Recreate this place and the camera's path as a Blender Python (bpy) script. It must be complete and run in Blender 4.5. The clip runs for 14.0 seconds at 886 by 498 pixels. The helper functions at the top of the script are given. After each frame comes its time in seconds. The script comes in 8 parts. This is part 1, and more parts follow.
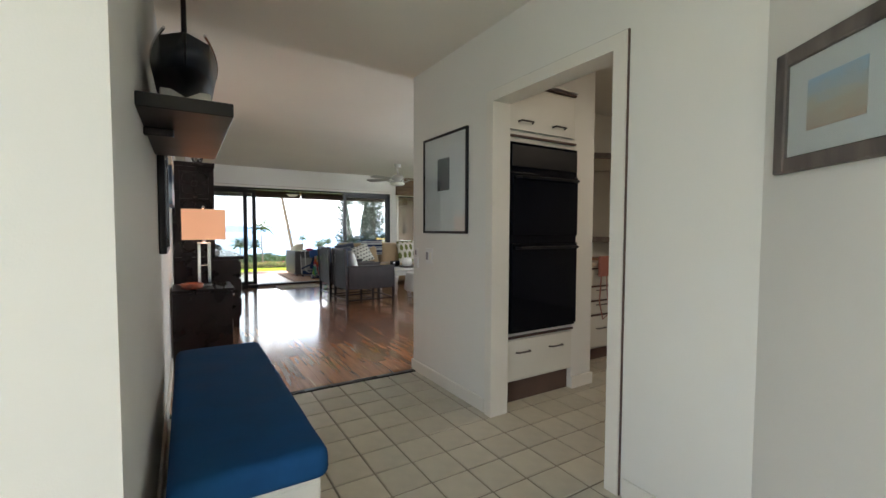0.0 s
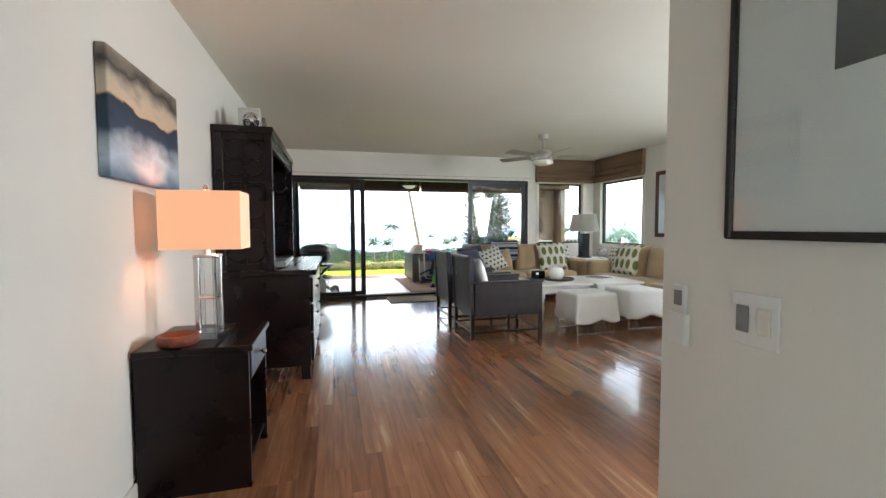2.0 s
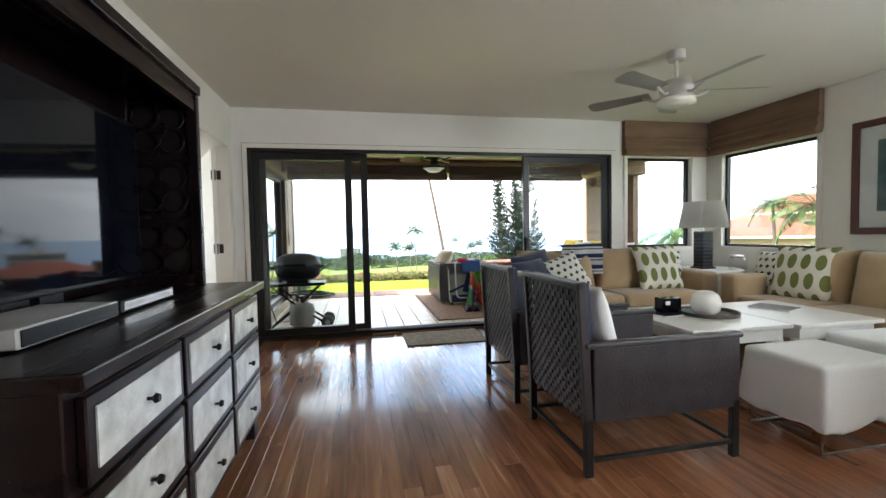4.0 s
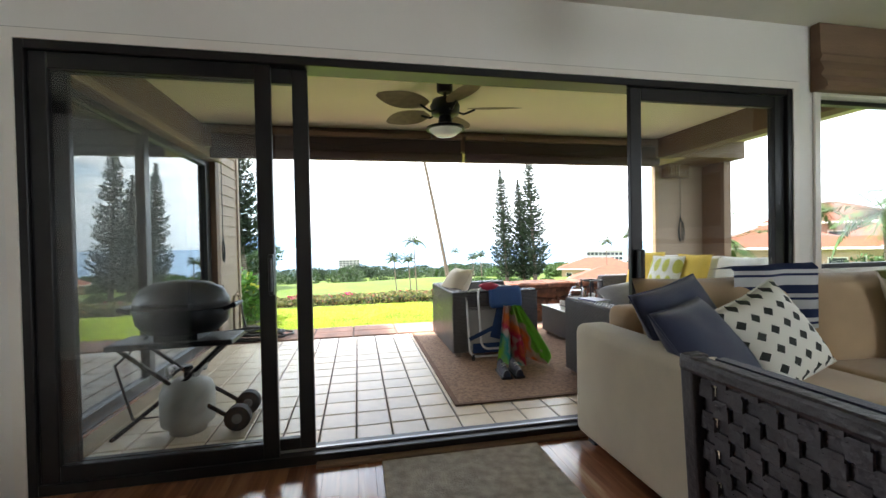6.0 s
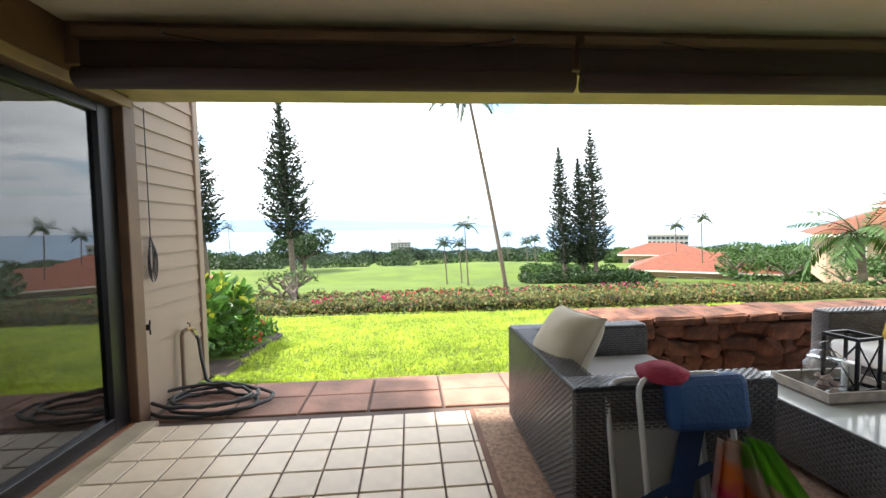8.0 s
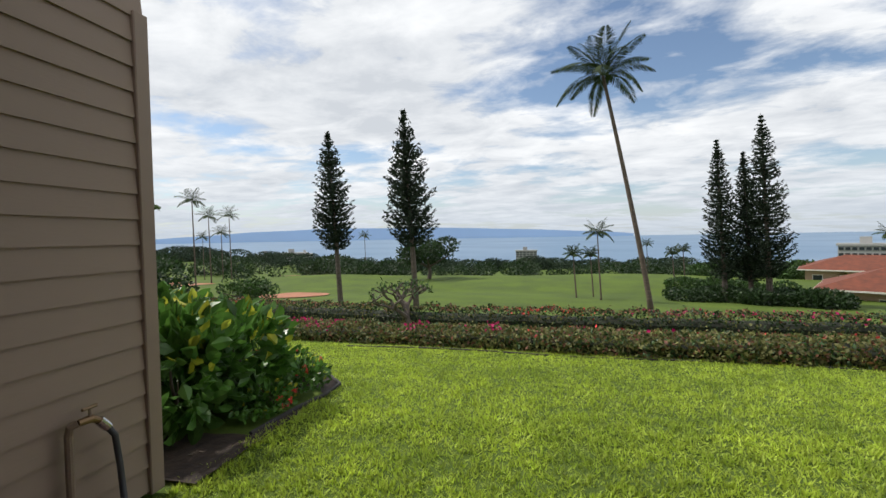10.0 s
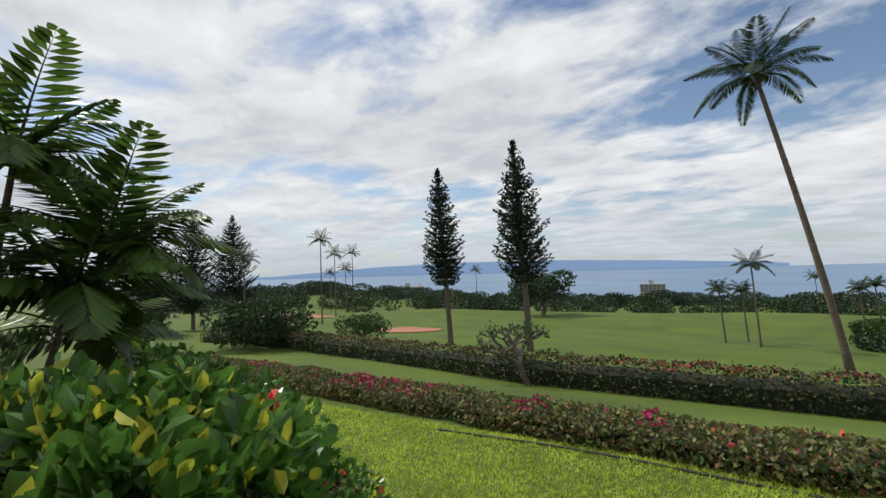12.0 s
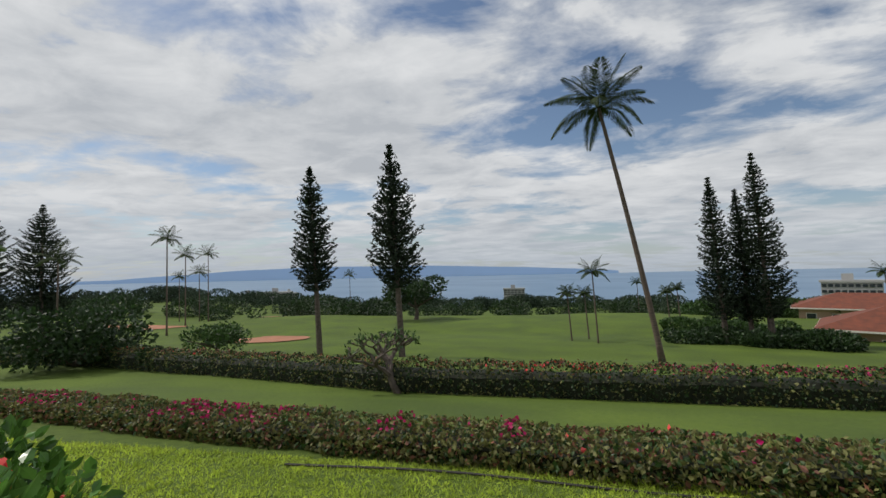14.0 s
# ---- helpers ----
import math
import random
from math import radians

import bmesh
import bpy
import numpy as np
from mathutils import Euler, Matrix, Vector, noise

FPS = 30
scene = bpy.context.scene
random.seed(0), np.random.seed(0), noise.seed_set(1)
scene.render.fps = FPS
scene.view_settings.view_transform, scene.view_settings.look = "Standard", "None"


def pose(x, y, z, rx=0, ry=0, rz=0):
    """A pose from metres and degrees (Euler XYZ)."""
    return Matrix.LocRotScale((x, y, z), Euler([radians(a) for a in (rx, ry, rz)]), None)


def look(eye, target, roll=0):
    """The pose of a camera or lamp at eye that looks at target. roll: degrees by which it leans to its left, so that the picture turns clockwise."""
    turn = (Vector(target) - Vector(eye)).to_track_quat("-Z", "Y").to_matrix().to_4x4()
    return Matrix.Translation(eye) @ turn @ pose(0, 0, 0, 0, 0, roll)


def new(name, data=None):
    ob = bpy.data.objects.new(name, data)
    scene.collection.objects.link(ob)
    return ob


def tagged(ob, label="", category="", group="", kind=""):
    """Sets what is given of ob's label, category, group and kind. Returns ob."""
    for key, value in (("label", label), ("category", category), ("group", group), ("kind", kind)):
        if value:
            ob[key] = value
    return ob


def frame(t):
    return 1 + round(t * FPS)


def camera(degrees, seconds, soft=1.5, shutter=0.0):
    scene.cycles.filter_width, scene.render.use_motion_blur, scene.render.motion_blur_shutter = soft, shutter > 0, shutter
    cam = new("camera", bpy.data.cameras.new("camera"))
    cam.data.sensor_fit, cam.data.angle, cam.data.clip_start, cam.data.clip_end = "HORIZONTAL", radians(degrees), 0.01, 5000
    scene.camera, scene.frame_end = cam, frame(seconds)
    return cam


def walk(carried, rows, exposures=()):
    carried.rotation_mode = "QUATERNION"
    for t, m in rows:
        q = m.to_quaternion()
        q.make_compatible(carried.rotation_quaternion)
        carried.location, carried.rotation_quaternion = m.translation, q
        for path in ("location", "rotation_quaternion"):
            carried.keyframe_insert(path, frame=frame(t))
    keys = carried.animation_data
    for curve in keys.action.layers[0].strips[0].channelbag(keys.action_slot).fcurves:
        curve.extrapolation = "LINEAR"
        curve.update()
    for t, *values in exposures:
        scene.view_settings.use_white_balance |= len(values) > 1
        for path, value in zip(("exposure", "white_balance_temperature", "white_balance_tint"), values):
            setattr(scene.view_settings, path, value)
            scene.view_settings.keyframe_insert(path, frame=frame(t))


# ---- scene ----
cam = camera(93.0, 14.0)
PATH = [
    (0, (0.288, -0.487, 1.186), (1.332, 1.217, 1.095), 0.2),
    (0.5, (0.555, 0.025, 1.197), (1.42, 1.826, 1.118), 0.0),
    (1, (0.736, 0.526, 1.23), (1.44, 2.396, 1.144), 0.1),
    (1.5, (0.902, 1.084, 1.225), (1.481, 2.995, 1.13), -0.1),
    (2, (1.019, 1.664, 1.189), (1.52, 3.598, 1.086), -0.2),
    (2.5, (1.088, 2.254, 1.162), (1.529, 4.202, 1.053), -0.3),
    (2.7, (1.111, 2.496, 1.136), (1.546, 4.445, 1.029), -0.3),
    (4.8, (1.579, 5.122, 1.128), (1.959, 7.085, 1.063), -1.5),
    (5, (1.602, 5.374, 1.134), (1.988, 7.335, 1.073), -1.6),
    (5.5, (1.673, 5.997, 1.144), (2.064, 7.958, 1.091), -1.6),
    (6, (1.763, 6.612, 1.102), (2.161, 8.572, 1.071), -1.1),
    (6.5, (1.89, 7.17, 1.13), (2.249, 9.137, 1.1), -1.4),
    (7, (1.99, 7.757, 1.192), (2.295, 9.733, 1.127), -1.1),
    (7.5, (2.004, 8.341, 1.276), (2.252, 10.322, 1.163), -1.0),
    (9.8, (2.096, 10.853, 1.21), (1.732, 12.818, 1.145), -0.9),
    (10, (2.122, 11.007, 1.245), (1.693, 12.959, 1.185), -1.0),
    (10.5, (2.021, 11.545, 1.26), (1.436, 13.457, 1.233), -1.2),
    (11, (1.913, 11.964, 1.291), (1.185, 13.826, 1.307), -1.5),
    (11.5, (1.802, 12.293, 1.329), (0.955, 14.104, 1.395), -1.6),
    (12, (1.666, 12.548, 1.382), (0.747, 14.321, 1.493), -1.6),
    (12.5, (1.594, 12.722, 1.411), (0.676, 14.494, 1.549), -1.5),
    (13, (1.579, 12.869, 1.409), (0.755, 14.686, 1.554), -1.4),
    (13.5, (1.592, 12.962, 1.409), (0.96, 14.855, 1.542), -1.2),
    (14, (1.64, 12.988, 1.41), (1.274, 14.951, 1.529), -1.2),
]
EXPOSURES = [(0, 2.4), (0.5, 2.7), (1, 2.95), (1.5, 2.9), (2.5, 2.65), (5, 2.75), (6, 2.45), (6.5, 2.55), (7, 2.5), (7.5, 2.25), (10, -0.05), (12.5, -0.3), (14, -0.55)]
walk(cam, [(t, look(eye, aim, roll)) for t, eye, aim, roll in PATH], EXPOSURES)

# ---- light ----
SUN = Vector((-0.62, 0.13, 0.78)).normalized()


def build_world():
    w = bpy.data.worlds.new("sky")
    w.use_nodes = True
    scene.world = w
    nt = w.node_tree
    N, L = nt.nodes, nt.links
    N.clear()
    out = N.new("ShaderNodeOutputWorld")
    bg = N.new("ShaderNodeBackground")
    sky = N.new("ShaderNodeTexSky")
    sky.sky_type = "NISHITA"
    sky.sun_disc = False
    sky.sun_elevation = math.asin(SUN.z)
    sky.sun_rotation = math.atan2(SUN.x, SUN.y)
    sky.altitude = 50
    sky.dust_density = 0.6
    tc = N.new("ShaderNodeTexCoord")
    sep = N.new("ShaderNodeSeparateXYZ")
    L.new(tc.outputs["Generated"], sep.inputs[0])

    def op(kind, a, b=None, clamp=False):
        n = N.new("ShaderNodeMath")
        n.operation = kind
        n.use_clamp = clamp
        for i, v in enumerate((a, b)):
            if v is None:
                continue
            if isinstance(v, (int, float)):
                n.inputs[i].default_value = v
            else:
                L.new(v, n.inputs[i])
        return n.outputs[0]

    zz = op("ADD", op("MAXIMUM", sep.outputs[2], 0.0), 0.10)
    comb = N.new("ShaderNodeCombineXYZ")
    L.new(op("DIVIDE", sep.outputs[0], zz), comb.inputs[0])
    L.new(op("DIVIDE", sep.outputs[1], zz), comb.inputs[1])
    mp = N.new("ShaderNodeMapping")
    mp.inputs["Rotation"].default_value = (0, 0, radians(24))
    mp.inputs["Scale"].default_value = (0.75, 0.95, 1)
    L.new(comb.outputs[0], mp.inputs[0])

    def fbm(scale, detail, rough, dist, off):
        m = N.new("ShaderNodeMapping")
        m.inputs["Location"].default_value = off
        L.new(mp.outputs[0], m.inputs[0])
        n = N.new("ShaderNodeTexNoise")
        n.inputs["Scale"].default_value = scale
        n.inputs["Detail"].default_value = detail
        n.inputs["Roughness"].default_value = rough
        n.inputs["Distortion"].default_value = dist
        L.new(m.outputs[0], n.inputs["Vector"])
        return n.outputs[0]

    cover = fbm(0.95, 7, 0.55, 0.25, (3.1, 1.7, 0))
    ripples = fbm(3.2, 6, 0.6, 0.35, (7.3, 2.2, 0))
    ramp = N.new("ShaderNodeValToRGB")
    ramp.color_ramp.elements[0].position, ramp.color_ramp.elements[1].position = 0.40, 0.50
    ramp.color_ramp.elements[0].color, ramp.color_ramp.elements[1].color = (0, 0, 0, 1), (1, 1, 1, 1)
    both = op("ADD", op("MULTIPLY", cover, 0.72), op("MULTIPLY", ripples, 0.28))
    L.new(both, ramp.inputs[0])
    tone = N.new("ShaderNodeValToRGB")
    e = tone.color_ramp.elements
    e[0].position, e[0].color = 0.38, (5.2, 5.5, 5.9, 1)
    e[1].position, e[1].color = 0.62, (8.0, 8.15, 8.3, 1)
    L.new(op("ADD", op("MULTIPLY", ripples, 0.55), op("MULTIPLY", fbm(0.8, 3, 0.5, 0, (1.2, 9.0, 0)), 0.45)), tone.inputs[0])
    # blue gets paler and hazier towards the horizon
    mix = N.new("ShaderNodeMix")
    mix.data_type = "RGBA"
    L.new(ramp.outputs[0], mix.inputs[0])
    L.new(sky.outputs[0], mix.inputs[6])
    L.new(tone.outputs[0], mix.inputs[7])
    haze = N.new("ShaderNodeMix")
    haze.data_type = "RGBA"
    fall = op("SUBTRACT", 1.0, op("MULTIPLY", op("MAXIMUM", sep.outputs[2], 0.0), 5.0), True)
    L.new(op("MULTIPLY", op("POWER", fall, 1.6), 0.8), haze.inputs[0])
    L.new(mix.outputs[2], haze.inputs[6])
    haze.inputs[7].default_value = (4.3, 4.9, 5.6, 1)
    L.new(haze.outputs[2], bg.inputs[0])
    bg.inputs[1].default_value = 0.13
    L.new(bg.outputs[0], out.inputs[0])


build_world()
sun = new("sun", bpy.data.lights.new("sun", "SUN"))
sun.data.energy, sun.data.angle, sun.data.color = 3.6, radians(3), (1.0, 0.95, 0.87)
sun.matrix_world = look(SUN * 60, (0, 0, 0))


def area_lamp(name, eye, aim, sx, sy, power, color=(0.86, 0.93, 1.0)):
    ob = new(name, bpy.data.lights.new(name, "AREA"))
    ob.data.shape, ob.data.size, ob.data.size_y, ob.data.energy, ob.data.color = "RECTANGLE", sx, sy, power, color
    ob.matrix_world = look(eye, aim)
    return ob


# daylight through the open entry door behind the walk
area_lamp("entry_daylight", (-1.28, -1.35, 1.1), (2.0, -0.6, 1.1), 1.1, 1.9, 3.2, (0.52, 0.75, 1.0))
# added fill lamp out of view; the dining wall behind it has no window
area_lamp("dining_fill", (5.8, 3.1, 1.5), (3.0, 4.2, 1.0), 1.4, 1.2, 42, (0.86, 0.93, 1.0))
# added lamp at an unseen opening in the bedroom's west wall
area_lamp("bedroom_fill", (-3.9, 9.9, 1.45), (-1.5, 10, 0.8), 1.6, 1.2, 16)


# ---- materials ----
def mat(name, color, rough=0.6, metal=0.0, var=0.12, scale=4.0, bump=0.0, bscale=60.0, color2=None, spec=0.5, stretch=(1, 1, 1), rand=0.0, sheen=0.0, trans=0.0):
    m = bpy.data.materials.new(name)
    m.use_nodes = True
    nt = m.node_tree
    N, L = nt.nodes, nt.links
    p = N["Principled BSDF"]
    p.inputs["Roughness"].default_value, p.inputs["Metallic"].default_value = rough, metal
    p.inputs["Specular IOR Level"].default_value = spec
    p.inputs["Sheen Weight"].default_value = sheen
    tc = N.new("ShaderNodeTexCoord")
    mp = N.new("ShaderNodeMapping")
    mp.inputs["Scale"].default_value = stretch
    L.new(tc.outputs["Object"], mp.inputs[0])
    n1 = N.new("ShaderNodeTexNoise")
    n1.inputs["Scale"].default_value, n1.inputs["Detail"].default_value = scale, 6
    L.new(mp.outputs[0], n1.inputs["Vector"])
    ramp = N.new("ShaderNodeValToRGB")
    c = Vector(color)
    d = Vector(color2) if color2 else c * (1 - var * 2)
    ramp.color_ramp.elements[0].position, ramp.color_ramp.elements[1].position = 0.32, 0.68
    ramp.color_ramp.elements[0].color = (*d, 1)
    ramp.color_ramp.elements[1].color = (*(c * (1 + var * 0.3)), 1)
    L.new(n1.outputs[0], ramp.inputs[0])
    col = ramp.outputs[0]
    if rand:
        oi = N.new("ShaderNodeObjectInfo")
        hsv = N.new("ShaderNodeHueSaturation")
        mr = N.new("ShaderNodeMapRange")
        mr.inputs[3].default_value, mr.inputs[4].default_value = 1 - rand, 1 + rand
        L.new(oi.outputs["Random"], mr.inputs[0])
        L.new(mr.outputs[0], hsv.inputs["Value"])
        L.new(col, hsv.inputs["Color"])
        col = hsv.outputs[0]
    L.new(col, p.inputs["Base Color"])
    rr = N.new("ShaderNodeMapRange")
    rr.inputs[3].default_value, rr.inputs[4].default_value = max(0.02, rough * 0.8), min(1, rough * 1.2)
    L.new(n1.outputs[0], rr.inputs[0])
    L.new(rr.outputs[0], p.inputs["Roughness"])
    if bump:
        n2 = N.new("ShaderNodeTexNoise")
        n2.inputs["Scale"].default_value, n2.inputs["Detail"].default_value = bscale, 4
        L.new(mp.outputs[0], n2.inputs["Vector"])
        b = N.new("ShaderNodeBump")
        b.inputs["Strength"].default_value, b.inputs["Distance"].default_value = bump, 0.01
        L.new(n2.outputs[0], b.inputs["Height"])
        L.new(b.outputs[0], p.inputs["Normal"])
    if trans:
        t = N.new("ShaderNodeBsdfTranslucent")
        L.new(col, t.inputs[0])
        ms = N.new("ShaderNodeMixShader")
        ms.inputs[0].default_value = trans
        L.new(p.outputs[0], ms.inputs[1])
        L.new(t.outputs[0], ms.inputs[2])
        L.new(ms.outputs[0], N["Material Output"].inputs[0])
    return m


def glass_mat(name, tint=(1, 1, 1), amount=1.0):
    m = bpy.data.materials.new(name)
    m.use_nodes = True
    nt = m.node_tree
    N, L = nt.nodes, nt.links
    N.clear()
    out = N.new("ShaderNodeOutputMaterial")
    tr, gl, lw, ms = N.new("ShaderNodeBsdfTransparent"), N.new("ShaderNodeBsdfGlossy"), N.new("ShaderNodeLayerWeight"), N.new("ShaderNodeMixShader")
    pw, fr = N.new("ShaderNodeMath"), N.new("ShaderNodeMath")
    pw.operation, fr.operation = "POWER", "MULTIPLY_ADD"
    lw.inputs[0].default_value, pw.inputs[1].default_value = 0.5, 4.5
    fr.inputs[1].default_value, fr.inputs[2].default_value = 0.92, 0.045
    L.new(lw.outputs["Facing"], pw.inputs[0])
    L.new(pw.outputs[0], fr.inputs[0])
    tr.inputs[0].default_value = (*tint, 1)
    gl.inputs["Roughness"].default_value = 0.01
    k = N.new("ShaderNodeMath")
    k.operation, k.use_clamp = "MULTIPLY", True
    k.inputs[1].default_value = amount
    L.new(fr.outputs[0], k.inputs[0])
    L.new(k.outputs[0], ms.inputs[0])
    L.new(tr.outputs[0], ms.inputs[1])
    L.new(gl.outputs[0], ms.inputs[2])
    L.new(ms.outputs[0], out.inputs[0])
    return m


def emit_mat(name, color, power):
    m = bpy.data.materials.new(name)
    m.use_nodes = True
    p = m.node_tree.nodes["Principled BSDF"]
    p.inputs["Base Color"].default_value = (*color, 1)
    p.inputs["Emission Color"].default_value = (*color, 1)
    p.inputs["Emission Strength"].default_value = power
    return m


WALL = mat("wall_paint", (0.79, 0.765, 0.715), 0.7, var=0.02, scale=1.2, bump=0.05, bscale=180)
WALLW = mat("bedroom_paint", (0.78, 0.77, 0.73), 0.7, var=0.02, scale=1.2, bump=0.05, bscale=180)
CEIL = mat("ceiling_paint", (0.81, 0.775, 0.70), 0.75, var=0.03, scale=0.7, bump=0.06, bscale=140)
TRIM = mat("trim_paint", (0.80, 0.76, 0.69), 0.45, var=0.02)
TRIMLINE = mat("brown_reveal", (0.10, 0.05, 0.035), 0.6)
BRONZE = mat("bronze_aluminium", (0.018, 0.017, 0.018), 0.35, metal=0.4, var=0.1)
GLASS = glass_mat("window_glass", (0.93, 0.95, 0.95))
DARKGLASS = glass_mat("tinted_glass", (0.30, 0.31, 0.31), 2.4)
TILE = mat("beige_ceramic_tile", (0.62, 0.57, 0.46), 0.3, var=0.10, scale=5, bump=0.03, bscale=40, rand=0.07)
GROUT = mat("grout", (0.33, 0.29, 0.23), 0.9, bump=0.2)
LANAI_TILE = mat("terracotta_beige_tile", (0.82, 0.67, 0.50), 0.32, var=0.10, scale=4, bump=0.03, bscale=50, rand=0.08)
LANAI_GROUT = mat("dark_grout", (0.16, 0.11, 0.09), 0.9, bump=0.2)
FLAG = mat("red_flagstone", (0.45, 0.24, 0.17), 0.75, var=0.25, scale=3, bump=0.4, bscale=25, rand=0.15)
SIDING = mat("taupe_siding_paint", (0.29, 0.21, 0.16), 0.6, var=0.06, scale=3, bump=0.08, bscale=90, stretch=(1, 0.2, 1))
BEAM = mat("brown_beam_paint", (0.15, 0.085, 0.05), 0.6, var=0.15, scale=3, bump=0.15, bscale=40, stretch=(0.15, 1, 1))
POSTB = mat("tan_post_paint", (0.30, 0.20, 0.12), 0.6, var=0.1, bump=0.1)
LANAICEIL = mat("lanai_ceiling_paint", (0.80, 0.71, 0.53), 0.75, var=0.03, scale=0.8, bump=0.06, bscale=140)
ESPRESSO = mat("espresso_wood", (0.013, 0.0065, 0.007), 0.28, spec=0.28, var=0.2, scale=5, bump=0.05, bscale=60, stretch=(1, 0.1, 1))
SOIL = mat("dark_soil", (0.06, 0.04, 0.028), 0.95, var=0.3, scale=12, bump=0.8, bscale=40)


def plank_mat():
    m = bpy.data.materials.new("tigerwood_planks")
    m.use_nodes = True
    nt = m.node_tree
    N, L = nt.nodes, nt.links
    p = N["Principled BSDF"]
    tc, mp = N.new("ShaderNodeTexCoord"), N.new("ShaderNodeMapping")
    mp.inputs["Scale"].default_value = (1.0, 0.085, 1)
    L.new(tc.outputs["Object"], mp.inputs[0])
    oi = N.new("ShaderNodeObjectInfo")
    ge = N.new("ShaderNodeNewGeometry")
    add = N.new("ShaderNodeMath")
    L.new(oi.outputs["Random"], add.inputs[0])
    L.new(ge.outputs["Random Per Island"], add.inputs[1])
    fr = N.new("ShaderNodeMath")
    fr.operation = "FRACT"
    L.new(add.outputs[0], fr.inputs[0])
    n = N.new("ShaderNodeTexNoise")
    n.noise_dimensions = "4D"
    n.inputs["Scale"].default_value, n.inputs["Detail"].default_value, n.inputs["Distortion"].default_value = 26, 6, 0.6
    L.new(mp.outputs[0], n.inputs["Vector"])
    k = N.new("ShaderNodeMath")
    k.operation = "MULTIPLY"
    k.inputs[1].default_value = 30
    L.new(fr.outputs[0], k.inputs[0])
    L.new(k.outputs[0], n.inputs["W"])
    mixv = N.new("ShaderNodeMath")
    mixv.operation = "MULTIPLY_ADD"
    mixv.inputs[1].default_value = 0.26
    L.new(fr.outputs[0], mixv.inputs[0])
    sc = N.new("ShaderNodeMath")
    sc.operation = "MULTIPLY"
    sc.inputs[1].default_value = 0.86
    L.new(n.outputs[0], sc.inputs[0])
    L.new(sc.outputs[0], mixv.inputs[2])
    ramp = N.new("ShaderNodeValToRGB")
    e = ramp.color_ramp.elements
    e[0].position, e[0].color = 0.28, (0.14, 0.052, 0.026, 1)
    e[1].position, e[1].color = 0.86, (0.60, 0.36, 0.19, 1)
    x = e.new(0.55)
    x.color = (0.30, 0.125, 0.062, 1)
    x = e.new(0.72)
    x.color = (0.39, 0.175, 0.087, 1)
    L.new(mixv.outputs[0], ramp.inputs[0])
    L.new(ramp.outputs[0], p.inputs["Base Color"])
    p.inputs["Roughness"].default_value = 0.22
    p.inputs["Specular IOR Level"].default_value = 0.6
    p.inputs["Coat Weight"].default_value = 0.7
    p.inputs["Coat Roughness"].default_value = 0.10
    b = N.new("ShaderNodeBump")
    b.inputs["Strength"].default_value, b.inputs["Distance"].default_value = 0.04, 0.01
    L.new(n.outputs[0], b.inputs["Height"])
    L.new(b.outputs[0], p.inputs["Normal"])
    return m


PLANK = plank_mat()


# ---- mesh helpers ----
def mesh_ob(name, bm, material, parent=None, smooth=False):
    me = bpy.data.meshes.new(name)
    bm.to_mesh(me)
    bm.free()
    for mm in (material if isinstance(material, (list, tuple)) else [material]):
        me.materials.append(mm)
    if smooth:
        for f in me.polygons:
            f.use_smooth = True
    ob = new(name, me)
    if parent is not None:
        ob.parent = parent
    return ob


def part(name, bm, material, parent, label="", smooth=False):
    ob = mesh_ob(name, bm, material, parent, smooth)
    return tagged(ob, label) if label else ob


def thing(name, label, category, m=None, group=""):
    ob = new(name)
    ob.empty_display_size = 0.1
    if m is not None:
        ob.matrix_world = m
    return tagged(ob, label, category, group)


def bx(bm, x0, x1, y0, y1, z0, z1, bev=0.0, seg=2, m=None):
    t = bmesh.new()
    v = bmesh.ops.create_cube(t, size=1)["verts"]
    for q in v:
        q.co = Vector(((x0 + x1) / 2 + q.co.x * (x1 - x0), (y0 + y1) / 2 + q.co.y * (y1 - y0), (z0 + z1) / 2 + q.co.z * (z1 - z0)))
    if bev:
        bmesh.ops.bevel(t, geom=t.edges[:], offset=bev, segments=seg, affect="EDGES", profile=0.5)
    if m is not None:
        bmesh.ops.transform(t, matrix=m, verts=t.verts[:])
    me = bpy.data.meshes.new("tmp")
    t.to_mesh(me)
    t.free()
    bm.from_mesh(me)
    bpy.data.meshes.remove(me)
    return bm


def B(*a, **k):
    return bx(bmesh.new(), *a, **k)


def tube(bm, pts, r, seg=8, closed=False, cap=True):
    """A round bar along the points; r: one radius or one for each point."""
    pts = [Vector(p) for p in pts]
    n = len(pts)
    rs = r if isinstance(r, (list, tuple)) else [r] * n
    rings = []
    side = None
    for i, p in enumerate(pts):
        a, b = pts[(i - 1) % n] if (i or closed) else p, pts[(i + 1) % n] if (i < n - 1 or closed) else p
        d = (b - a).normalized()
        if side is None:
            side = d.orthogonal().normalized()
        side = (side - d * side.dot(d)).normalized()
        up = d.cross(side)
        rings.append([bm.verts.new(p + (side * math.cos(2 * math.pi * j / seg) + up * math.sin(2 * math.pi * j / seg)) * rs[i]) for j in range(seg)])
    for i in range(n if closed else n - 1):
        u, v = rings[i], rings[(i + 1) % n]
        for j in range(seg):
            bm.faces.new((u[j], u[(j + 1) % seg], v[(j + 1) % seg], v[j]))
    if cap and not closed:
        bm.faces.new(rings[0][::-1])
        bm.faces.new(rings[-1])
    return bm


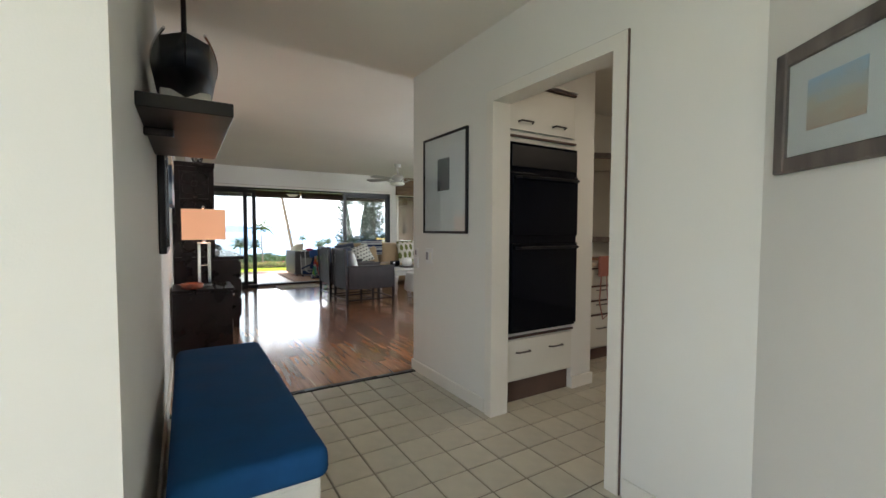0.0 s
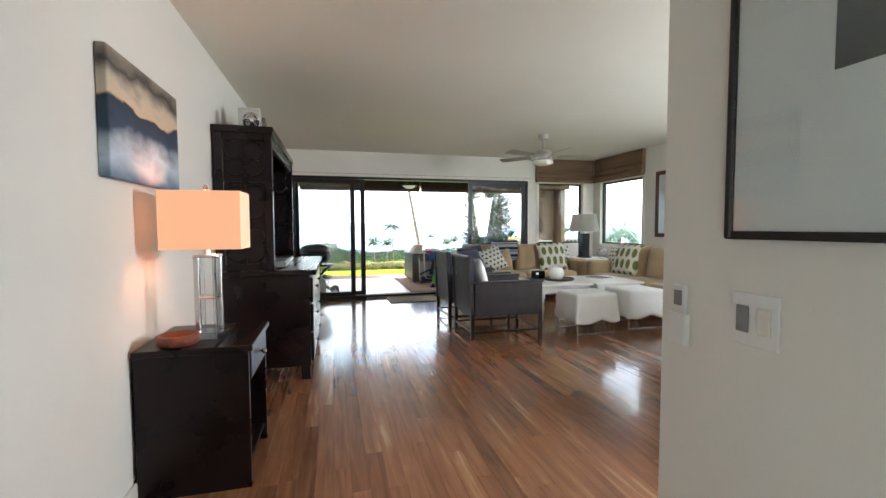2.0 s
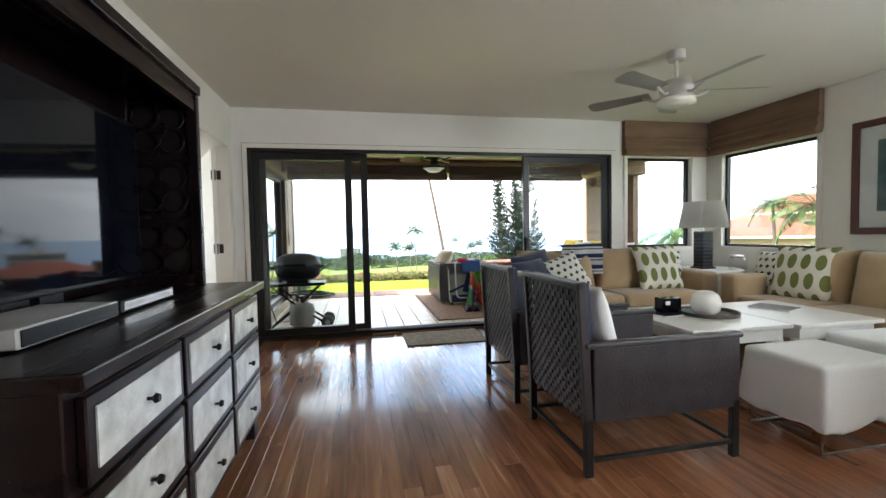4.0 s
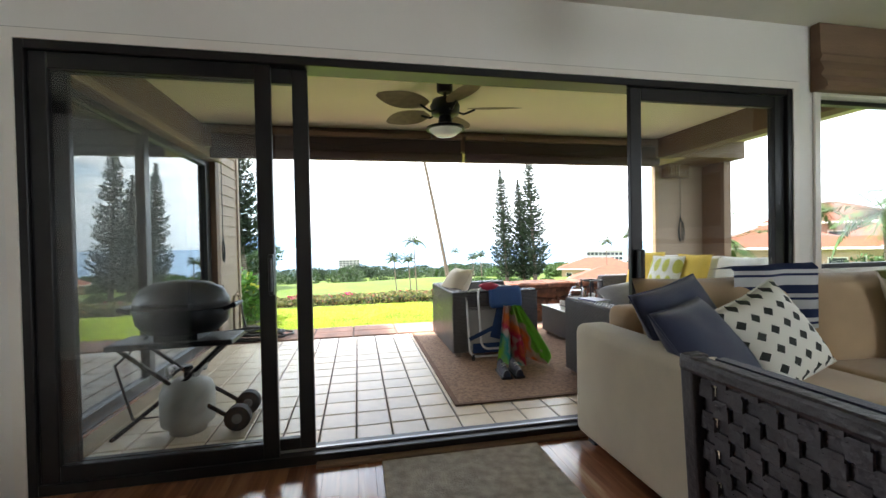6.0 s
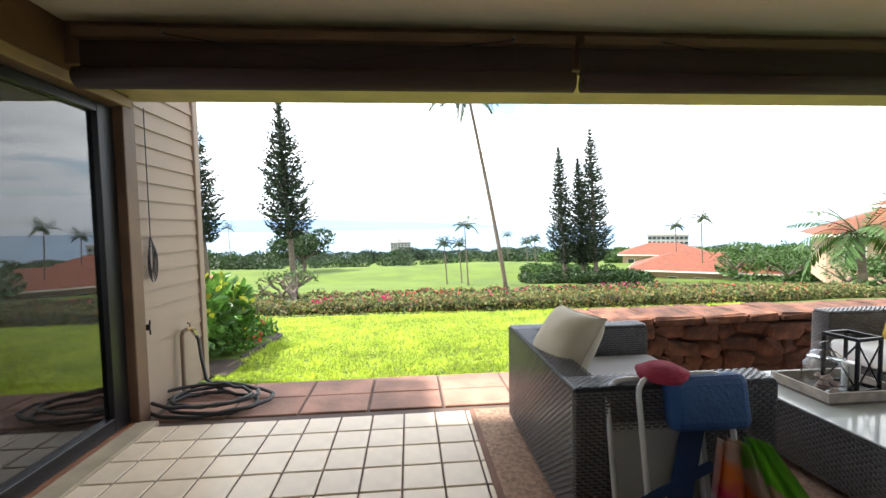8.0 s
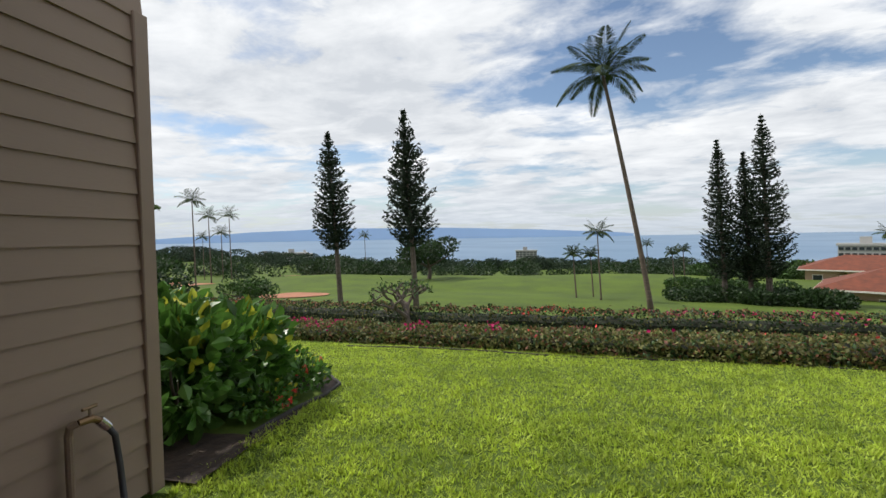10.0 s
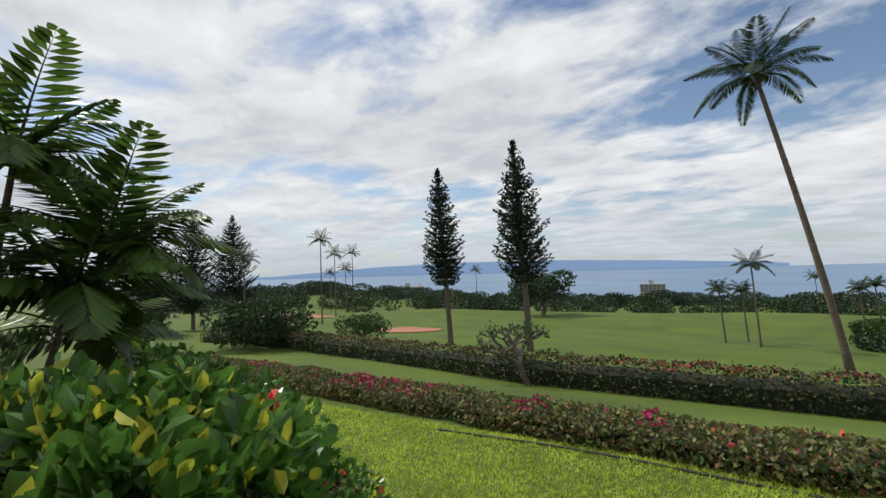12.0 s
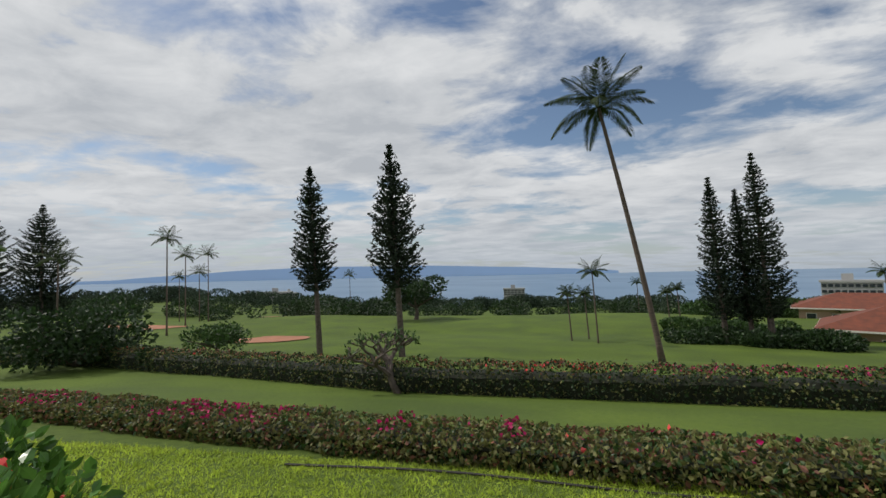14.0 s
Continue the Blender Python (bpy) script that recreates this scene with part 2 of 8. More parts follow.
def lathe(bm, prof, seg=24, at=(0, 0, 0)):
    """A turned shape: (radius, height) pairs from the bottom up."""
    rings = [[bm.verts.new((at[0] + r * math.cos(2 * math.pi * j / seg), at[1] + r * math.sin(2 * math.pi * j / seg), at[2] + z)) for j in range(seg)] for r, z in prof]
    for u, v in zip(rings, rings[1:]):
        for j in range(seg):
            bm.faces.new((u[j], u[(j + 1) % seg], v[(j + 1) % seg], v[j]))
    bm.faces.new(rings[0][::-1])
    bm.faces.new(rings[-1])
    return bm


def pillow(sx, sy, sz, n=14, m=None, soft=0.55, lump=0.0):
    """A stuffed cushion with pinched corners, centred."""
    bm = bmesh.new()
    top, bot = {}, {}
    for i in range(n + 1):
        for j in range(n + 1):
            u, v = 2 * i / n - 1, 2 * j / n - 1
            h = max(0.0, (1 - abs(u) ** 3) * (1 - abs(v) ** 3)) ** soft
            px, py = u * (1 - 0.06 * (1 - v * v)), v * (1 - 0.06 * (1 - u * u))
            w = lump * noise.noise(Vector((u * 1.7, v * 1.7, sx * 9)))
            top[i, j] = bm.verts.new((px * sx / 2, py * sy / 2, (h + w * h) * sz / 2))
            if 0 < i < n and 0 < j < n:
                bot[i, j] = bm.verts.new((px * sx / 2, py * sy / 2, -(h - w * h) * sz / 2))
            else:
                bot[i, j] = top[i, j]
    for i in range(n):
        for j in range(n):
            bm.faces.new((top[i, j], top[i + 1, j], top[i + 1, j + 1], top[i, j + 1]))
            f = [bot[i, j + 1], bot[i + 1, j + 1], bot[i + 1, j], bot[i, j]]
            try:
                bm.faces.new(f)
            except ValueError:
                pass
    if m is not None:
        bmesh.ops.transform(bm, matrix=m, verts=bm.verts[:])
    return bm


def structure(name, bm, material, label=""):
    return tagged(mesh_ob(name, bm, material), label, kind="structure")


# ---- house shell ----
EYE_WALL, CZ = 0.165, 2.44
b = B(0.04, EYE_WALL, 0.60, 7.40, 0, CZ)
bx(b, 0.04, EYE_WALL, 7.40, 8.62, 2.02, CZ)
bx(b, 0.04, EYE_WALL, 8.62, 8.80, 0, CZ)
structure("wall_west", b, WALL, "cream painted plaster wall of hall and living room")
b = B(-1.30, 0.04, 0.60, 0.72, 0, CZ)
structure("wall_entry_side", b, WALL, "cream painted wall end beside the entry")
b = B(-1.42, -1.30, -2.42, -1.95, 0, CZ)
bx(b, -1.42, -1.30, -1.95, -0.75, 2.1, CZ)
bx(b, -1.42, -1.30, -0.75, 0.72, 0, CZ)
structure("wall_entry_west", b, WALL, "cream painted entry wall with the open front door")
b = B(-1.30, 2.6, -2.42, -2.30, 0, CZ)
structure("wall_entry_south", b, WALL, "cream painted wall behind the entry")
b = B(1.925, 2.045, 0.155, 0.71, 0, CZ)
bx(b, 1.925, 2.045, 0.71, 1.595, 2.0, CZ)
bx(b, 1.925, 2.045, 1.595, 2.66, 0, CZ)
bx(b, 2.045, 5.86, 2.56, 2.66, 0, CZ)
structure("wall_kitchen", b, WALL, "cream painted wall with the kitchen doorway")
b = bx(bmesh.new(), 0, 0.10, -3.2, 0, 0, CZ, m=pose(1.925, 0.155, 0, 0, 0, -36))
structure("wall_angled", b, WALL, "cream painted wall set at an angle beside the entry")
# ocean side wall with the sliding door and a window
b = B(0.04, 0.29, 8.80, 8.94, 0, CZ)
bx(b, 0.29, 4.50, 8.80, 8.94, 2.045, CZ)
bx(b, 4.50, 4.70, 8.80, 8.94, 0, CZ)
bx(b, 4.70, 5.62, 8.80, 8.94, 0, 0.88)
bx(b, 4.70, 5.62, 8.80, 8.94, 2.0, CZ)
bx(b, 5.62, 5.98, 8.80, 8.94, 0, CZ)
structure("wall_north", b, WALL, "cream painted wall round the sliding glass door")
b = B(5.86, 5.98, 2.56, 7.46, 0, CZ)
bx(b, 5.86, 5.98, 7.46, 8.56, 0, 0.88)
bx(b, 5.86, 5.98, 7.46, 8.56, 2.0, CZ)
bx(b, 5.86, 5.98, 8.56, 8.80, 0, CZ)
structure("wall_east", b, WALL, "cream painted living room wall with a corner window")
b = B(-1.42, 5.98, -2.42, 8.94, CZ, CZ + 0.12)
structure("ceiling", b, CEIL, "warm cream painted flat ceiling")
# kitchen far walls
b = B(5.3, 5.42, -2.42, 2.56, 0, CZ)
bx(b, 2.6, 5.42, -2.42, -2.30, 0, CZ)
structure("wall_kitchen_far", b, WALL, "cream painted kitchen wall")

# bedroom behind the open door
b = B(-4.12, -4.0, 6.2, 12.70, 0, 0.8)
bx(b, -4.12, -4.0, 6.2, 12.70, 2.2, CZ)
bx(b, -4.12, -4.0, 6.2, 9.0, 0.8, 2.2)
bx(b, -4.12, -4.0, 10.8, 12.70, 0.8, 2.2)
bx(b, -4.12, 0.04, 6.08, 6.2, 0, CZ)
bx(b, -4.12, -2.88, 12.70, 12.78, 0, CZ)
bx(b, -2.88, -2.05, 12.70, 12.78, 0, 0.84)
bx(b, -2.88, -2.05, 12.70, 12.78, 2.10, CZ)
bx(b, -2.05, 0.04, 12.70, 12.78, 0, CZ)
structure("wall_bedroom", b, WALLW, "off-white painted bedroom walls with a small window")
structure("ceiling_bedroom", B(-4.12, 0.04, 6.08, 12.70, CZ, CZ + 0.12), CEIL, "cream bedroom ceiling")
structure("subfloor", B(-4.12, 5.98, -2.42, 8.94, -0.16, -0.012), GROUT, "grout bed and slab under the floors")
structure("subfloor_bedroom", B(-4.12, 0.04, 8.94, 12.70, -0.16, -0.012), GROUT, "slab under the bedroom floor")

# trims
b = bmesh.new()
for x0, x1, y0, y1 in ((EYE_WALL, EYE_WALL + 0.014, 0.60, 7.30), (1.911, 1.925, 0.155, 0.645), (1.911, 1.925, 1.66, 2.66), (1.911, 5.86, 2.66, 2.674), (5.846, 5.86, 2.674, 8.80), (4.60, 5.846, 8.786, 8.80)):
    bx(b, x0, x1, y0, y1, 0, 0.09, 0.004, 1)
structure("baseboard", b, TRIM, "cream painted baseboard")


def casing(name, fn, lo, hi, top, w, label):
    """A flat door casing with a thin dark reveal line round it; fn maps (along, out, z) boxes into place."""
    b = bmesh.new()
    for a0, a1, z0, z1 in ((lo - w, lo, 0, top + w), (hi, hi + w, 0, top + w), (lo, hi, top, top + w)):
        fn(b, a0, a1, 0, 0.018, z0, z1)
    ob = structure(name, b, TRIM, label)
    b = bmesh.new()
    e = 0.005
    for a0, a1, z0, z1 in ((lo - w - e, lo - w, 0, top + w + e), (hi + w, hi + w + e, 0, top + w + e), (lo - w, hi + w, top + w, top + w + e)):
        fn(b, a0, a1, 0, 0.010, z0, z1)
    part("reveal_line", b, TRIMLINE, ob)
    return ob


casing("trim_kitchen_door", lambda b, a0, a1, o0, o1, z0, z1: bx(b, 1.925 - o1, 1.925 - o0, a0, a1, z0, z1), 0.73, 1.575, 1.975, 0.066, "cream kitchen doorway casing")
b = B(1.925, 2.045, 1.575, 1.593, 0, 1.985)
bx(b, 1.925, 2.045, 0.712, 0.73, 0, 1.975)
bx(b, 1.925, 2.045, 0.712, 1.593, 1.975, 1.998)
structure("trim_kitchen_jamb", b, TRIM, "cream kitchen doorway jamb")
casing("trim_bedroom_door", lambda b, a0, a1, o0, o1, z0, z1: bx(b, EYE_WALL + o0, EYE_WALL + o1, a0, a1, z0, z1), 7.42, 8.60, 2.0, 0.06, "cream bedroom doorway casing")
b = B(0.04, EYE_WALL, 8.602, 8.618, 0, 2.0)
bx(b, 0.04, EYE_WALL, 7.402, 7.42, 0, 2.0)
bx(b, 0.04, EYE_WALL, 7.402, 8.618, 2.002, 2.018)
structure("trim_bedroom_jamb", b, TRIM, "cream bedroom doorway jamb")
casing("trim_sliding_door", lambda b, a0, a1, o0, o1, z0, z1: bx(b, a0, a1, 8.80 - o1, 8.80 - o0, z0, z1), 0.31, 4.48, 2.03, 0.045, "cream sliding door casing with a dark line")


# ---- sliding door and windows ----
def frame_bars(b, x0, x1, y0, y1, z0, z1, w):
    bx(b, x0, x0 + w, y0, y1, z0, z1, 0.004, 1)
    bx(b, x1 - w, x1, y0, y1, z0, z1, 0.004, 1)
    bx(b, x0 + w, x1 - w, y0, y1, z0, z0 + w, 0.004, 1)
    bx(b, x0 + w, x1 - w, y0, y1, z1 - w, z1, 0.004, 1)
    return b


def pane(name, parent, x0, x1, y0, y1, z0, z1, material=None):
    ob = part(name, B(x0, x1, y0, y1, z0, z1), material or GLASS, parent)
    ob.visible_shadow = False
    return ob


door = structure("door_sliding", frame_bars(bmesh.new(), 0.295, 4.495, 8.79, 8.93, 0.0, 2.04, 0.05), BRONZE, "dark bronze aluminium sliding glass door, half open")
for k, (x0, x1, y0) in enumerate(((0.345, 1.36, 8.81), (0.40, 1.53, 8.85), (3.34, 4.44, 8.81))):
    leaf = part("door_panel", frame_bars(bmesh.new(), x0, x1, y0, y0 + 0.035, 0.045, 1.99, 0.075), BRONZE, door)
    pane("pane", leaf, x0 + 0.075, x1 - 0.075, y0 + 0.013, y0 + 0.020, 0.12, 1.915)
b = B(1.335, 1.36, 8.775, 8.81, 0.86, 1.06, 0.006)
bx(b, 1.34, 1.355, 8.75, 8.78, 0.88, 1.04, 0.005)
part("handle", b, BRONZE, door)
b = B(3.36, 3.385, 8.75, 8.81, 0.84, 1.04, 0.006)
part("handle", b, BRONZE, door)
part("track", B(0.35, 4.44, 8.845, 8.862, 0.05, 0.062), mat("aluminium_track", (0.4, 0.4, 0.4), 0.35, 0.8), door)
part("threshold", B(1.54, 3.34, 8.74, 8.79, 0.0, 0.02, 0.006), mat("oak_threshold", (0.22, 0.13, 0.08), 0.5), door)


def window_y(name, x0, x1, z0, z1, label, y=8.80):
    ob = structure(name, frame_bars(bmesh.new(), x0 - 0.05, x1 + 0.05, y - 0.016, y, z0 - 0.05, z1 + 0.05, 0.05), TRIM, label)
    part("window_frame", frame_bars(bmesh.new(), x0, x1, y + 0.05, y + 0.10, z0, z1, 0.03), BRONZE, ob)
    pane("pane", ob, x0 + 0.03, x1 - 0.03, y + 0.07, y + 0.077, z0 + 0.03, z1 - 0.03)
    return ob


window_y("window_corner_north", 4.70, 5.62, 0.88, 2.0, "fixed window with a cream casing and bronze frame")
ob = structure("window_corner_east", bx(bx(bx(bx(bmesh.new(), 5.844, 5.86, 7.41, 7.46, 0.83, 2.05), 5.844, 5.86, 8.56, 8.61, 0.83, 2.05), 5.844, 5.86, 7.46, 8.56, 2.0, 2.05), 5.844, 5.86, 7.46, 8.56, 0.83, 0.88), TRIM, "fixed corner window with a cream casing and bronze frame")
part("window_frame", bx(bx(bx(bx(bmesh.new(), 5.90, 5.95, 7.46, 7.49, 0.88, 2.0), 5.90, 5.95, 8.53, 8.56, 0.88, 2.0), 5.90, 5.95, 7.49, 8.53, 1.97, 2.0), 5.90, 5.95, 7.49, 8.53, 0.88, 0.91), BRONZE, ob)
pane("pane", ob, 5.92, 5.927, 7.49, 8.53, 0.91, 1.97)
ob = structure("window_bedroom", frame_bars(bmesh.new(), -2.93, -2.0, 12.684, 12.70, 0.79, 2.15, 0.05), TRIM, "small bedroom window with a white casing")
pane("pane", ob, -2.88, -2.05, 12.73, 12.737, 0.84, 2.10)

# ---- lanai shell ----
structure("ceiling_lanai", B(0.0, 6.9, 8.94, 11.99, 2.38, 2.52), LANAICEIL, "warm cream lanai ceiling")
structure("roof_eave", B(-5.0, 7.2, 11.992, 12.06, 2.42, 2.62), BEAM, "brown painted roof eave edge")
b = B(0.10, 6.9, 11.36, 11.99, 2.155, 2.379, 0.006, 1)
beam = structure("beam_front", b, BEAM, "dark brown painted beam across the lanai opening")
part("light_underside", B(0.16, 6.0, 11.40, 11.985, 2.140, 2.155), mat("tan_beam_underside", (0.46, 0.36, 0.20), 0.6), beam)
b = B(5.56, 5.74, 8.95, 11.355, 2.12, 2.379, 0.006, 1)
structure("beam_east", b, BEAM, "dark brown painted beam along the open lanai side")
b = B(0.0, 0.22, 8.95, 11.86, 2.075, 2.379)
structure("beam_west", b, mat("brown_fascia_paint", (0.16, 0.085, 0.045), 0.6, var=0.12, bump=0.1), "brown painted fascia over the bedroom glass door")
part("fascia_trim", B(0.22, 0.24, 8.95, 11.86, 2.06, 2.12, 0.004, 1), POSTB, bpy.data.objects["beam_west"])

# bedroom glass door on the lanai
gd = structure("door_bedroom_glass", bmesh.new(), BRONZE, "closed bronze sliding glass door of the bedroom, reflecting the lawn")
b = bmesh.new()
for y0, y1, z0, z1 in ((8.95, 9.03, 0, 2.06), (10.33, 10.42, 0, 2.06), (11.70, 11.84, 0, 2.06), (9.03, 10.33, 2.0, 2.06), (10.42, 11.70, 2.0, 2.06), (9.03, 10.33, 0, 0.09), (10.42, 11.70, 0, 0.09)):
    bx(b, 0.06, 0.13, y0, y1, z0, z1, 0.004, 1)
part("door_frame", b, BRONZE, gd)
for y0, y1 in ((9.03, 10.33), (10.42, 11.70)):
    pane("pane", gd, 0.09, 0.097, y0, y1, 0.09, 2.0, DARKGLASS)
structure("curb", B(0.05, 0.30, 8.95, 11.86, -0.06, -0.006, 0.006, 1), mat("tan_curb_paint", (0.42, 0.34, 0.24), 0.7, var=0.15, bump=0.2), "tan painted curb under the glass door")
structure("post_west", B(0.04, 0.19, 11.84, 11.96, -0.06, 2.14, 0.005, 1), BEAM, "brown painted post beside the glass door")


def siding(name, along, fixed, lo, hi, z0, z1, sign, label, pitch=0.127):
    """Lapped boards on a wall that runs along an axis; sign: the way that it faces."""
    n = int((z1 - z0) / pitch)
    base = bmesh.new()
    if along == "y":
        bx(base, min(fixed, fixed - sign * 0.10), max(fixed, fixed - sign * 0.10), lo, hi, z0, z1)
    else:
        bx(base, lo, hi, min(fixed, fixed - sign * 0.08), max(fixed, fixed - sign * 0.08), z0, z1)
    ob = structure(name, base, SIDING, label)
    me = None
    for i in range(n + 1):
        a = z0 + i * pitch
        c = min(z1, a + pitch + 0.012)
        if me is None:
            t = bmesh.new()
            prof = [(0.001, 0), (0.020, 0), (0.006, pitch + 0.012), (0.001, pitch + 0.012)]
            rows = []
            for q in (lo, hi):
                rows.append([t.verts.new((fixed + sign * o, q, z) if along == "y" else (q, fixed + sign * o, z)) for o, z in prof])
            for j in range(4):
                t.faces.new((rows[0][j], rows[0][(j + 1) % 4], rows[1][(j + 1) % 4], rows[1][j]))
            t.faces.new(rows[0])
            t.faces.new(rows[1][::-1])
            bmesh.ops.recalc_face_normals(t, faces=t.faces[:])
            me = bpy.data.meshes.new("board")
            t.to_mesh(me)
            t.free()
            me.materials.append(SIDING)
        if c > z1:
            break
        o = new("board", me)
        o.parent = ob
        o.location.z = a
    return ob


siding("wall_siding_west", "y", 0.15, 11.96, 12.82, -0.04, 2.40, 1, "taupe lapped wooden siding beside the lanai opening")
structure("corner_trim", B(0.03, 0.185, 12.755, 12.835, -0.06, 2.40, 0.005, 1), SIDING, "taupe painted corner board")
b = bx(bx(bx(bx(bmesh.new(), -4.2, -2.88, 12.78, 12.815, -0.1, 2.42), -2.88, -2.05, 12.78, 12.815, -0.1, 0.84), -2.88, -2.05, 12.78, 12.815, 2.10, 2.42), -2.05, 0.03, 12.78, 12.815, -0.1, 2.42)
structure("wall_house_north", b, SIDING, "taupe painted house wall above the planting bed")
siding("wall_siding_east", "x", 12.0, 6.055, 6.80, -0.04, 2.40, -1, "taupe lapped wooden siding at the lanai's open side", 0.15)
structure("pier_trim", B(6.0, 6.055, 11.975, 12.05, -0.06, 2.40, 0.005, 1), POSTB, "tan painted pier beside the lanai opening")
structure("post_east", B(6.80, 6.92, 11.6, 12.1, -0.06, 2.40, 0.005, 1), BEAM, "brown post at the open lanai side")
structure("lanai_slab", B(0.0, 6.9, 8.93, 12.56, -0.30, -0.040), LANAI_GROUT, "slab and dark joints under the lanai tiles")

# ---- land ----
LAND = ((-60, -0.09), (12.4, -0.09), (14, -0.11), (16.8, -0.36), (18.2, -0.62), (22, -1.5), (26, -2.35), (30, -2.85), (35, -3.1), (42, -4.5), (55, -5.2), (65, -6.0), (90, -6.3), (140, -7.0), (260, -9.0), (420, -16.0), (700, -30.0), (5200, -32.0))


def land(x, y):
    d = y + max(0.0, abs(x) - 12) * 0.25
    z = LAND[-1][1]
    for (a, u), (c, v) in zip(LAND, LAND[1:]):
        if a <= d <= c:
            z = u + (v - u) * (d - a) / (c - a)
            break
    # beyond the fairway the ground drops away to the sea, less so in the west
    drop = min(1.0, max(0.0, (d - 92) / 60)) * 5.5 + min(1.0, max(0.0, (d - 150) / 150)) * 5.0
    z -= drop * min(1.0, max(0.0, (x + d * 0.75) / (abs(d) * 0.45 + 1.0)))
    far = min(1.0, max(0.0, (y - 30) / 40))
    z += far * 0.9 * noise.noise(Vector((x / 26, y / 30, 0.3)))
    return z


def ground_mat():
    m = mat("mown_grass", (0.105, 0.155, 0.028), 0.85, var=0.2, scale=0.25, color2=(0.068, 0.105, 0.021), bump=0.5, bscale=60, spec=0.15)
    nt = m.node_tree
    N, L = nt.nodes, nt.links
    p = N["Principled BSDF"]
    src = p.inputs["Base Color"].links[0].from_socket
    tc = N.new("ShaderNodeTexCoord")
    n = N.new("ShaderNodeTexNoise")
    n.inputs["Scale"].default_value, n.inputs["Detail"].default_value = 9, 8
    L.new(tc.outputs["Object"], n.inputs["Vector"])
    mx = N.new("ShaderNodeMix")
    mx.data_type = "RGBA"
    mx.blend_type = "MULTIPLY"
    mx.inputs[0].default_value = 0.6
    r = N.new("ShaderNodeValToRGB")
    r.color_ramp.elements[0].position, r.color_ramp.elements[1].position = 0.3, 0.7
    r.color_ramp.elements[0].color, r.color_ramp.elements[1].color = (0.55, 0.6, 0.45, 1), (1.25, 1.15, 1.0, 1)
    L.new(n.outputs[0], r.inputs[0])
    L.new(src, mx.inputs[6])
    L.new(r.outputs[0], mx.inputs[7])
    L.new(mx.outputs[2], p.inputs["Base Color"])
    return m


GRASS = ground_mat()


def build_land():
    xs = [-4800, -2500, -1200, -700] + [-450 + 25 * i for i in range(14)] + [-100 + 4 * i for i in range(20)] + [-20 + 1.25 * i for i in range(33)] + [22 + 4 * i for i in range(20)] + [100 + 25 * i for i in range(15)] + [700, 1200, 2500, 4800]
    ys = [-300, -60, -10, 12.56] + [13 + 0.6 * i for i in range(30)] + [31 + 1.6 * i for i in range(44)] + [102 + 12 * i for i in range(16)] + [320, 420, 560, 700, 900]
    bm = bmesh.new()
    g = [[bm.verts.new((x, y, land(x, y) if y > 12.5 else (-0.42 if -5.2 < x < 7.3 else -0.12))) for y in ys] for x in xs]
    for i in range(len(xs) - 1):
        for j in range(len(ys) - 1):
            bm.faces.new((g[i][j], g[i + 1][j], g[i + 1][j + 1], g[i][j + 1]))
    return tagged(mesh_ob("ground", bm, GRASS, smooth=True), "mown green lawn falling to a golf course", kind="structure")


build_land()
SEA = mat("sea_water", (0.05, 0.13, 0.24), 0.35, var=0.25, scale=0.004, bump=0.0, color2=(0.09, 0.19, 0.31))
b = bmesh.new()
vs = [b.verts.new(v) for v in ((-4900, 300, -24), (4900, 300, -24), (4900, 4850, -24), (-4900, 4850, -24))]
b.faces.new(vs)
tagged(mesh_ob("water", b, SEA), "blue ocean out to the horizon", kind="structure")


def island():
    b = bmesh.new()
    rows = []
    for i in range(61):
        az = radians(-52 + 64 * i / 60)
        u = i / 60
        h = 128 * max(0, math.sin(math.pi * min(1, max(0, (u - 0.06) / 0.94)))) ** 0.8 * (1 - 0.35 * u) + 10 * noise.noise(Vector((u * 9, 0, 0)))
        r = 4700
        rows.append([b.verts.new((r * math.sin(az), r * math.cos(az), z)) for z in (-40, max(-20, h * 0.5), max(-15, h))])
    for p, q in zip(rows, rows[1:]):
        for j in range(2):
            b.faces.new((p[j], q[j], q[j + 1], p[j + 1]))
    # distance haze is painted on: bluish base colour and a faint emission
    m = mat("island_painted_haze", (0.20, 0.30, 0.45), 1.0, var=0.06, scale=0.002, spec=0.0)
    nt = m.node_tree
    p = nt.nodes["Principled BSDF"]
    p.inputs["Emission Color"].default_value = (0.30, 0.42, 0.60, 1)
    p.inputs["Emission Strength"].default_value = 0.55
    tagged(mesh_ob("backdrop", b, m, smooth=True), "island on the horizon with blue haze painted in", kind="structure")


island()


# ---- furnishing materials ----
BLUE = mat("blue_canvas", (0.012, 0.068, 0.19), 0.9, var=0.08, scale=8, bump=0.15, bscale=300, spec=0.15)
WHITEWOOD = mat("whitewashed_wood", (0.72, 0.69, 0.63), 0.5, var=0.08, scale=6, stretch=(1, 1, 0.2))
CABINET = mat("cream_laminate", (0.74, 0.71, 0.64), 0.4, var=0.02)
BLACKGLASS = mat("black_oven_glass", (0.004, 0.005, 0.009), 0.05, spec=0.22, var=0.1)
PEWTER = mat("pewter_metal", (0.22, 0.20, 0.19), 0.35, 0.9)
CHROME = mat("brushed_chrome", (0.62, 0.62, 0.62), 0.22, 1.0, var=0.03)
BLACKWOOD = mat("black_frame_wood", (0.014, 0.011, 0.011), 0.35, spec=0.3, var=0.15)
MATWHITE = mat("mount_board", (0.80, 0.79, 0.77), 0.8, var=0.01)
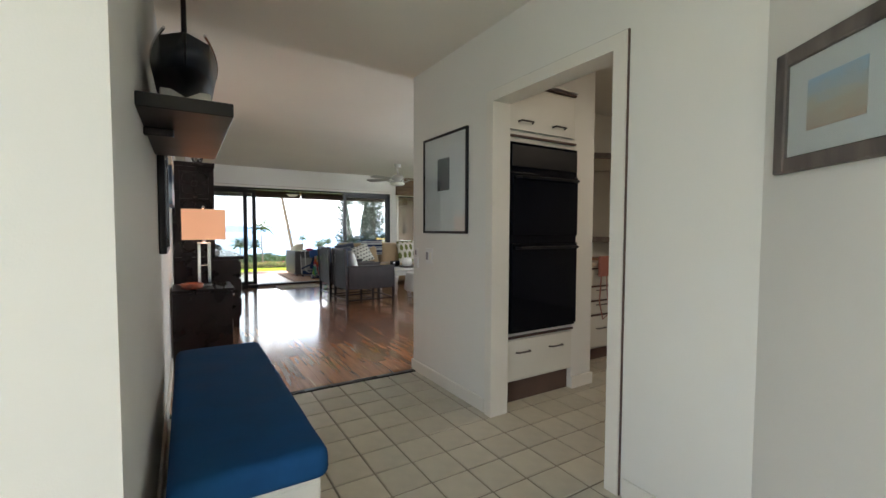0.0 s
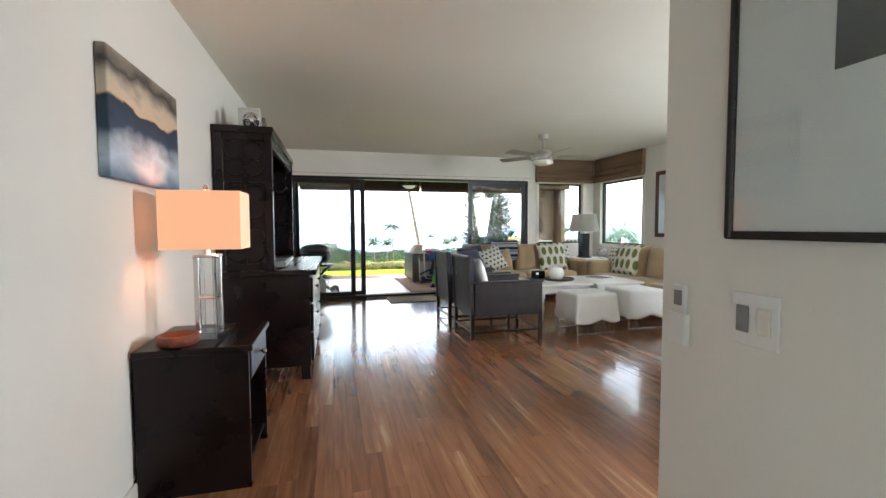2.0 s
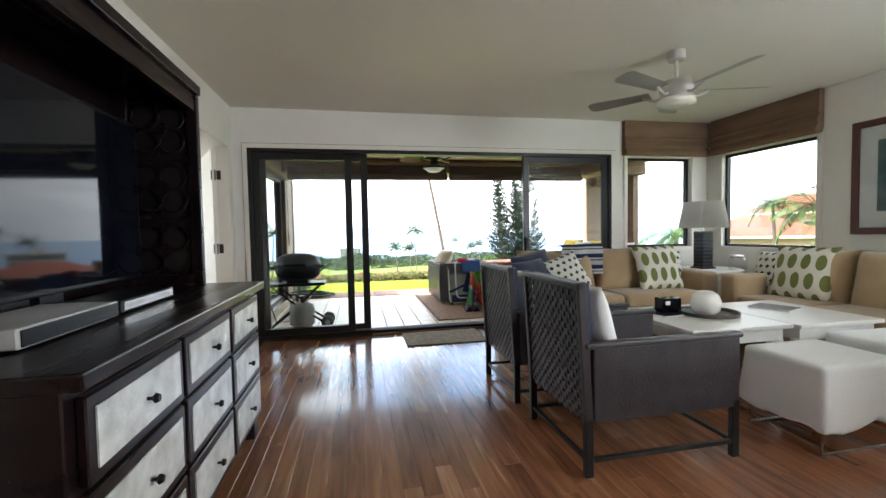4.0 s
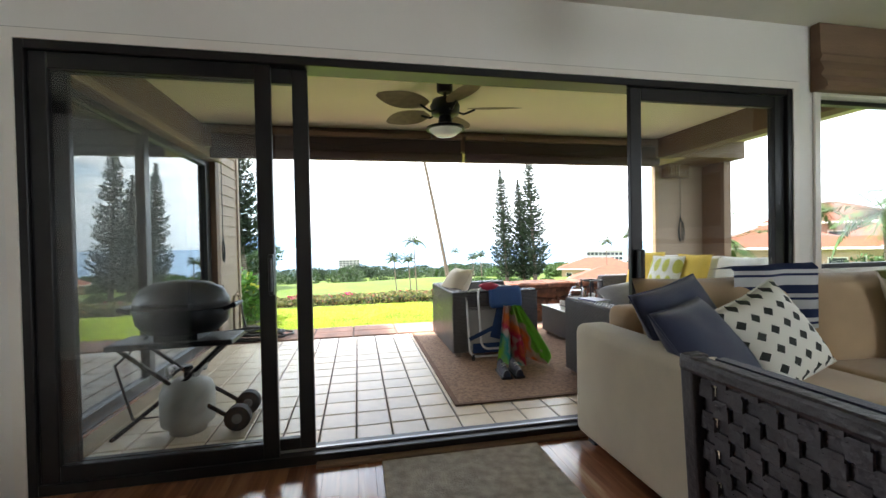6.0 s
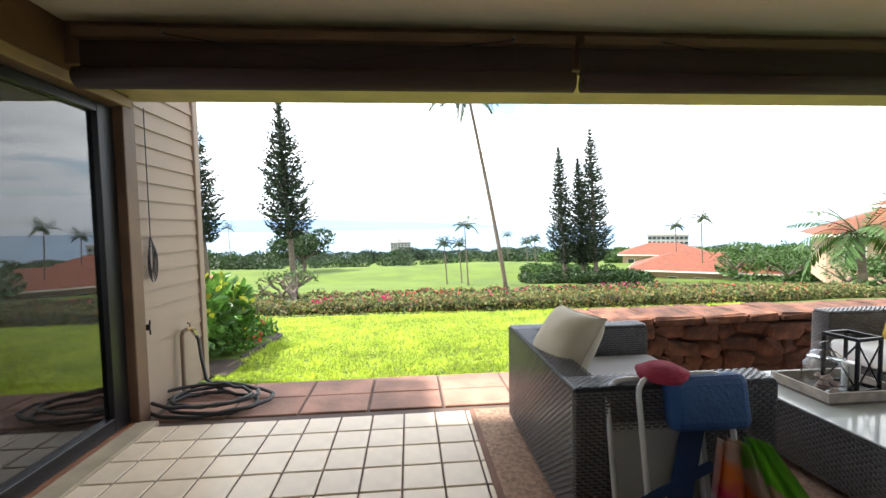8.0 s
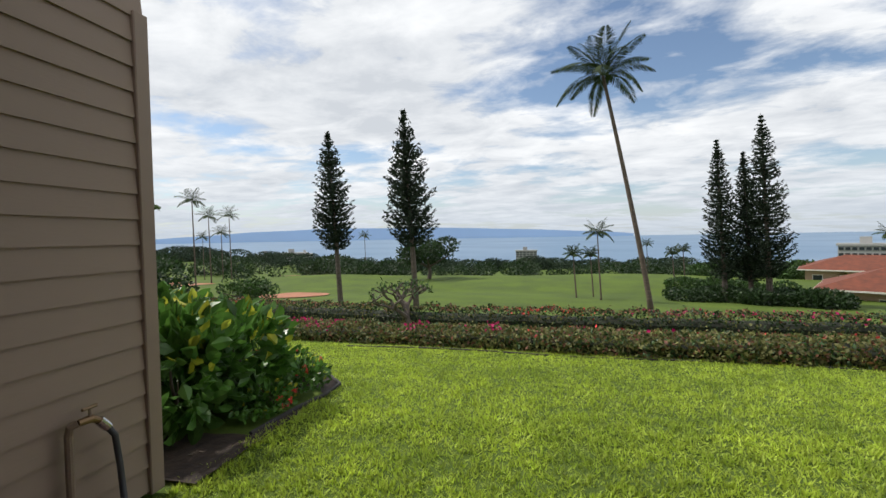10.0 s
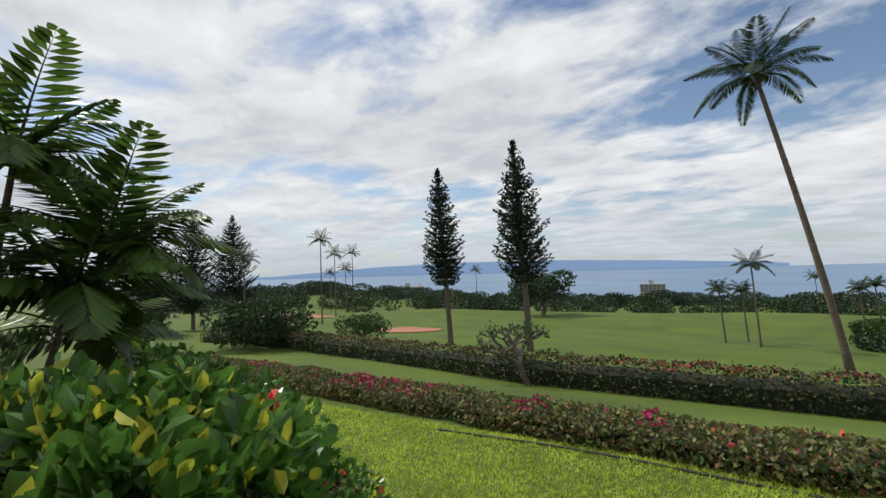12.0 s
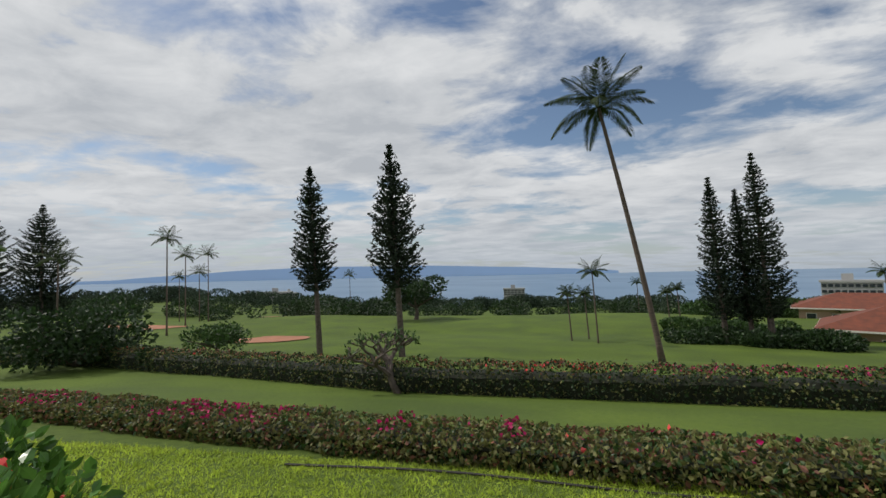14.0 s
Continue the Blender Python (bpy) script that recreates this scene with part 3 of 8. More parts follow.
GREYWOOD = mat("weathered_grey_wood", (0.16, 0.13, 0.115), 0.6, var=0.25, scale=14, stretch=(1, 1, 0.2), bump=0.2)
MAHOG = mat("mahogany_frame", (0.10, 0.025, 0.02), 0.35, var=0.15, scale=8)
TANFAB = mat("tan_sofa_fabric", (0.44, 0.31, 0.18), 0.95, var=0.07, scale=5, bump=0.25, bscale=240, sheen=0.3)
CREAMFAB = mat("cream_upholstery", (0.62, 0.55, 0.42), 0.95, var=0.05, scale=5, bump=0.25, bscale=240, sheen=0.3)
OLIVEFAB = mat("khaki_chair_fabric", (0.42, 0.38, 0.29), 0.95, var=0.05, bump=0.2, bscale=240, sheen=0.3)
WHITECLOTH = mat("white_cotton", (0.80, 0.80, 0.80), 0.9, var=0.03, scale=3, bump=0.15, bscale=60, sheen=0.2)
NAVYFAB = mat("navy_linen", (0.026, 0.034, 0.075), 0.9, var=0.1, bump=0.2, bscale=200, sheen=0.3)
GREYFAB = mat("grey_velvet", (0.26, 0.245, 0.25), 0.9, var=0.12, scale=6, bump=0.2, sheen=0.4)
YELLOWFAB = mat("yellow_cotton", (0.80, 0.56, 0.10), 0.9, var=0.06, bump=0.15, bscale=120)
WEAVE = mat("dark_woven_strap", (0.028, 0.020, 0.024), 0.45, var=0.3, scale=10, bump=0.3, bscale=90)
RATTAN = mat("dark_resin_wicker", (0.022, 0.020, 0.023), 0.5, var=0.3, scale=30, bump=0.9, bscale=110)
STRAND = mat("glossy_resin_strand", (0.15, 0.147, 0.158), 0.25, var=0.06, scale=24)
BLACKMETAL = mat("black_metal", (0.012, 0.012, 0.015), 0.4, 0.5)
WHITEPAINT = mat("white_table_paint", (0.80, 0.79, 0.76), 0.35, var=0.03)
SHADEWHITE = mat("white_lampshade", (0.80, 0.78, 0.74), 0.85, var=0.02, trans=0.3)
SHADELIT = emit_mat("lit_peach_lampshade", (0.90, 0.45, 0.26), 0.10)
CERAMIC = mat("white_ceramic", (0.82, 0.81, 0.78), 0.25, var=0.02)
JUTE = mat("jute_weave", (0.60, 0.50, 0.39), 0.95, var=0.18, scale=18, bump=0.7, bscale=90)
BLIND = mat("brown_woven_shade", (0.22, 0.135, 0.085), 0.9, var=0.15, scale=8, bump=0.3, bscale=120, stretch=(0.2, 0.2, 1))
FANWHITE = mat("grey_fan_blade", (0.48, 0.46, 0.42), 0.45, var=0.05)
RATTANLEAF = mat("tan_leaf_blade", (0.30, 0.23, 0.15), 0.7, var=0.12, scale=20, bump=0.4, bscale=160)
OPAL = mat("opal_glass", (0.80, 0.78, 0.68), 0.25, var=0.02)
CLEAR = glass_mat("clear_crystal", (0.93, 0.95, 0.96), 1.6)
STONE = mat("red_lava_stone", (0.20, 0.085, 0.052), 0.9, var=0.4, scale=9, bump=1.0, bscale=28, rand=0.3)
MORTAR = mat("brown_mortar", (0.12, 0.065, 0.048), 0.95, bump=0.6)
RUBBER = mat("black_rubber", (0.02, 0.02, 0.02), 0.7)
PEARL = mat("capiz_shell_panel", (0.70, 0.72, 0.70), 0.25, var=0.16, scale=14, bump=0.1)
TEAL = mat("teal_picture_print", (0.14, 0.27, 0.28), 0.8, var=0.35, scale=4)


def pattern_mat(name, base, ink, kind, scale):
    """A printed fabric: leaf ovals, diamonds or stripes, in the cushion's own plane."""
    m = mat(name, base, 0.9, var=0.03, bump=0.15, bscale=200)
    nt = m.node_tree
    N, L = nt.nodes, nt.links
    p = N["Principled BSDF"]
    src = p.inputs["Base Color"].links[0].from_socket
    tc = N.new("ShaderNodeTexCoord")
    sp = N.new("ShaderNodeSeparateXYZ")
    L.new(tc.outputs["Object"], sp.inputs[0])

    def op(k, a, b=0.0):
        n = N.new("ShaderNodeMath")
        n.operation = k
        for i, v in enumerate((a, b)):
            if isinstance(v, (int, float)):
                n.inputs[i].default_value = v
            else:
                L.new(v, n.inputs[i])
        return n.outputs[0]

    u, v = op("MULTIPLY", sp.outputs[0], scale), op("MULTIPLY", sp.outputs[1], scale)
    if kind == "stripe":
        f = op("FRACT", op("ADD", v, 10.0))
        mask = op("ADD", op("LESS_THAN", f, 0.36), op("MULTIPLY", op("GREATER_THAN", f, 0.52), op("LESS_THAN", f, 0.62)))
    else:
        ry = 0.62 if kind == "leaf" else 1.0
        v2 = op("MULTIPLY", v, ry)
        row = op("FLOOR", op("ADD", v2, 20.0))
        sh = op("MULTIPLY", op("MODULO", row, 2.0), 0.5)
        a = op("ABSOLUTE", op("SUBTRACT", op("FRACT", op("ADD", op("ADD", u, sh), 20.0)), 0.5))
        b_ = op("ABSOLUTE", op("SUBTRACT", op("FRACT", op("ADD", v2, 20.0)), 0.5))
        if kind == "leaf":
            mask = op("LESS_THAN", op("ADD", op("MULTIPLY", op("POWER", a, 2.0), 9.5), op("MULTIPLY", op("POWER", b_, 2.0), 6.0)), 1.0)
        else:
            mask = op("LESS_THAN", op("ADD", a, b_), 0.32)
    mx = N.new("ShaderNodeMix")
    mx.data_type = "RGBA"
    L.new(mask, mx.inputs[0])
    L.new(src, mx.inputs[6])
    mx.inputs[7].default_value = (*ink, 1)
    L.new(mx.outputs[2], p.inputs["Base Color"])
    return m


LEAFPRINT = pattern_mat("olive_leaf_print", (0.74, 0.71, 0.62), (0.17, 0.19, 0.05), "leaf", 9)
DOTPRINT = pattern_mat("black_diamond_print", (0.74, 0.73, 0.66), (0.03, 0.035, 0.03), "dot", 14)
LEMONPRINT = pattern_mat("lemon_leaf_print", (0.82, 0.81, 0.75), (0.58, 0.58, 0.12), "leaf", 8)
STRIPE = pattern_mat("navy_white_stripe", (0.72, 0.72, 0.72), (0.02, 0.035, 0.11), "stripe", 8)

# ---- floors made of pieces ----
floor = structure("floor_hall", B(0.165, 1.925, -2.30, 2.60, -0.0115, -0.006), GROUT, "beige ceramic tile floor of the entry hall")
floor2 = structure("floor_kitchen", B(1.925, 5.30, -2.30, 2.56, -0.0115, -0.006), GROUT, "beige ceramic tile floor of the kitchen")


def tile_mesh(px, py, gap, h, material, name="tile"):
    me = bpy.data.meshes.new(name)
    t = B(gap / 2, px - gap / 2, gap / 2, py - gap / 2, 0, h, min(0.004, h * 0.45), 1)
    t.to_mesh(me)
    t.free()
    me.materials.append(material)
    return me


tm = tile_mesh(0.203, 0.203, 0.009, 0.008, TILE)
rest = bmesh.new()
for i in range(-9, 17):
    for j in range(24):
        x, y = 1.05 + 0.203 * (i - 4), 2.60 - 0.203 * (j + 1)
        if x < 0.165 - 0.21 and y > 0.4 or x < -1.3:
            continue
        if x > -0.05 and x < 3.4 and y > -0.45 and (x < 1.9 or y < 1.9):
            o = new("tile", tm)
            o.parent = floor if x < 1.9 else floor2
            o.location = (x, y, -0.007)
        else:
            bx(rest, x + 0.005, x + 0.198, y + 0.005, y + 0.198, -0.007, 0.001)
part("tile_rest", rest, TILE, floor2)["kind"] = "stuff"
structure("trim_floor_strip", B(0.165, 1.925, 2.60, 2.65, -0.006, 0.007, 0.003, 1), ESPRESSO, "dark wooden floor strip between tile and planks")

random.seed(5)
wood = structure("floor_living", B(0.165, 5.86, 2.65, 8.80, -0.0115, -0.006), mat("plank_joint", (0.05, 0.02, 0.012), 0.7), "glossy reddish tigerwood strip floor")
rest = bmesh.new()
W = 0.083
meshes = {}
count = 0
for i in range(69):
    x = 0.167 + i * W
    y = 2.65 - random.uniform(0, 0.9)
    while y < 8.80:
        k = random.choice((0.62, 0.86, 1.1, 1.3))
        y0, y1 = max(y, 2.651), min(y + k, 8.799)
        y += k
        if y1 - y0 < 0.03:
            continue
        if x < 2.6 and y0 < 8.0 and count < 300:
            key = round(y1 - y0, 3)
            if key not in meshes:
                me = bpy.data.meshes.new("plank")
                t = B(0.0004, W - 0.0004, 0, key - 0.001, 0, 0.0065, 0.0008, 1)
                t.to_mesh(me)
                t.free()
                me.materials.append(PLANK)
                meshes[key] = me
            o = new("plank", meshes[key])
            o.parent = wood
            o.location = (x, y0, -0.006)
            count += 1
        else:
            bx(rest, x + 0.0004, x + W - 0.0004, y0, y1 - 0.001, -0.006, 0.0005)
part("plank_rest", rest, PLANK, wood)["kind"] = "stuff"
structure("floor_bedroom", B(-4.0, 0.165, 6.2, 12.7, -0.0115, -0.001), PLANK, "wooden bedroom floor")

lan = structure("floor_lanai", B(0.30, 6.0, 8.945, 11.875, -0.0395, -0.034), LANAI_GROUT, "terracotta beige tiled lanai floor")
tm = tile_mesh(0.2125, 0.2125, 0.010, 0.012, LANAI_TILE)
rest = bmesh.new()
for i in range(-8, 20):
    for j in range(-8, 7):
        x, y = 1.945 + 0.2125 * i, 10.53 + 0.2125 * j
        if x < 0.24 or y + 0.2 > 11.95 or y < 8.9:
            continue
        if x < 4.05:
            o = new("tile", tm)
            o.parent = lan
            o.location = (x, y, -0.035)
        else:
            bx(rest, x + 0.005, x + 0.2075, y + 0.005, y + 0.2075, -0.035, -0.023)
part("tile_rest", rest, LANAI_TILE, lan)["kind"] = "stuff"
pav = structure("pavement_border", B(0.2, 3.3, 11.88, 12.56, -0.10, -0.046), MORTAR, "red flagstone border at the lanai's edge")
x = 0.22
for k in range(12):
    w = 0.48 + 0.08 * random.random()
    for y0, y1 in ((11.90, 12.20), (12.21, 12.53)):
        o = part("flagstone", B(x + 0.01, min(3.3, x + w) - 0.01, y0, y1, -0.05, -0.028 + 0.006 * random.random(), 0.006, 1), FLAG, pav)
    x += w
    if x > 3.0:
        break


# ---- hall ----
def bench():
    t = thing("storage_bench", "white wooden bench with a long blue seat cushion", "bench", pose(0.45, 1.66, 0))
    b = B(-0.21, 0.21, -0.76, 0.76, 0.0, 0.355, 0.006)
    part("base", b, WHITEWOOD, t)
    for y0 in (-0.762, 0.752):
        b = bx(bx(bx(bx(bmesh.new(), -0.20, -0.15, y0, y0 + 0.01, 0.02, 0.34), 0.15, 0.20, y0, y0 + 0.01, 0.02, 0.34), -0.15, 0.15, y0, y0 + 0.01, 0.29, 0.34), -0.15, 0.15, y0, y0 + 0.01, 0.02, 0.07)
        part("end_panel_frame", b, WHITEWOOD, t)
    b = B(-0.225, 0.235, -0.79, 0.79, 0.357, 0.465, 0.035, 4)
    bmesh.ops.subdivide_edges(b, edges=[e for e in b.edges if e.calc_length() > 0.3], cuts=24, use_grid_fill=True)
    for v in b.verts:
        if v.co.z > 0.44:
            v.co.z += 0.006 * noise.noise(v.co * 5) - 0.010 * max(0, noise.noise(Vector((v.co.x * 4, v.co.y * 28, 3)))) * (1 if v.co.y > 0.45 else 0.15)
    part("cushion", b, BLUE, t, "blue canvas seat cushion with soft creases", True)


bench()


def wall_shelf(y0, y1, z, d, label):
    t = thing("wall_shelf", label, "shelf", pose(0.165, y0, z))
    part("board", B(0, d, 0, y1 - y0, 0, 0.045, 0.003, 1), BLACKWOOD, t)
    part("bracket", B(0, d * 0.35, 0.30, 0.33, -0.03, 0, 0.004, 1), BLACKWOOD, t)
    return t


wall_shelf(1.10, 2.10, 1.56, 0.27, "black lacquered floating wall shelf holding a model boat")
wall_shelf(2.05, 2.65, 1.99, 0.27, "black lacquered upper floating wall shelf")


def model_boat():
    t = thing("model_sailboat", "model sailboat with a dark hull and tall mast", "model", pose(0.30, 1.58, 1.605) @ Matrix.Diagonal((1.1, 1.15, 1.1, 1)))
    b = bmesh.new()
    rows = []
    for i in range(13):
        u = i / 12
        w = 0.105 * math.sin(math.pi * (0.12 + 0.80 * u)) ** 0.7 if 0 < i < 12 else (0.004 if i == 0 else 0.06)
        y = -0.33 + 0.66 * u
        keel = 0.05 + 0.10 * (abs(u - 0.5) * 2) ** 3
        rows.append([b.verts.new((s * w * f, y, h)) for s, f, h in ((-1, 1, 0.19 + 0.03 * (1 - u)), (-1, 0.85, 0.12), (-1, 0.4, keel + 0.02), (1, 0.0, keel), (1, 0.4, keel + 0.02), (1, 0.85, 0.12), (1, 1, 0.19 + 0.03 * (1 - u)))])
    for p, q in zip(rows, rows[1:]):
        for j in range(6):
            b.faces.new((p[j], q[j], q[j + 1], p[j + 1]))
        b.faces.new((p[6], q[6], q[0], p[0]))
    bmesh.ops.remove_doubles(b, verts=b.verts[:], dist=0.0005)
    part("hull", b, mat("navy_hull_paint", (0.012, 0.014, 0.022), 0.3), t, "dark navy hull", True)
    part("rail", tube(bmesh.new(), [(-0.103 * math.sin(math.pi * (0.12 + 0.8 * u)) ** 0.7, -0.33 + 0.66 * u, 0.195 + 0.03 * (1 - u)) for u in np.linspace(0.01, 1, 14)], 0.005, 5), CHROME, t)
    part("rail", tube(bmesh.new(), [(0.103 * math.sin(math.pi * (0.12 + 0.8 * u)) ** 0.7, -0.33 + 0.66 * u, 0.195 + 0.03 * (1 - u)) for u in np.linspace(0.01, 1, 14)], 0.005, 5), CHROME, t)
    b = bmesh.new()
    for y in (-0.16, 0.16):
        bx(b, -0.075, 0.075, y - 0.015, y + 0.015, 0.0, 0.09, 0.004, 1)
    bx(b, -0.02, 0.02, -0.2, 0.2, 0.0, 0.02)
    part("stand", b, WHITEWOOD, t, "pale wooden stand")
    part("mast", tube(bmesh.new(), [(0, -0.03, 0.17), (0, -0.02, 0.80)], [0.011, 0.006], 8), BLACKWOOD, t)
    b = bmesh.new()
    v = [b.verts.new(p) for p in ((0.004, -0.02, 0.26), (0.004, 0.24, 0.27), (0.004, -0.015, 0.76))]
    b.faces.new(v)
    bmesh.ops.solidify(b, geom=b.faces[:], thickness=0.004)
    part("sail", b, WHITECLOTH, t, "furled cream sail")


model_boat()


def framed(name, label, m, w, h, depth, bar, frame_mat, art_mat, art=(0.0, 0.0, 1.0, 1.0), glass=True, category="picture"):
    """A framed picture in its own plane: x along the wall, y out of it, z up; the origin is the lower corner at the wall."""
    t = thing(name, label, category, m)
    part("frame", frame_bars(bmesh.new(), 0, w, 0, depth, 0, h, bar), frame_mat, t)
    part("mount", B(bar, w - bar, 0.002, depth * 0.5, bar, h - bar), MATWHITE, t)
    x0, z0, x1, z1 = art
    part("print", B(bar + (w - 2 * bar) * x0, bar + (w - 2 * bar) * x1, depth * 0.5, depth * 0.5 + 0.002, bar + (h - 2 * bar) * z0, bar + (h - 2 * bar) * z1), art_mat, t)
    if glass:
        pane("glass", t, bar, w - bar, depth * 0.75, depth * 0.75 + 0.002, bar, h - bar)
    return t


def art_mat(name, top, mid, low, scale):
    m = mat(name, mid, 0.8, var=0.3, scale=scale)
    nt = m.node_tree
    N, L = nt.nodes, nt.links
    tc, sp, nz = N.new("ShaderNodeTexCoord"), N.new("ShaderNodeSeparateXYZ"), N.new("ShaderNodeTexNoise")
    nz.inputs["Scale"].default_value, nz.inputs["Detail"].default_value = scale, 8
    L.new(tc.outputs["Generated"], sp.inputs[0])
    mp = N.new("ShaderNodeMapping")
    mp.inputs["Scale"].default_value = (1, 1, 2.2)
    L.new(tc.outputs["Generated"], mp.inputs[0])
    L.new(mp.outputs[0], nz.inputs["Vector"])
    a = N.new("ShaderNodeMath")
    a.operation = "MULTIPLY_ADD"
    a.inputs[1].default_value = 0.55
    L.new(nz.outputs[0], a.inputs[0])
    b_ = N.new("ShaderNodeMath")
    b_.operation = "MULTIPLY"
    b_.inputs[1].default_value = 0.62
    L.new(sp.outputs[2], b_.inputs[0])
    L.new(b_.outputs[0], a.inputs[2])
    r = N.new("ShaderNodeValToRGB")
    e = r.color_ramp.elements
    e[0].position, e[0].color = 0.25, (*low, 1)
    e[1].position, e[1].color = 0.9, (*top, 1)
    x = e.new(0.55)
    x.color = (*mid, 1)
    L.new(a.outputs[0], r.inputs[0])
    L.new(r.outputs[0], N["Principled BSDF"].inputs["Base Color"])
    return m


def canvas_mat():
    """A lake at dusk: clouds over a dark tree line, mirrored in the water."""
    m = mat("lake_canvas_print", (0.4, 0.4, 0.4), 0.7, var=0.1)
    nt = m.node_tree
    N, L = nt.nodes, nt.links
    tc, sp, nz = N.new("ShaderNodeTexCoord"), N.new("ShaderNodeSeparateXYZ"), N.new("ShaderNodeTexNoise")
    nz.inputs["Scale"].default_value, nz.inputs["Detail"].default_value = 4.5, 8
    L.new(tc.outputs["Object"], sp.inputs[0])
    mp = N.new("ShaderNodeMapping")
    mp.inputs["Scale"].default_value = (1, 1, 1.8)
    L.new(tc.outputs["Object"], mp.inputs[0])
    L.new(mp.outputs[0], nz.inputs["Vector"])
    a = N.new("ShaderNodeMath")
    a.operation = "MULTIPLY_ADD"
    a.inputs[1].default_value = 0.22
    L.new(nz.outputs[0], a.inputs[0])
    L.new(sp.outputs[2], a.inputs[2])
    r = N.new("ShaderNodeValToRGB")
    e = r.color_ramp.elements
    e[0].position, e[0].color = 0.08, (0.07, 0.14, 0.24, 1)
    e[1].position, e[1].color = 0.74, (0.30, 0.29, 0.28, 1)
    for pos, col in ((0.22, (0.50, 0.60, 0.70, 1)), (0.32, (0.03, 0.06, 0.11, 1)), (0.415, (0.02, 0.035, 0.06, 1)), (0.43, (0.60, 0.46, 0.30, 1)), (0.47, (0.55, 0.48, 0.38, 1)), (0.55, (0.05, 0.045, 0.045, 1)), (0.64, (0.42, 0.36, 0.28, 1))):
        x = e.new(pos)
        x.color = col
    L.new(a.outputs[0], r.inputs[0])
    L.new(r.outputs[0], N["Principled BSDF"].inputs["Base Color"])
    return m


# pictures
framed("framed_picture", "tall black-framed sea picture under reflecting glass", pose(0.167, 2.82, 1.05, 0, 0, -90), 0.60, 0.62, 0.035, 0.022, BLACKWOOD, art_mat("grey_shell_print", (0.55, 0.60, 0.63), (0.33, 0.38, 0.42), (0.12, 0.15, 0.18), 5), (0.06, 0.06, 0.94, 0.94))
cv = thing("canvas_picture", "unframed canvas print of a lake at dusk", "picture", pose(0.167, 4.26, 1.385, 0, 0, -90))
part("canvas", B(0, 0.73, 0, 0.04, 0, 0.50, 0.004, 1), canvas_mat(), cv)
framed("framed_picture", "black-framed print of a small dark photograph on white mount", pose(1.923, 1.85, 1.16, 0, 0, 90), 0.605, 0.725, 0.022, 0.018, BLACKWOOD, art_mat("dark_crescent_print", (0.10, 0.12, 0.11), (0.07, 0.085, 0.08), (0.03, 0.035, 0.035), 3), (0.37, 0.43, 0.66, 0.77))
am = art_mat("beach_print", (0.45, 0.60, 0.75), (0.60, 0.55, 0.45), (0.55, 0.40, 0.30), 3)
framed("framed_picture", "grey wooden framed beach photograph on the angled wall", pose(1.925, 0.155, 1.36, 0, 0, -36) @ pose(-0.002, -0.50, 0, 0, 0, 90), 0.42, 0.36, 0.025, 0.045, GREYWOOD, am, (0.22, 0.24, 0.78, 0.76))


def thermostat():
    t = thing("wall_switch", "white wall switch plate with a remote beside it", "switch", pose(1.925, 2.33, 0.92))
    part("plate", B(-0.008, 0, 0, 0.11, 0, 0.12, 0.003, 1), MATWHITE, t)
    part("rocker", B(-0.013, -0.008, 0.015, 0.045, 0.03, 0.09, 0.002, 1), TRIM, t)
    part("rocker", B(-0.013, -0.008, 0.065, 0.095, 0.03, 0.09, 0.002, 1), GREYFAB, t)
    t = thing("remote_control", "white remote in a wall holder", "remote", pose(1.925, 2.56, 0.87))
    part("holder", B(-0.02, 0, 0, 0.055, 0, 0.09, 0.004, 1), MATWHITE, t)
    part("remote_body", B(-0.017, -0.003, 0.005, 0.05, 0.02, 0.165, 0.004, 1), CERAMIC, t)
    part("display", B(-0.019, -0.017, 0.015, 0.04, 0.11, 0.15), GREYFAB, t)


thermostat()


# ---- kitchen ----
def pull(parent, x, z, y, w=0.12):
    part("handle", tube(bmesh.new(), [(x - w / 2, y, z), (x - w / 2 + 0.01, y - 0.028, z + 0.004), (x + w / 2 - 0.01, y - 0.028, z + 0.004), (x + w / 2, y, z)], 0.006, 6), PEWTER, parent)


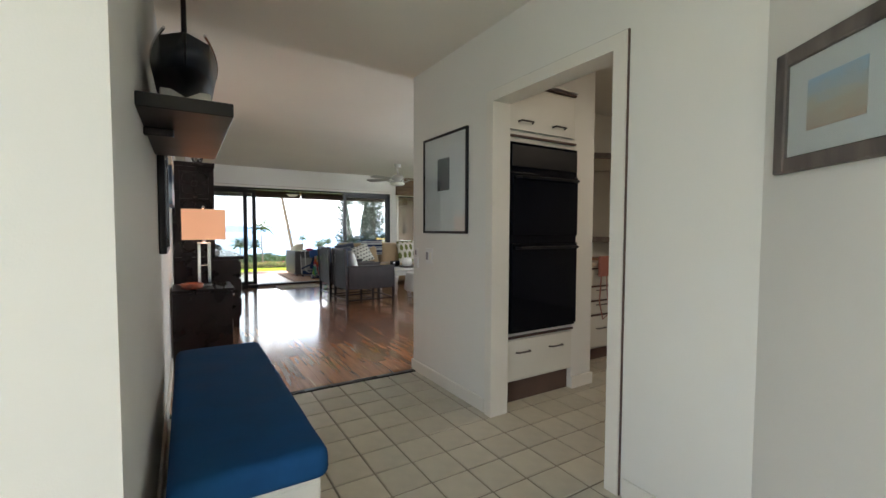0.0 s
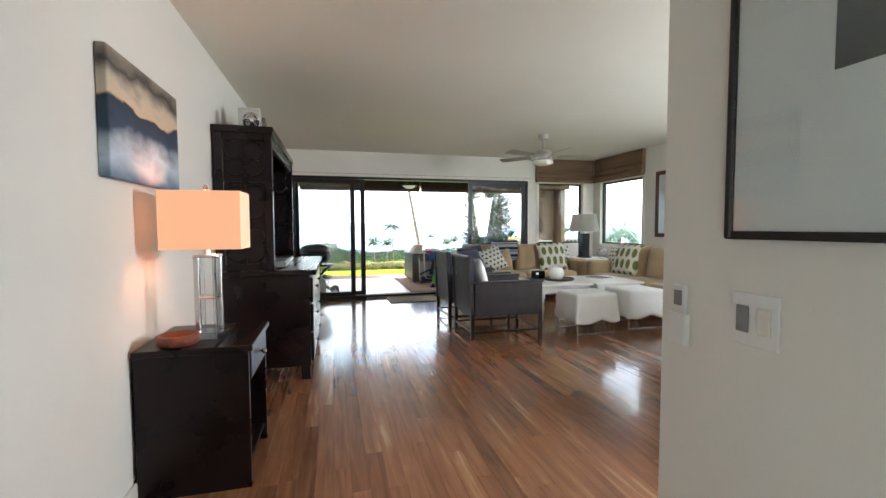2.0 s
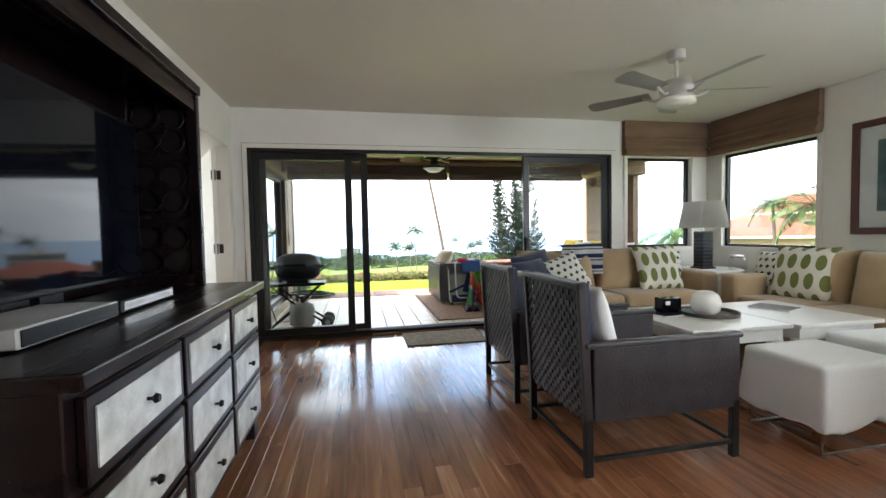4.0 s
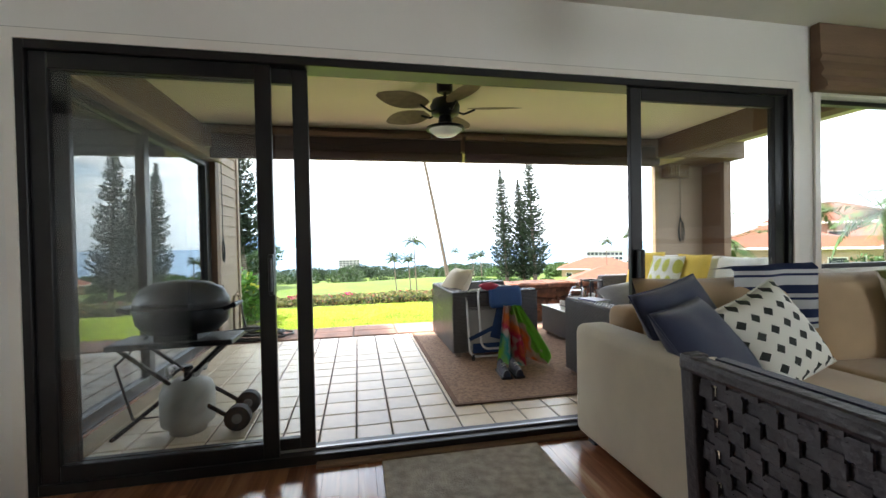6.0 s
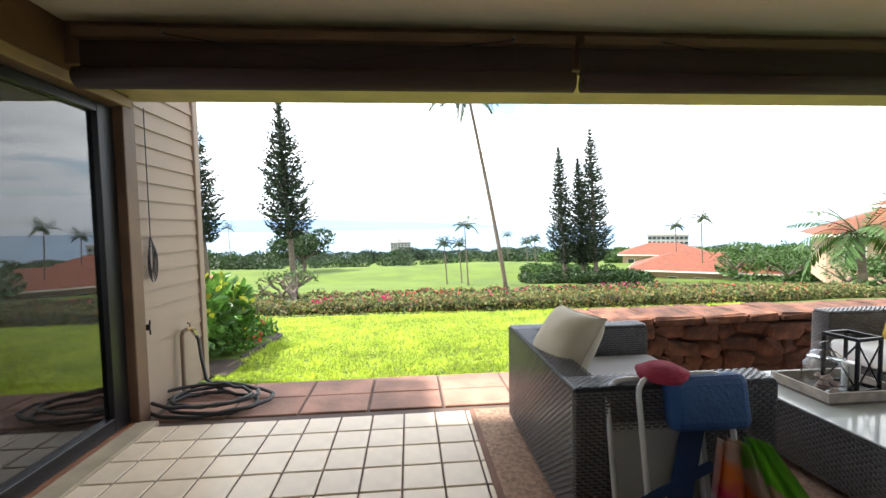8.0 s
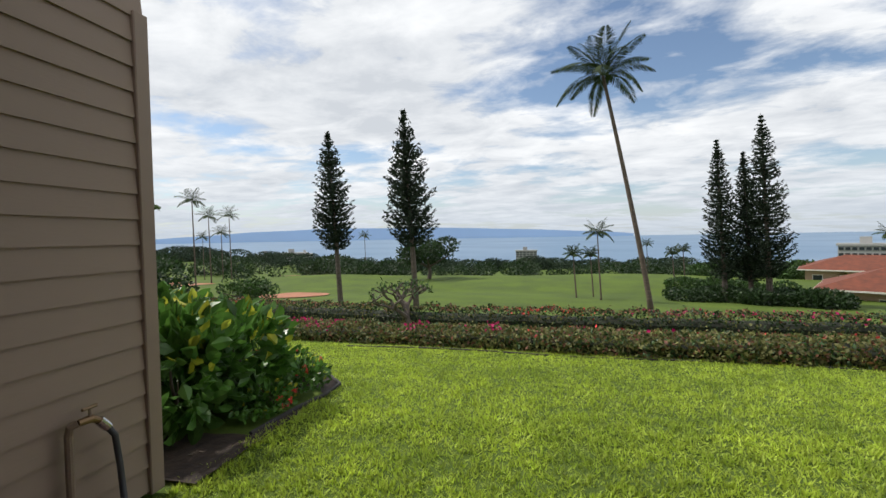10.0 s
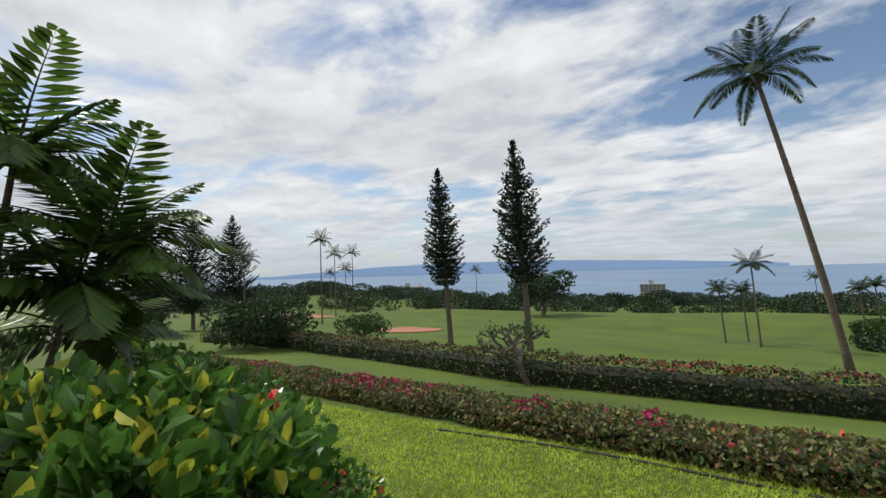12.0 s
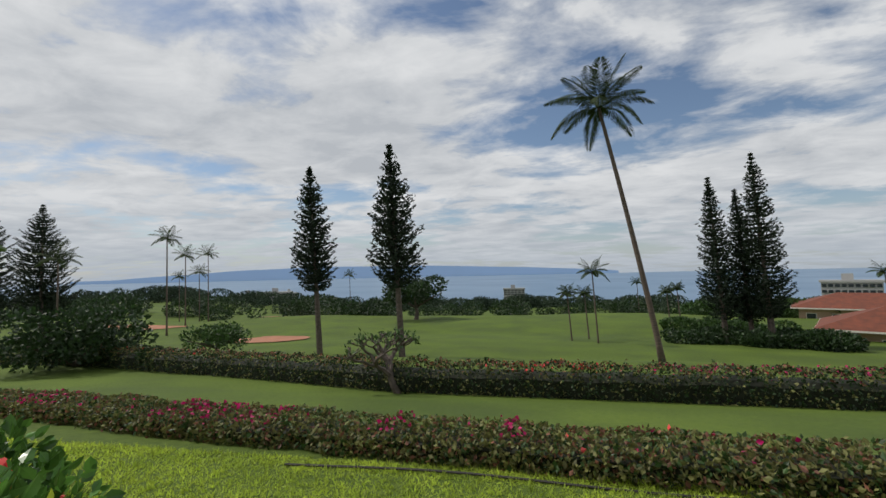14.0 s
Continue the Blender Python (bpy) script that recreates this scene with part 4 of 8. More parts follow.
def oven_tower():
    t = thing("oven_cabinet", "tall cream cabinet with a black double wall oven", "cabinet", pose(2.06, 1.64, 0))
    part("body", B(0, 0.67, 0.02, 0.90, 0.16, 2.16), CABINET, t)
    part("toe_kick", B(0, 0.67, 0.06, 0.90, 0, 0.16), mat("brown_toe_kick", (0.14, 0.085, 0.065), 0.6), t)
    d = part("drawer", B(0.01, 0.65, 0, 0.02, 0.18, 0.445, 0.003, 1), CABINET, t)
    for x in (0.17, 0.48):
        pull(d, x, 0.36, 0)
    d = part("door", B(0.01, 0.65, 0, 0.02, 1.845, 2.13, 0.003, 1), CABINET, t)
    for x in (0.17, 0.48):
        pull(d, x, 1.90, 0)
    for z in (0.458, 1.80, 2.145):
        part("wood_strip", B(0.0, 0.66, -0.004, 0.02, z, z + 0.012), TRIMLINE, t)
    o = part("oven", B(0.02, 0.65, -0.025, 0.02, 0.50, 1.76, 0.006), BLACKGLASS, t, "black glass double oven")
    for z0, z1 in ((0.52, 1.10), (1.15, 1.56)):
        dd = part("oven_door", B(0.03, 0.64, -0.045, -0.025, z0, z1, 0.005), BLACKGLASS, o)
        part("oven_handle", tube(bmesh.new(), [(0.06, -0.045, z1 - 0.03), (0.07, -0.085, z1 - 0.03), (0.60, -0.085, z1 - 0.03), (0.61, -0.045, z1 - 0.03)], 0.010, 8), BLACKMETAL, dd)
    part("control_panel", B(0.03, 0.64, -0.035, -0.025, 1.60, 1.74, 0.003, 1), BLACKMETAL, o)


oven_tower()
structure("wall_kitchen_pier", B(2.735, 2.95, 1.665, 2.555, 0, CZ), WALL, "cream painted kitchen pier")
structure("baseboard_pier", bx(B(2.735, 2.964, 1.651, 1.665, 0, 0.09), 2.95, 2.964, 1.665, 2.555, 0, 0.09), TRIM, "cream baseboard round the kitchen pier")
structure("wall_kitchen_soffit", B(2.05, 2.735, 1.63, 2.555, 2.17, CZ), WALL, "cream soffit over the oven cabinet")


def counter_unit(x0, x1, drawers):
    t = thing("kitchen_base_cabinet", "cream kitchen base cabinet with pewter pulls", "cabinet", pose(x0, 1.98, 0), "kitchen base cabinets")
    w = x1 - x0
    part("body", B(0, w, 0.02, 0.56, 0.12, 0.86), CABINET, t)
    part("toe_kick", B(0, w, 0.07, 0.56, 0, 0.12), mat("toe_kick_brown", (0.14, 0.085, 0.065), 0.6), t)
    zs = ((0.70, 0.85), (0.57, 0.69), (0.44, 0.56), (0.14, 0.43)) if drawers else ((0.70, 0.85), (0.14, 0.69))
    for z0, z1 in zs:
        d = part("drawer" if drawers else "door", B(0.008, w - 0.008, 0, 0.02, z0, z1 - 0.012, 0.003, 1), CABINET, t)
        pull(d, w / 2 if drawers else w - 0.12, (z0 + z1) / 2 + 0.02, 0)
        part("wood_strip", B(0, w, -0.003, 0.02, z1 - 0.010, z1), TRIMLINE, t)


counter_unit(2.97, 3.23, False)
counter_unit(3.24, 3.70, True)
counter_unit(3.71, 4.30, False)
counter_unit(4.31, 4.90, False)
wt = tagged(mesh_ob("worktop", B(2.955, 5.28, 1.95, 2.55, 0.862, 0.90, 0.006), mat("speckled_tile_worktop", (0.60, 0.50, 0.40), 0.35, var=0.15, scale=40)), "beige tiled kitchen worktop", "worktop")
cb = tagged(mesh_ob("cutting_board", B(3.62, 3.98, 2.02, 2.26, 0.902, 0.922, 0.005), mat("maple_board", (0.55, 0.30, 0.17), 0.5, var=0.15)), "wooden cutting board lying on the worktop", "board")
t = thing("kettle", "polished steel kettle with an arched handle", "kettle", pose(4.30, 2.20, 0.916))
part("body", lathe(bmesh.new(), [(0.09, 0), (0.11, 0.02), (0.105, 0.08), (0.06, 0.13), (0.02, 0.14)]), CHROME, t, smooth=True)
part("spout", tube(bmesh.new(), [(-0.08, 0, 0.07), (-0.14, 0, 0.12), (-0.16, 0, 0.15)], [0.025, 0.018, 0.013], 8), CHROME, t)
part("handle", tube(bmesh.new(), [(-0.07, 0, 0.12), (-0.05, 0, 0.21), (0.05, 0, 0.22), (0.08, 0, 0.13)], 0.009, 6), BLACKMETAL, t)
t = thing("gas_hob", "black gas hob on the worktop", "hob", pose(4.14, 2.00, 0.902))
part("plate", B(0, 0.6, 0, 0.44, 0, 0.012, 0.004, 1), BLACKGLASS, t)
for x in (0.15, 0.45):
    for y in (0.12, 0.32):
        part("grate", bx(B(x - 0.09, x + 0.09, y - 0.006, y + 0.006, 0.012, 0.018), x - 0.006, x + 0.006, y - 0.09, y + 0.09, 0.012, 0.018), BLACKMETAL, t)
t = thing("wall_mirror", "dark-framed mirror above the kitchen worktop", "mirror", pose(3.88, 2.52, 1.06, 0, 0, -22))
part("frame", frame_bars(bmesh.new(), 0, 0.58, -0.025, 0, 0, 0.94, 0.06), GREYWOOD, t)
mm = mat("mirror_silver", (0.9, 0.9, 0.9), 0.02, 1.0, var=0.0)
part("mirror_glass", B(0.05, 0.53, -0.012, -0.004, 0.05, 0.89), mm, t)
t = thing("kitchen_mat", "dark grey rubber-backed kitchen floor mat", "mat", pose(3.35, 1.35, 0.002))
part("mat_body", B(0, 0.75, 0, 0.45, 0, 0.010, 0.004, 1), mat("dark_grey_mat", (0.04, 0.04, 0.05), 0.9, bump=0.5), t)
t = thing("hanging_bag", "pink leather bag hanging on the drawer pulls", "bag", pose(3.43, 1.925, 0.66))
part("pouch", B(-0.06, 0.06, -0.02, 0.02, 0.12, 0.30, 0.015, 3), mat("pink_leather", (0.42, 0.16, 0.12), 0.5), t)
part("strap", tube(bmesh.new(), [(-0.03, 0, 0.13), (-0.05, 0, -0.1), (0.0, 0, -0.26), (0.08, 0, -0.22), (0.05, 0, 0.0), (0.04, 0, 0.13)], 0.006, 5), mat("pink_strap", (0.38, 0.16, 0.13), 0.5), t)
for x, y in ((3.35, 0.9), (3.55, 0.1)):
    t = thing("recessed_light", "round recessed kitchen ceiling light, lit", "light", pose(x, y, CZ), "recessed kitchen lights")
    part("ring", lathe(bmesh.new(), [(0.055, -0.004), (0.075, -0.008), (0.08, -0.001)], 20), TRIM, t)
    part("bulb", lathe(bmesh.new(), [(0.01, -0.006), (0.05, -0.004), (0.05, -0.001)], 20), emit_mat("warm_downlight", (1.0, 0.86, 0.66), 6), t)
kl = new("kitchen_downlight", bpy.data.lights.new("kitchen_downlight", "AREA"))
kl.data.size, kl.data.energy, kl.data.color = 0.4, 2.2, (1.0, 0.84, 0.66)
kl.matrix_world = look((3.5, 0.4, CZ - 0.03), (3.5, 0.45, 0))


# ---- planting ----
def leaf_mat(name, c, c2, rough=0.5, trans=0.25, scale=6.0, spec=0.4):
    m = mat(name, c, rough, var=0.1, scale=scale, color2=c2, spec=spec, trans=trans)
    nt = m.node_tree
    N, L = nt.nodes, nt.links
    src = N["Principled BSDF"].inputs["Base Color"].links[0].from_socket
    ge, hs, mr = N.new("ShaderNodeNewGeometry"), N.new("ShaderNodeHueSaturation"), N.new("ShaderNodeMapRange")
    mr.inputs[3].default_value, mr.inputs[4].default_value = 0.55, 1.5
    L.new(ge.outputs["Random Per Island"], mr.inputs[0])
    L.new(mr.outputs[0], hs.inputs["Value"])
    L.new(src, hs.inputs["Color"])
    for n in N:
        if n.type in ("BSDF_PRINCIPLED", "BSDF_TRANSLUCENT"):
            L.new(hs.outputs[0], n.inputs[0])
    return m


LEAF_DARK = leaf_mat("dark_green_leaves", (0.030, 0.062, 0.016), (0.016, 0.036, 0.010))
LEAF_MID = leaf_mat("green_leaves", (0.055, 0.11, 0.025), (0.03, 0.065, 0.015))
LEAF_BIG = leaf_mat("glossy_green_leaves", (0.11, 0.24, 0.04), (0.05, 0.12, 0.024), 0.3, 0.3)
LEAF_YELLOW = leaf_mat("yellow_green_leaves", (0.62, 0.58, 0.06), (0.25, 0.32, 0.04), 0.35, 0.35)
LEAF_PINE = leaf_mat("dark_pine_needles", (0.020, 0.036, 0.016), (0.011, 0.020, 0.010), 0.7, 0.05)
LEAF_PALM = leaf_mat("palm_leaves", (0.060, 0.088, 0.028), (0.030, 0.048, 0.016), 0.6, 0.22, 6.0, 0.2)
LEAF_ARECA = leaf_mat("areca_palm_leaves", (0.085, 0.150, 0.028), (0.035, 0.070, 0.014), 0.4, 0.4, 2.0)
# haze of distance mixed into the leaf colour, paler than LEAF_DARK
LEAF_FAR = leaf_mat("far_leaves_painted_haze", (0.060, 0.085, 0.052), (0.036, 0.055, 0.036), 0.8, 0.1, 0.05, 0.1)
LEAF_HEDGE = leaf_mat("brownish_hedge_leaves", (0.21, 0.215, 0.065), (0.12, 0.115, 0.042), 0.6, 0.3)
LEAF_RUST = leaf_mat("rusty_hedge_leaves", (0.28, 0.12, 0.07), (0.16, 0.07, 0.046), 0.6, 0.3)
MAGENTA = leaf_mat("magenta_flowers", (0.62, 0.02, 0.16), (0.40, 0.01, 0.10), 0.6, 0.3)
REDFL = leaf_mat("coral_red_flowers", (0.75, 0.08, 0.06), (0.6, 0.04, 0.05), 0.6, 0.3)
BARK = mat("grey_brown_bark", (0.13, 0.10, 0.08), 0.9, var=0.25, scale=6, bump=0.6, bscale=20)
PALMBARK = mat("palm_trunk_bark", (0.15, 0.11, 0.085), 0.9, var=0.25, scale=3, bump=0.6, bscale=14, stretch=(1, 1, 6))
BLADE = leaf_mat("grass_blades", (0.55, 0.66, 0.088), (0.32, 0.42, 0.06), 0.6, 0.5, 2.4)


def quads(name, P, A, Bv, material, parent=None, fold=0.0, six=False):
    """Leaves: points P, half-length vectors A and half-width vectors Bv; each leaf a pointed shape."""
    n = len(P)
    Nn = np.cross(A, Bv)
    Nn /= np.maximum(1e-9, np.linalg.norm(Nn, axis=1))[:, None]
    w = np.linalg.norm(Bv, axis=1)[:, None]
    if six:
        V = np.stack([P - A, P - A * 0.25 + Bv + Nn * w * fold, P + A * 0.45 + Bv * 0.75 + Nn * w * fold, P + A, P + A * 0.45 - Bv * 0.75 + Nn * w * fold, P - A * 0.25 - Bv + Nn * w * fold, P + A * 0.1], 1).reshape(-1, 3)
        k = np.arange(n)[:, None, None] * 7
        F = (np.array([[0, 1, 6], [1, 2, 6], [2, 3, 6], [3, 4, 6], [4, 5, 6], [5, 0, 6]])[None] + k).reshape(-1, 3)
    else:
        V = np.stack([P - A, P + Bv + Nn * w * fold, P + A, P - Bv + Nn * w * fold], 1).reshape(-1, 3)
        k = np.arange(n)[:, None] * 4
        F = np.array([[0, 1, 2, 3]]) + k
    me = bpy.data.meshes.new(name)
    me.from_pydata(V.tolist(), [], F.tolist())
    me.materials.append(material)
    ob = new(name, me)
    if parent is not None:
        ob.parent = parent
    return ob


def rand_dirs(rng, n, up=0.0):
    d = rng.normal(size=(n, 3))
    d[:, 2] += up
    return d / np.linalg.norm(d, axis=1)[:, None]


def leaves_at(name, rng, P, size, width, material, parent=None, up=0.3, six=False, fold=0.2, out=None, drop=0.0):
    n = len(P)
    A = rand_dirs(rng, n, up)
    if out is not None:
        A = A * 0.6 + out
    A[:, 2] -= drop
    A /= np.linalg.norm(A, axis=1)[:, None]
    S = rand_dirs(rng, n)
    Bv = np.cross(A, S)
    Bv /= np.maximum(1e-6, np.linalg.norm(Bv, axis=1))[:, None]
    s = size * rng.uniform(0.6, 1.25, n)[:, None]
    return quads(name, P, A * s / 2, Bv * s * width / 2, material, parent, fold, six)


def blob_points(rng, n, blobs, shell=0.55):
    """Points in the outer part of a set of ellipsoids (x, y, z, rx, ry, rz)."""
    w = np.array([b[3] * b[4] + b[3] * b[5] for b in blobs])
    pick = rng.choice(len(blobs), n, p=w / w.sum())
    Bs = np.array(blobs)[pick]
    d = rand_dirs(rng, n)
    r = shell + (1 - shell) * rng.uniform(0, 1, n) ** 0.6
    return Bs[:, :3] + d * Bs[:, 3:] * r[:, None], d


def crown_blobs(rng, r, h, n):
    out = []
    for i in range(n):
        a, q = rng.uniform(0, 2 * math.pi), math.sqrt(rng.uniform(0, 1)) * r * 0.72
        k = r * rng.uniform(0.28, 0.45)
        out.append((q * math.cos(a), q * math.sin(a), h * rng.uniform(0.30, 0.85) * (1 - 0.35 * (q / r) ** 2), k, k, k * 0.72))
    return out


def broad_tree(name, label, at, r, h, trunk, count, leaf, material=None, seed=1, core=True):
    rng = np.random.default_rng(seed)
    t = thing(name, label, "tree" if trunk else "bush", pose(*at))
    bm = bmesh.new()
    if trunk:
        tube(bm, [(0, 0, -0.3), (0.04 * r, 0, trunk * 0.5), (0, 0.03 * r, trunk), (0.05 * r, 0, trunk + h * 0.4)], [r * 0.075, r * 0.055, r * 0.05, r * 0.02], 8)
    for i in range(6):
        a = i * 1.05 + seed
        z0 = max(0.02, trunk * 0.85)
        tube(bm, [(0, 0, z0), (0.35 * r * math.cos(a), 0.35 * r * math.sin(a), z0 + h * 0.22), (0.7 * r * math.cos(a), 0.7 * r * math.sin(a), z0 + h * 0.42)], [r * 0.035, r * 0.025, r * 0.01], 6)
    part("trunk", bm, BARK, t)
    bl = [(x, y, z + trunk, a, b_, c) for x, y, z, a, b_, c in crown_blobs(rng, r, h, 16)]
    P, d = blob_points(rng, count, bl)
    leaves_at("crown", rng, P, leaf, 0.55, material or LEAF_DARK, t, out=d * 0.7)
    return t


def cook_pine(name, label, at, h, r, seed, lean=(0, 0), crown=0.15):
    rng = np.random.default_rng(seed)
    t = thing(name, label, "tree", pose(*at))
    lx, ly = lean
    part("trunk", tube(bmesh.new(), [(0, 0, -0.5), (lx * 0.3, ly * 0.3, h * 0.3), (lx * 0.7, ly * 0.7, h * 0.7), (lx, ly, h)], [h * 0.017, h * 0.013, h * 0.007, 0.02], 8), BARK, t)
    Ps, As, Bs = [], [], []
    z = h * crown
    while z < h * 0.995:
        u = z / h
        q = max(0.0, (u - crown) / (1 - crown))
        prof = min(1.0, 0.62 + q * 3) * (1 - q ** 2.1) * 0.88
        rr = r * max(0.05, prof)
        nb = 10 if u < 0.9 else 6
        off = rng.uniform(0, 6.28)
        for k in range(nb):
            if rng.uniform() < 0.16:
                continue
            a = off + 6.283 * k / nb + rng.uniform(-0.25, 0.25)
            L_ = rr * rng.uniform(0.62, 1.18)
            d = np.array([math.cos(a), math.sin(a), 0])
            m = max(3, int(L_ / 0.16))
            s = np.linspace(0.12, 1, m)
            droop = -0.22 * L_ * s + 0.46 * L_ * s ** 3
            c = np.array([lx * u, ly * u, z]) + d * (s * L_)[:, None]
            c[:, 2] += droop
            for rep in range(4):
                n = len(c)
                Ps.append(c + rng.normal(0, 0.05, (n, 3)))
                A = d * 0.55 + rng.normal(0, 0.4, (n, 3)) + np.array([0, 0, 0.18])
                A /= np.linalg.norm(A, axis=1)[:, None]
                W = np.cross(A, rng.normal(size=(n, 3)))
                W /= np.linalg.norm(W, axis=1)[:, None]
                As.append(A * 0.17)
                Bs.append(W * 0.055)
        z += h * rng.uniform(0.014, 0.022)
    quads("needles", np.concatenate(Ps), np.concatenate(As), np.concatenate(Bs), LEAF_PINE, t)
    return t


def frond(length, arch, n, leaf, hang, width, rng):
    """Leaflet arrays of one pinnate leaf that starts at the origin and reaches along +x, arching down."""
    s = np.linspace(0.0, 1, 12)
    cx, cz = length * s * (1 - 0.22 * arch * s), length * (0.42 * s - arch * s ** 2)
    spine = [(a, 0, c) for a, c in zip(cx, cz)]
    q = np.linspace(0.10, 0.99, n)
    px, pz = np.interp(q, s, cx), np.interp(q, s, cz)
    tx, tz = np.gradient(px), np.gradient(pz)
    T = np.stack([tx, 0 * tx, tz], 1)
    T /= np.linalg.norm(T, axis=1)[:, None]
    P, A, W = [], [], []
    for sg in (-1, 1):
        ln = leaf * np.sin(np.pi * np.clip(q * 0.86 + 0.12, 0, 1)) ** 0.6 * rng.uniform(0.85, 1.1, n)
        D = T * 0.55 + np.array([0, sg, 0]) * 0.85 + np.array([0, 0, -hang]) + rng.normal(0, 0.06, (n, 3))
        D /= np.linalg.norm(D, axis=1)[:, None]
        base = np.stack([px, 0 * px, pz], 1)
        P.append(base + D * ln[:, None] / 2)
        A.append(D * ln[:, None] / 2)
        wv = np.cross(D, np.array([0, -sg * 0.4, 1.0]))
        wv /= np.linalg.norm(wv, axis=1)[:, None]
        W.append(wv * width / 2)
    return spine, np.concatenate(P), np.concatenate(A), np.concatenate(W)


def rot_z(v, a):
    c, s = math.cos(a), math.sin(a)
    return np.stack([v[:, 0] * c - v[:, 1] * s, v[:, 0] * s + v[:, 1] * c, v[:, 2]], 1)


def palm(name, label, at, h, lean, flen, n, seed, trunk_r=0.14, leaf=0.62, width=0.045, per=34, material=None, twist=1.0, category="tree", arch0=0.10, arch1=1.05, rise=0.75, dip=0.12, six=False):
    rng = np.random.default_rng(seed)
    t = thing(name, label, category, pose(*at))
    lx, ly = lean
    pts = [(lx * u ** twist, ly * u ** twist, h * u - 0.3 * (1 - u)) for u in np.linspace(0, 1, 12)]
    part("trunk", tube(bmesh.new(), pts, [trunk_r * (1.55 if i == 0 else 1.18 - 0.5 * i / 11) for i in range(12)], 10), PALMBARK, t, smooth=True)
    bm = bmesh.new()
    P, A, W = [], [], []
    top = np.array(pts[-1])
    for k in range(n):
        a = k * 2.399 + rng.uniform(-0.2, 0.2)
        u = (k + 0.5) / n
        arch = arch0 + arch1 * u
        sp, p, aa, w = frond(flen * rng.uniform(0.85, 1.1), arch, per, leaf, 0.25 + 0.5 * u, width, rng)
        tilt = rise * (1 - u) - dip
        ct, st = math.cos(tilt), math.sin(tilt)

        def turn(v):
            v = np.stack([v[:, 0] * ct - v[:, 2] * st, v[:, 1], v[:, 0] * st + v[:, 2] * ct], 1)
            return rot_z(v, a)

        tube(bm, (turn(np.array(sp)) + top).tolist(), [0.022 * (1 - 0.085 * i) for i in range(12)], 4)
        P.append(turn(p) + top)
        A.append(turn(aa))
        W.append(turn(w))
    part("leaf_stem", bm, LEAF_PALM, t)
    quads("crown", np.concatenate(P), np.concatenate(A), np.concatenate(W), material or LEAF_PALM, t, fold=0.15, six=six)
    return t


def G(x, y):
    return (x, y, land(x, y))


# far golf course
PINE = "tall slender Cook pine"
cook_pine("cook_pine", PINE + " with a dark layered crown, leaning slightly", G(-13.7, 43.2), 14.6, 1.9, 3, (-0.9, 0), 0.34)
cook_pine("cook_pine", PINE + " with a layered crown beside a frangipani", G(-6.6, 41.2), 14.9, 2.15, 4, (-0.8, 0), 0.33)
for i, (az, hh, r, rr) in enumerate(((21.6, 16.1, 50, 2.0), (24.0, 14.9, 52, 2.0), (25.6, 17.9, 50, 2.2))):
    x, y = 2.1 + r * math.sin(radians(az)), 11 + r * math.cos(radians(az))
    cook_pine("cook_pine", PINE + " in a close row of three dark ones", G(x, y), hh, rr, 10 + i, (-0.9, 0))
for i, (az, r, hh, rr) in enumerate(((-63.0, 62, 14.5, 4.6), (-58.2, 70, 17.0, 4.2), (-54.0, 78, 18.2, 4.6))):
    x, y = 1.6 + r * math.sin(radians(az)), 12.7 + r * math.cos(radians(az))
    cook_pine("cook_pine", PINE + " with a dark crown broad at its base", G(x, y), hh, rr, 20 + i, (-0.3, 0))
palm("coconut_palm", "tall leaning coconut palm with a grey trunk", (8.05, 34.6, land(8.05, 34.6)), 12.7, (-2.3, 0.5), 3.0, 20, 5, 0.125, 0.74, 0.036, 95, twist=1.12, arch0=0.18, arch1=0.75, rise=1.05, dip=0.14)
FAR = "small coconut palm on the golf course"
for i, (az, el, r, hh) in enumerate(((9.3, -7.7, 40, 6.3), (6.1, -7.2, 42, 4.4), (8.2, -7, 46, 4.6), (-43.8, -6, 68, 13), (-42.0, -5, 84, 12), (-39.7, -4, 95, 13.2), (-40.6, -4, 100, 10), (-42.6, -4, 100, 9), (-53, -4, 62, 9.5), (-23.0, -4, 92, 8.5), (-0.5, -3, 130, 5), (14.2, -3, 95, 6.5), (17.5, -3, 60, 4.6), (18.6, -3, 62, 4.9), (36, -3, 66, 6.5), (39, -3, 60, 7.5))):
    x, y = 1.64 + r * math.sin(radians(az)), 13 + r * math.cos(radians(az))
    palm("coconut_palm", FAR, G(x, y), hh, (-0.3, 0.1), 2.5 if hh > 9 else 1.7 if hh > 6 else 1.2, 14, 40 + i, 0.10 if hh > 9 else 0.075, 0.7 if hh > 9 else 0.5, 0.09, 22, arch0=0.15, arch1=0.65, rise=1.0, dip=0.16)
broad_tree("round_tree", "dark round-crowned shade tree on the fairway", G(-16.6, 84), 5.8, 5.0, 2.4, 3600, 0.55, seed=7)
broad_tree("round_tree", "low round-crowned tree near a bunker", G(-18.5, 38.0), 2.4, 1.5, 0.9, 2600, 0.22, LEAF_MID, 8)
broad_tree("round_bush", "large dense dark green shrub mound", G(-21.5, 31.5), 3.5, 3.3, 0, 5000, 0.28, LEAF_DARK, 9)
broad_tree("round_bush", "dark shrub beside the hedge", G(-27, 26.5), 2.2, 1.9, 0, 2200, 0.24, LEAF_DARK, 10)
broad_tree("ball_bush", "small clipped ball-shaped bush on the lawn", G(-16.2, 30.9), 0.85, 1.35, 0, 2200, 0.13, LEAF_DARK, 11)


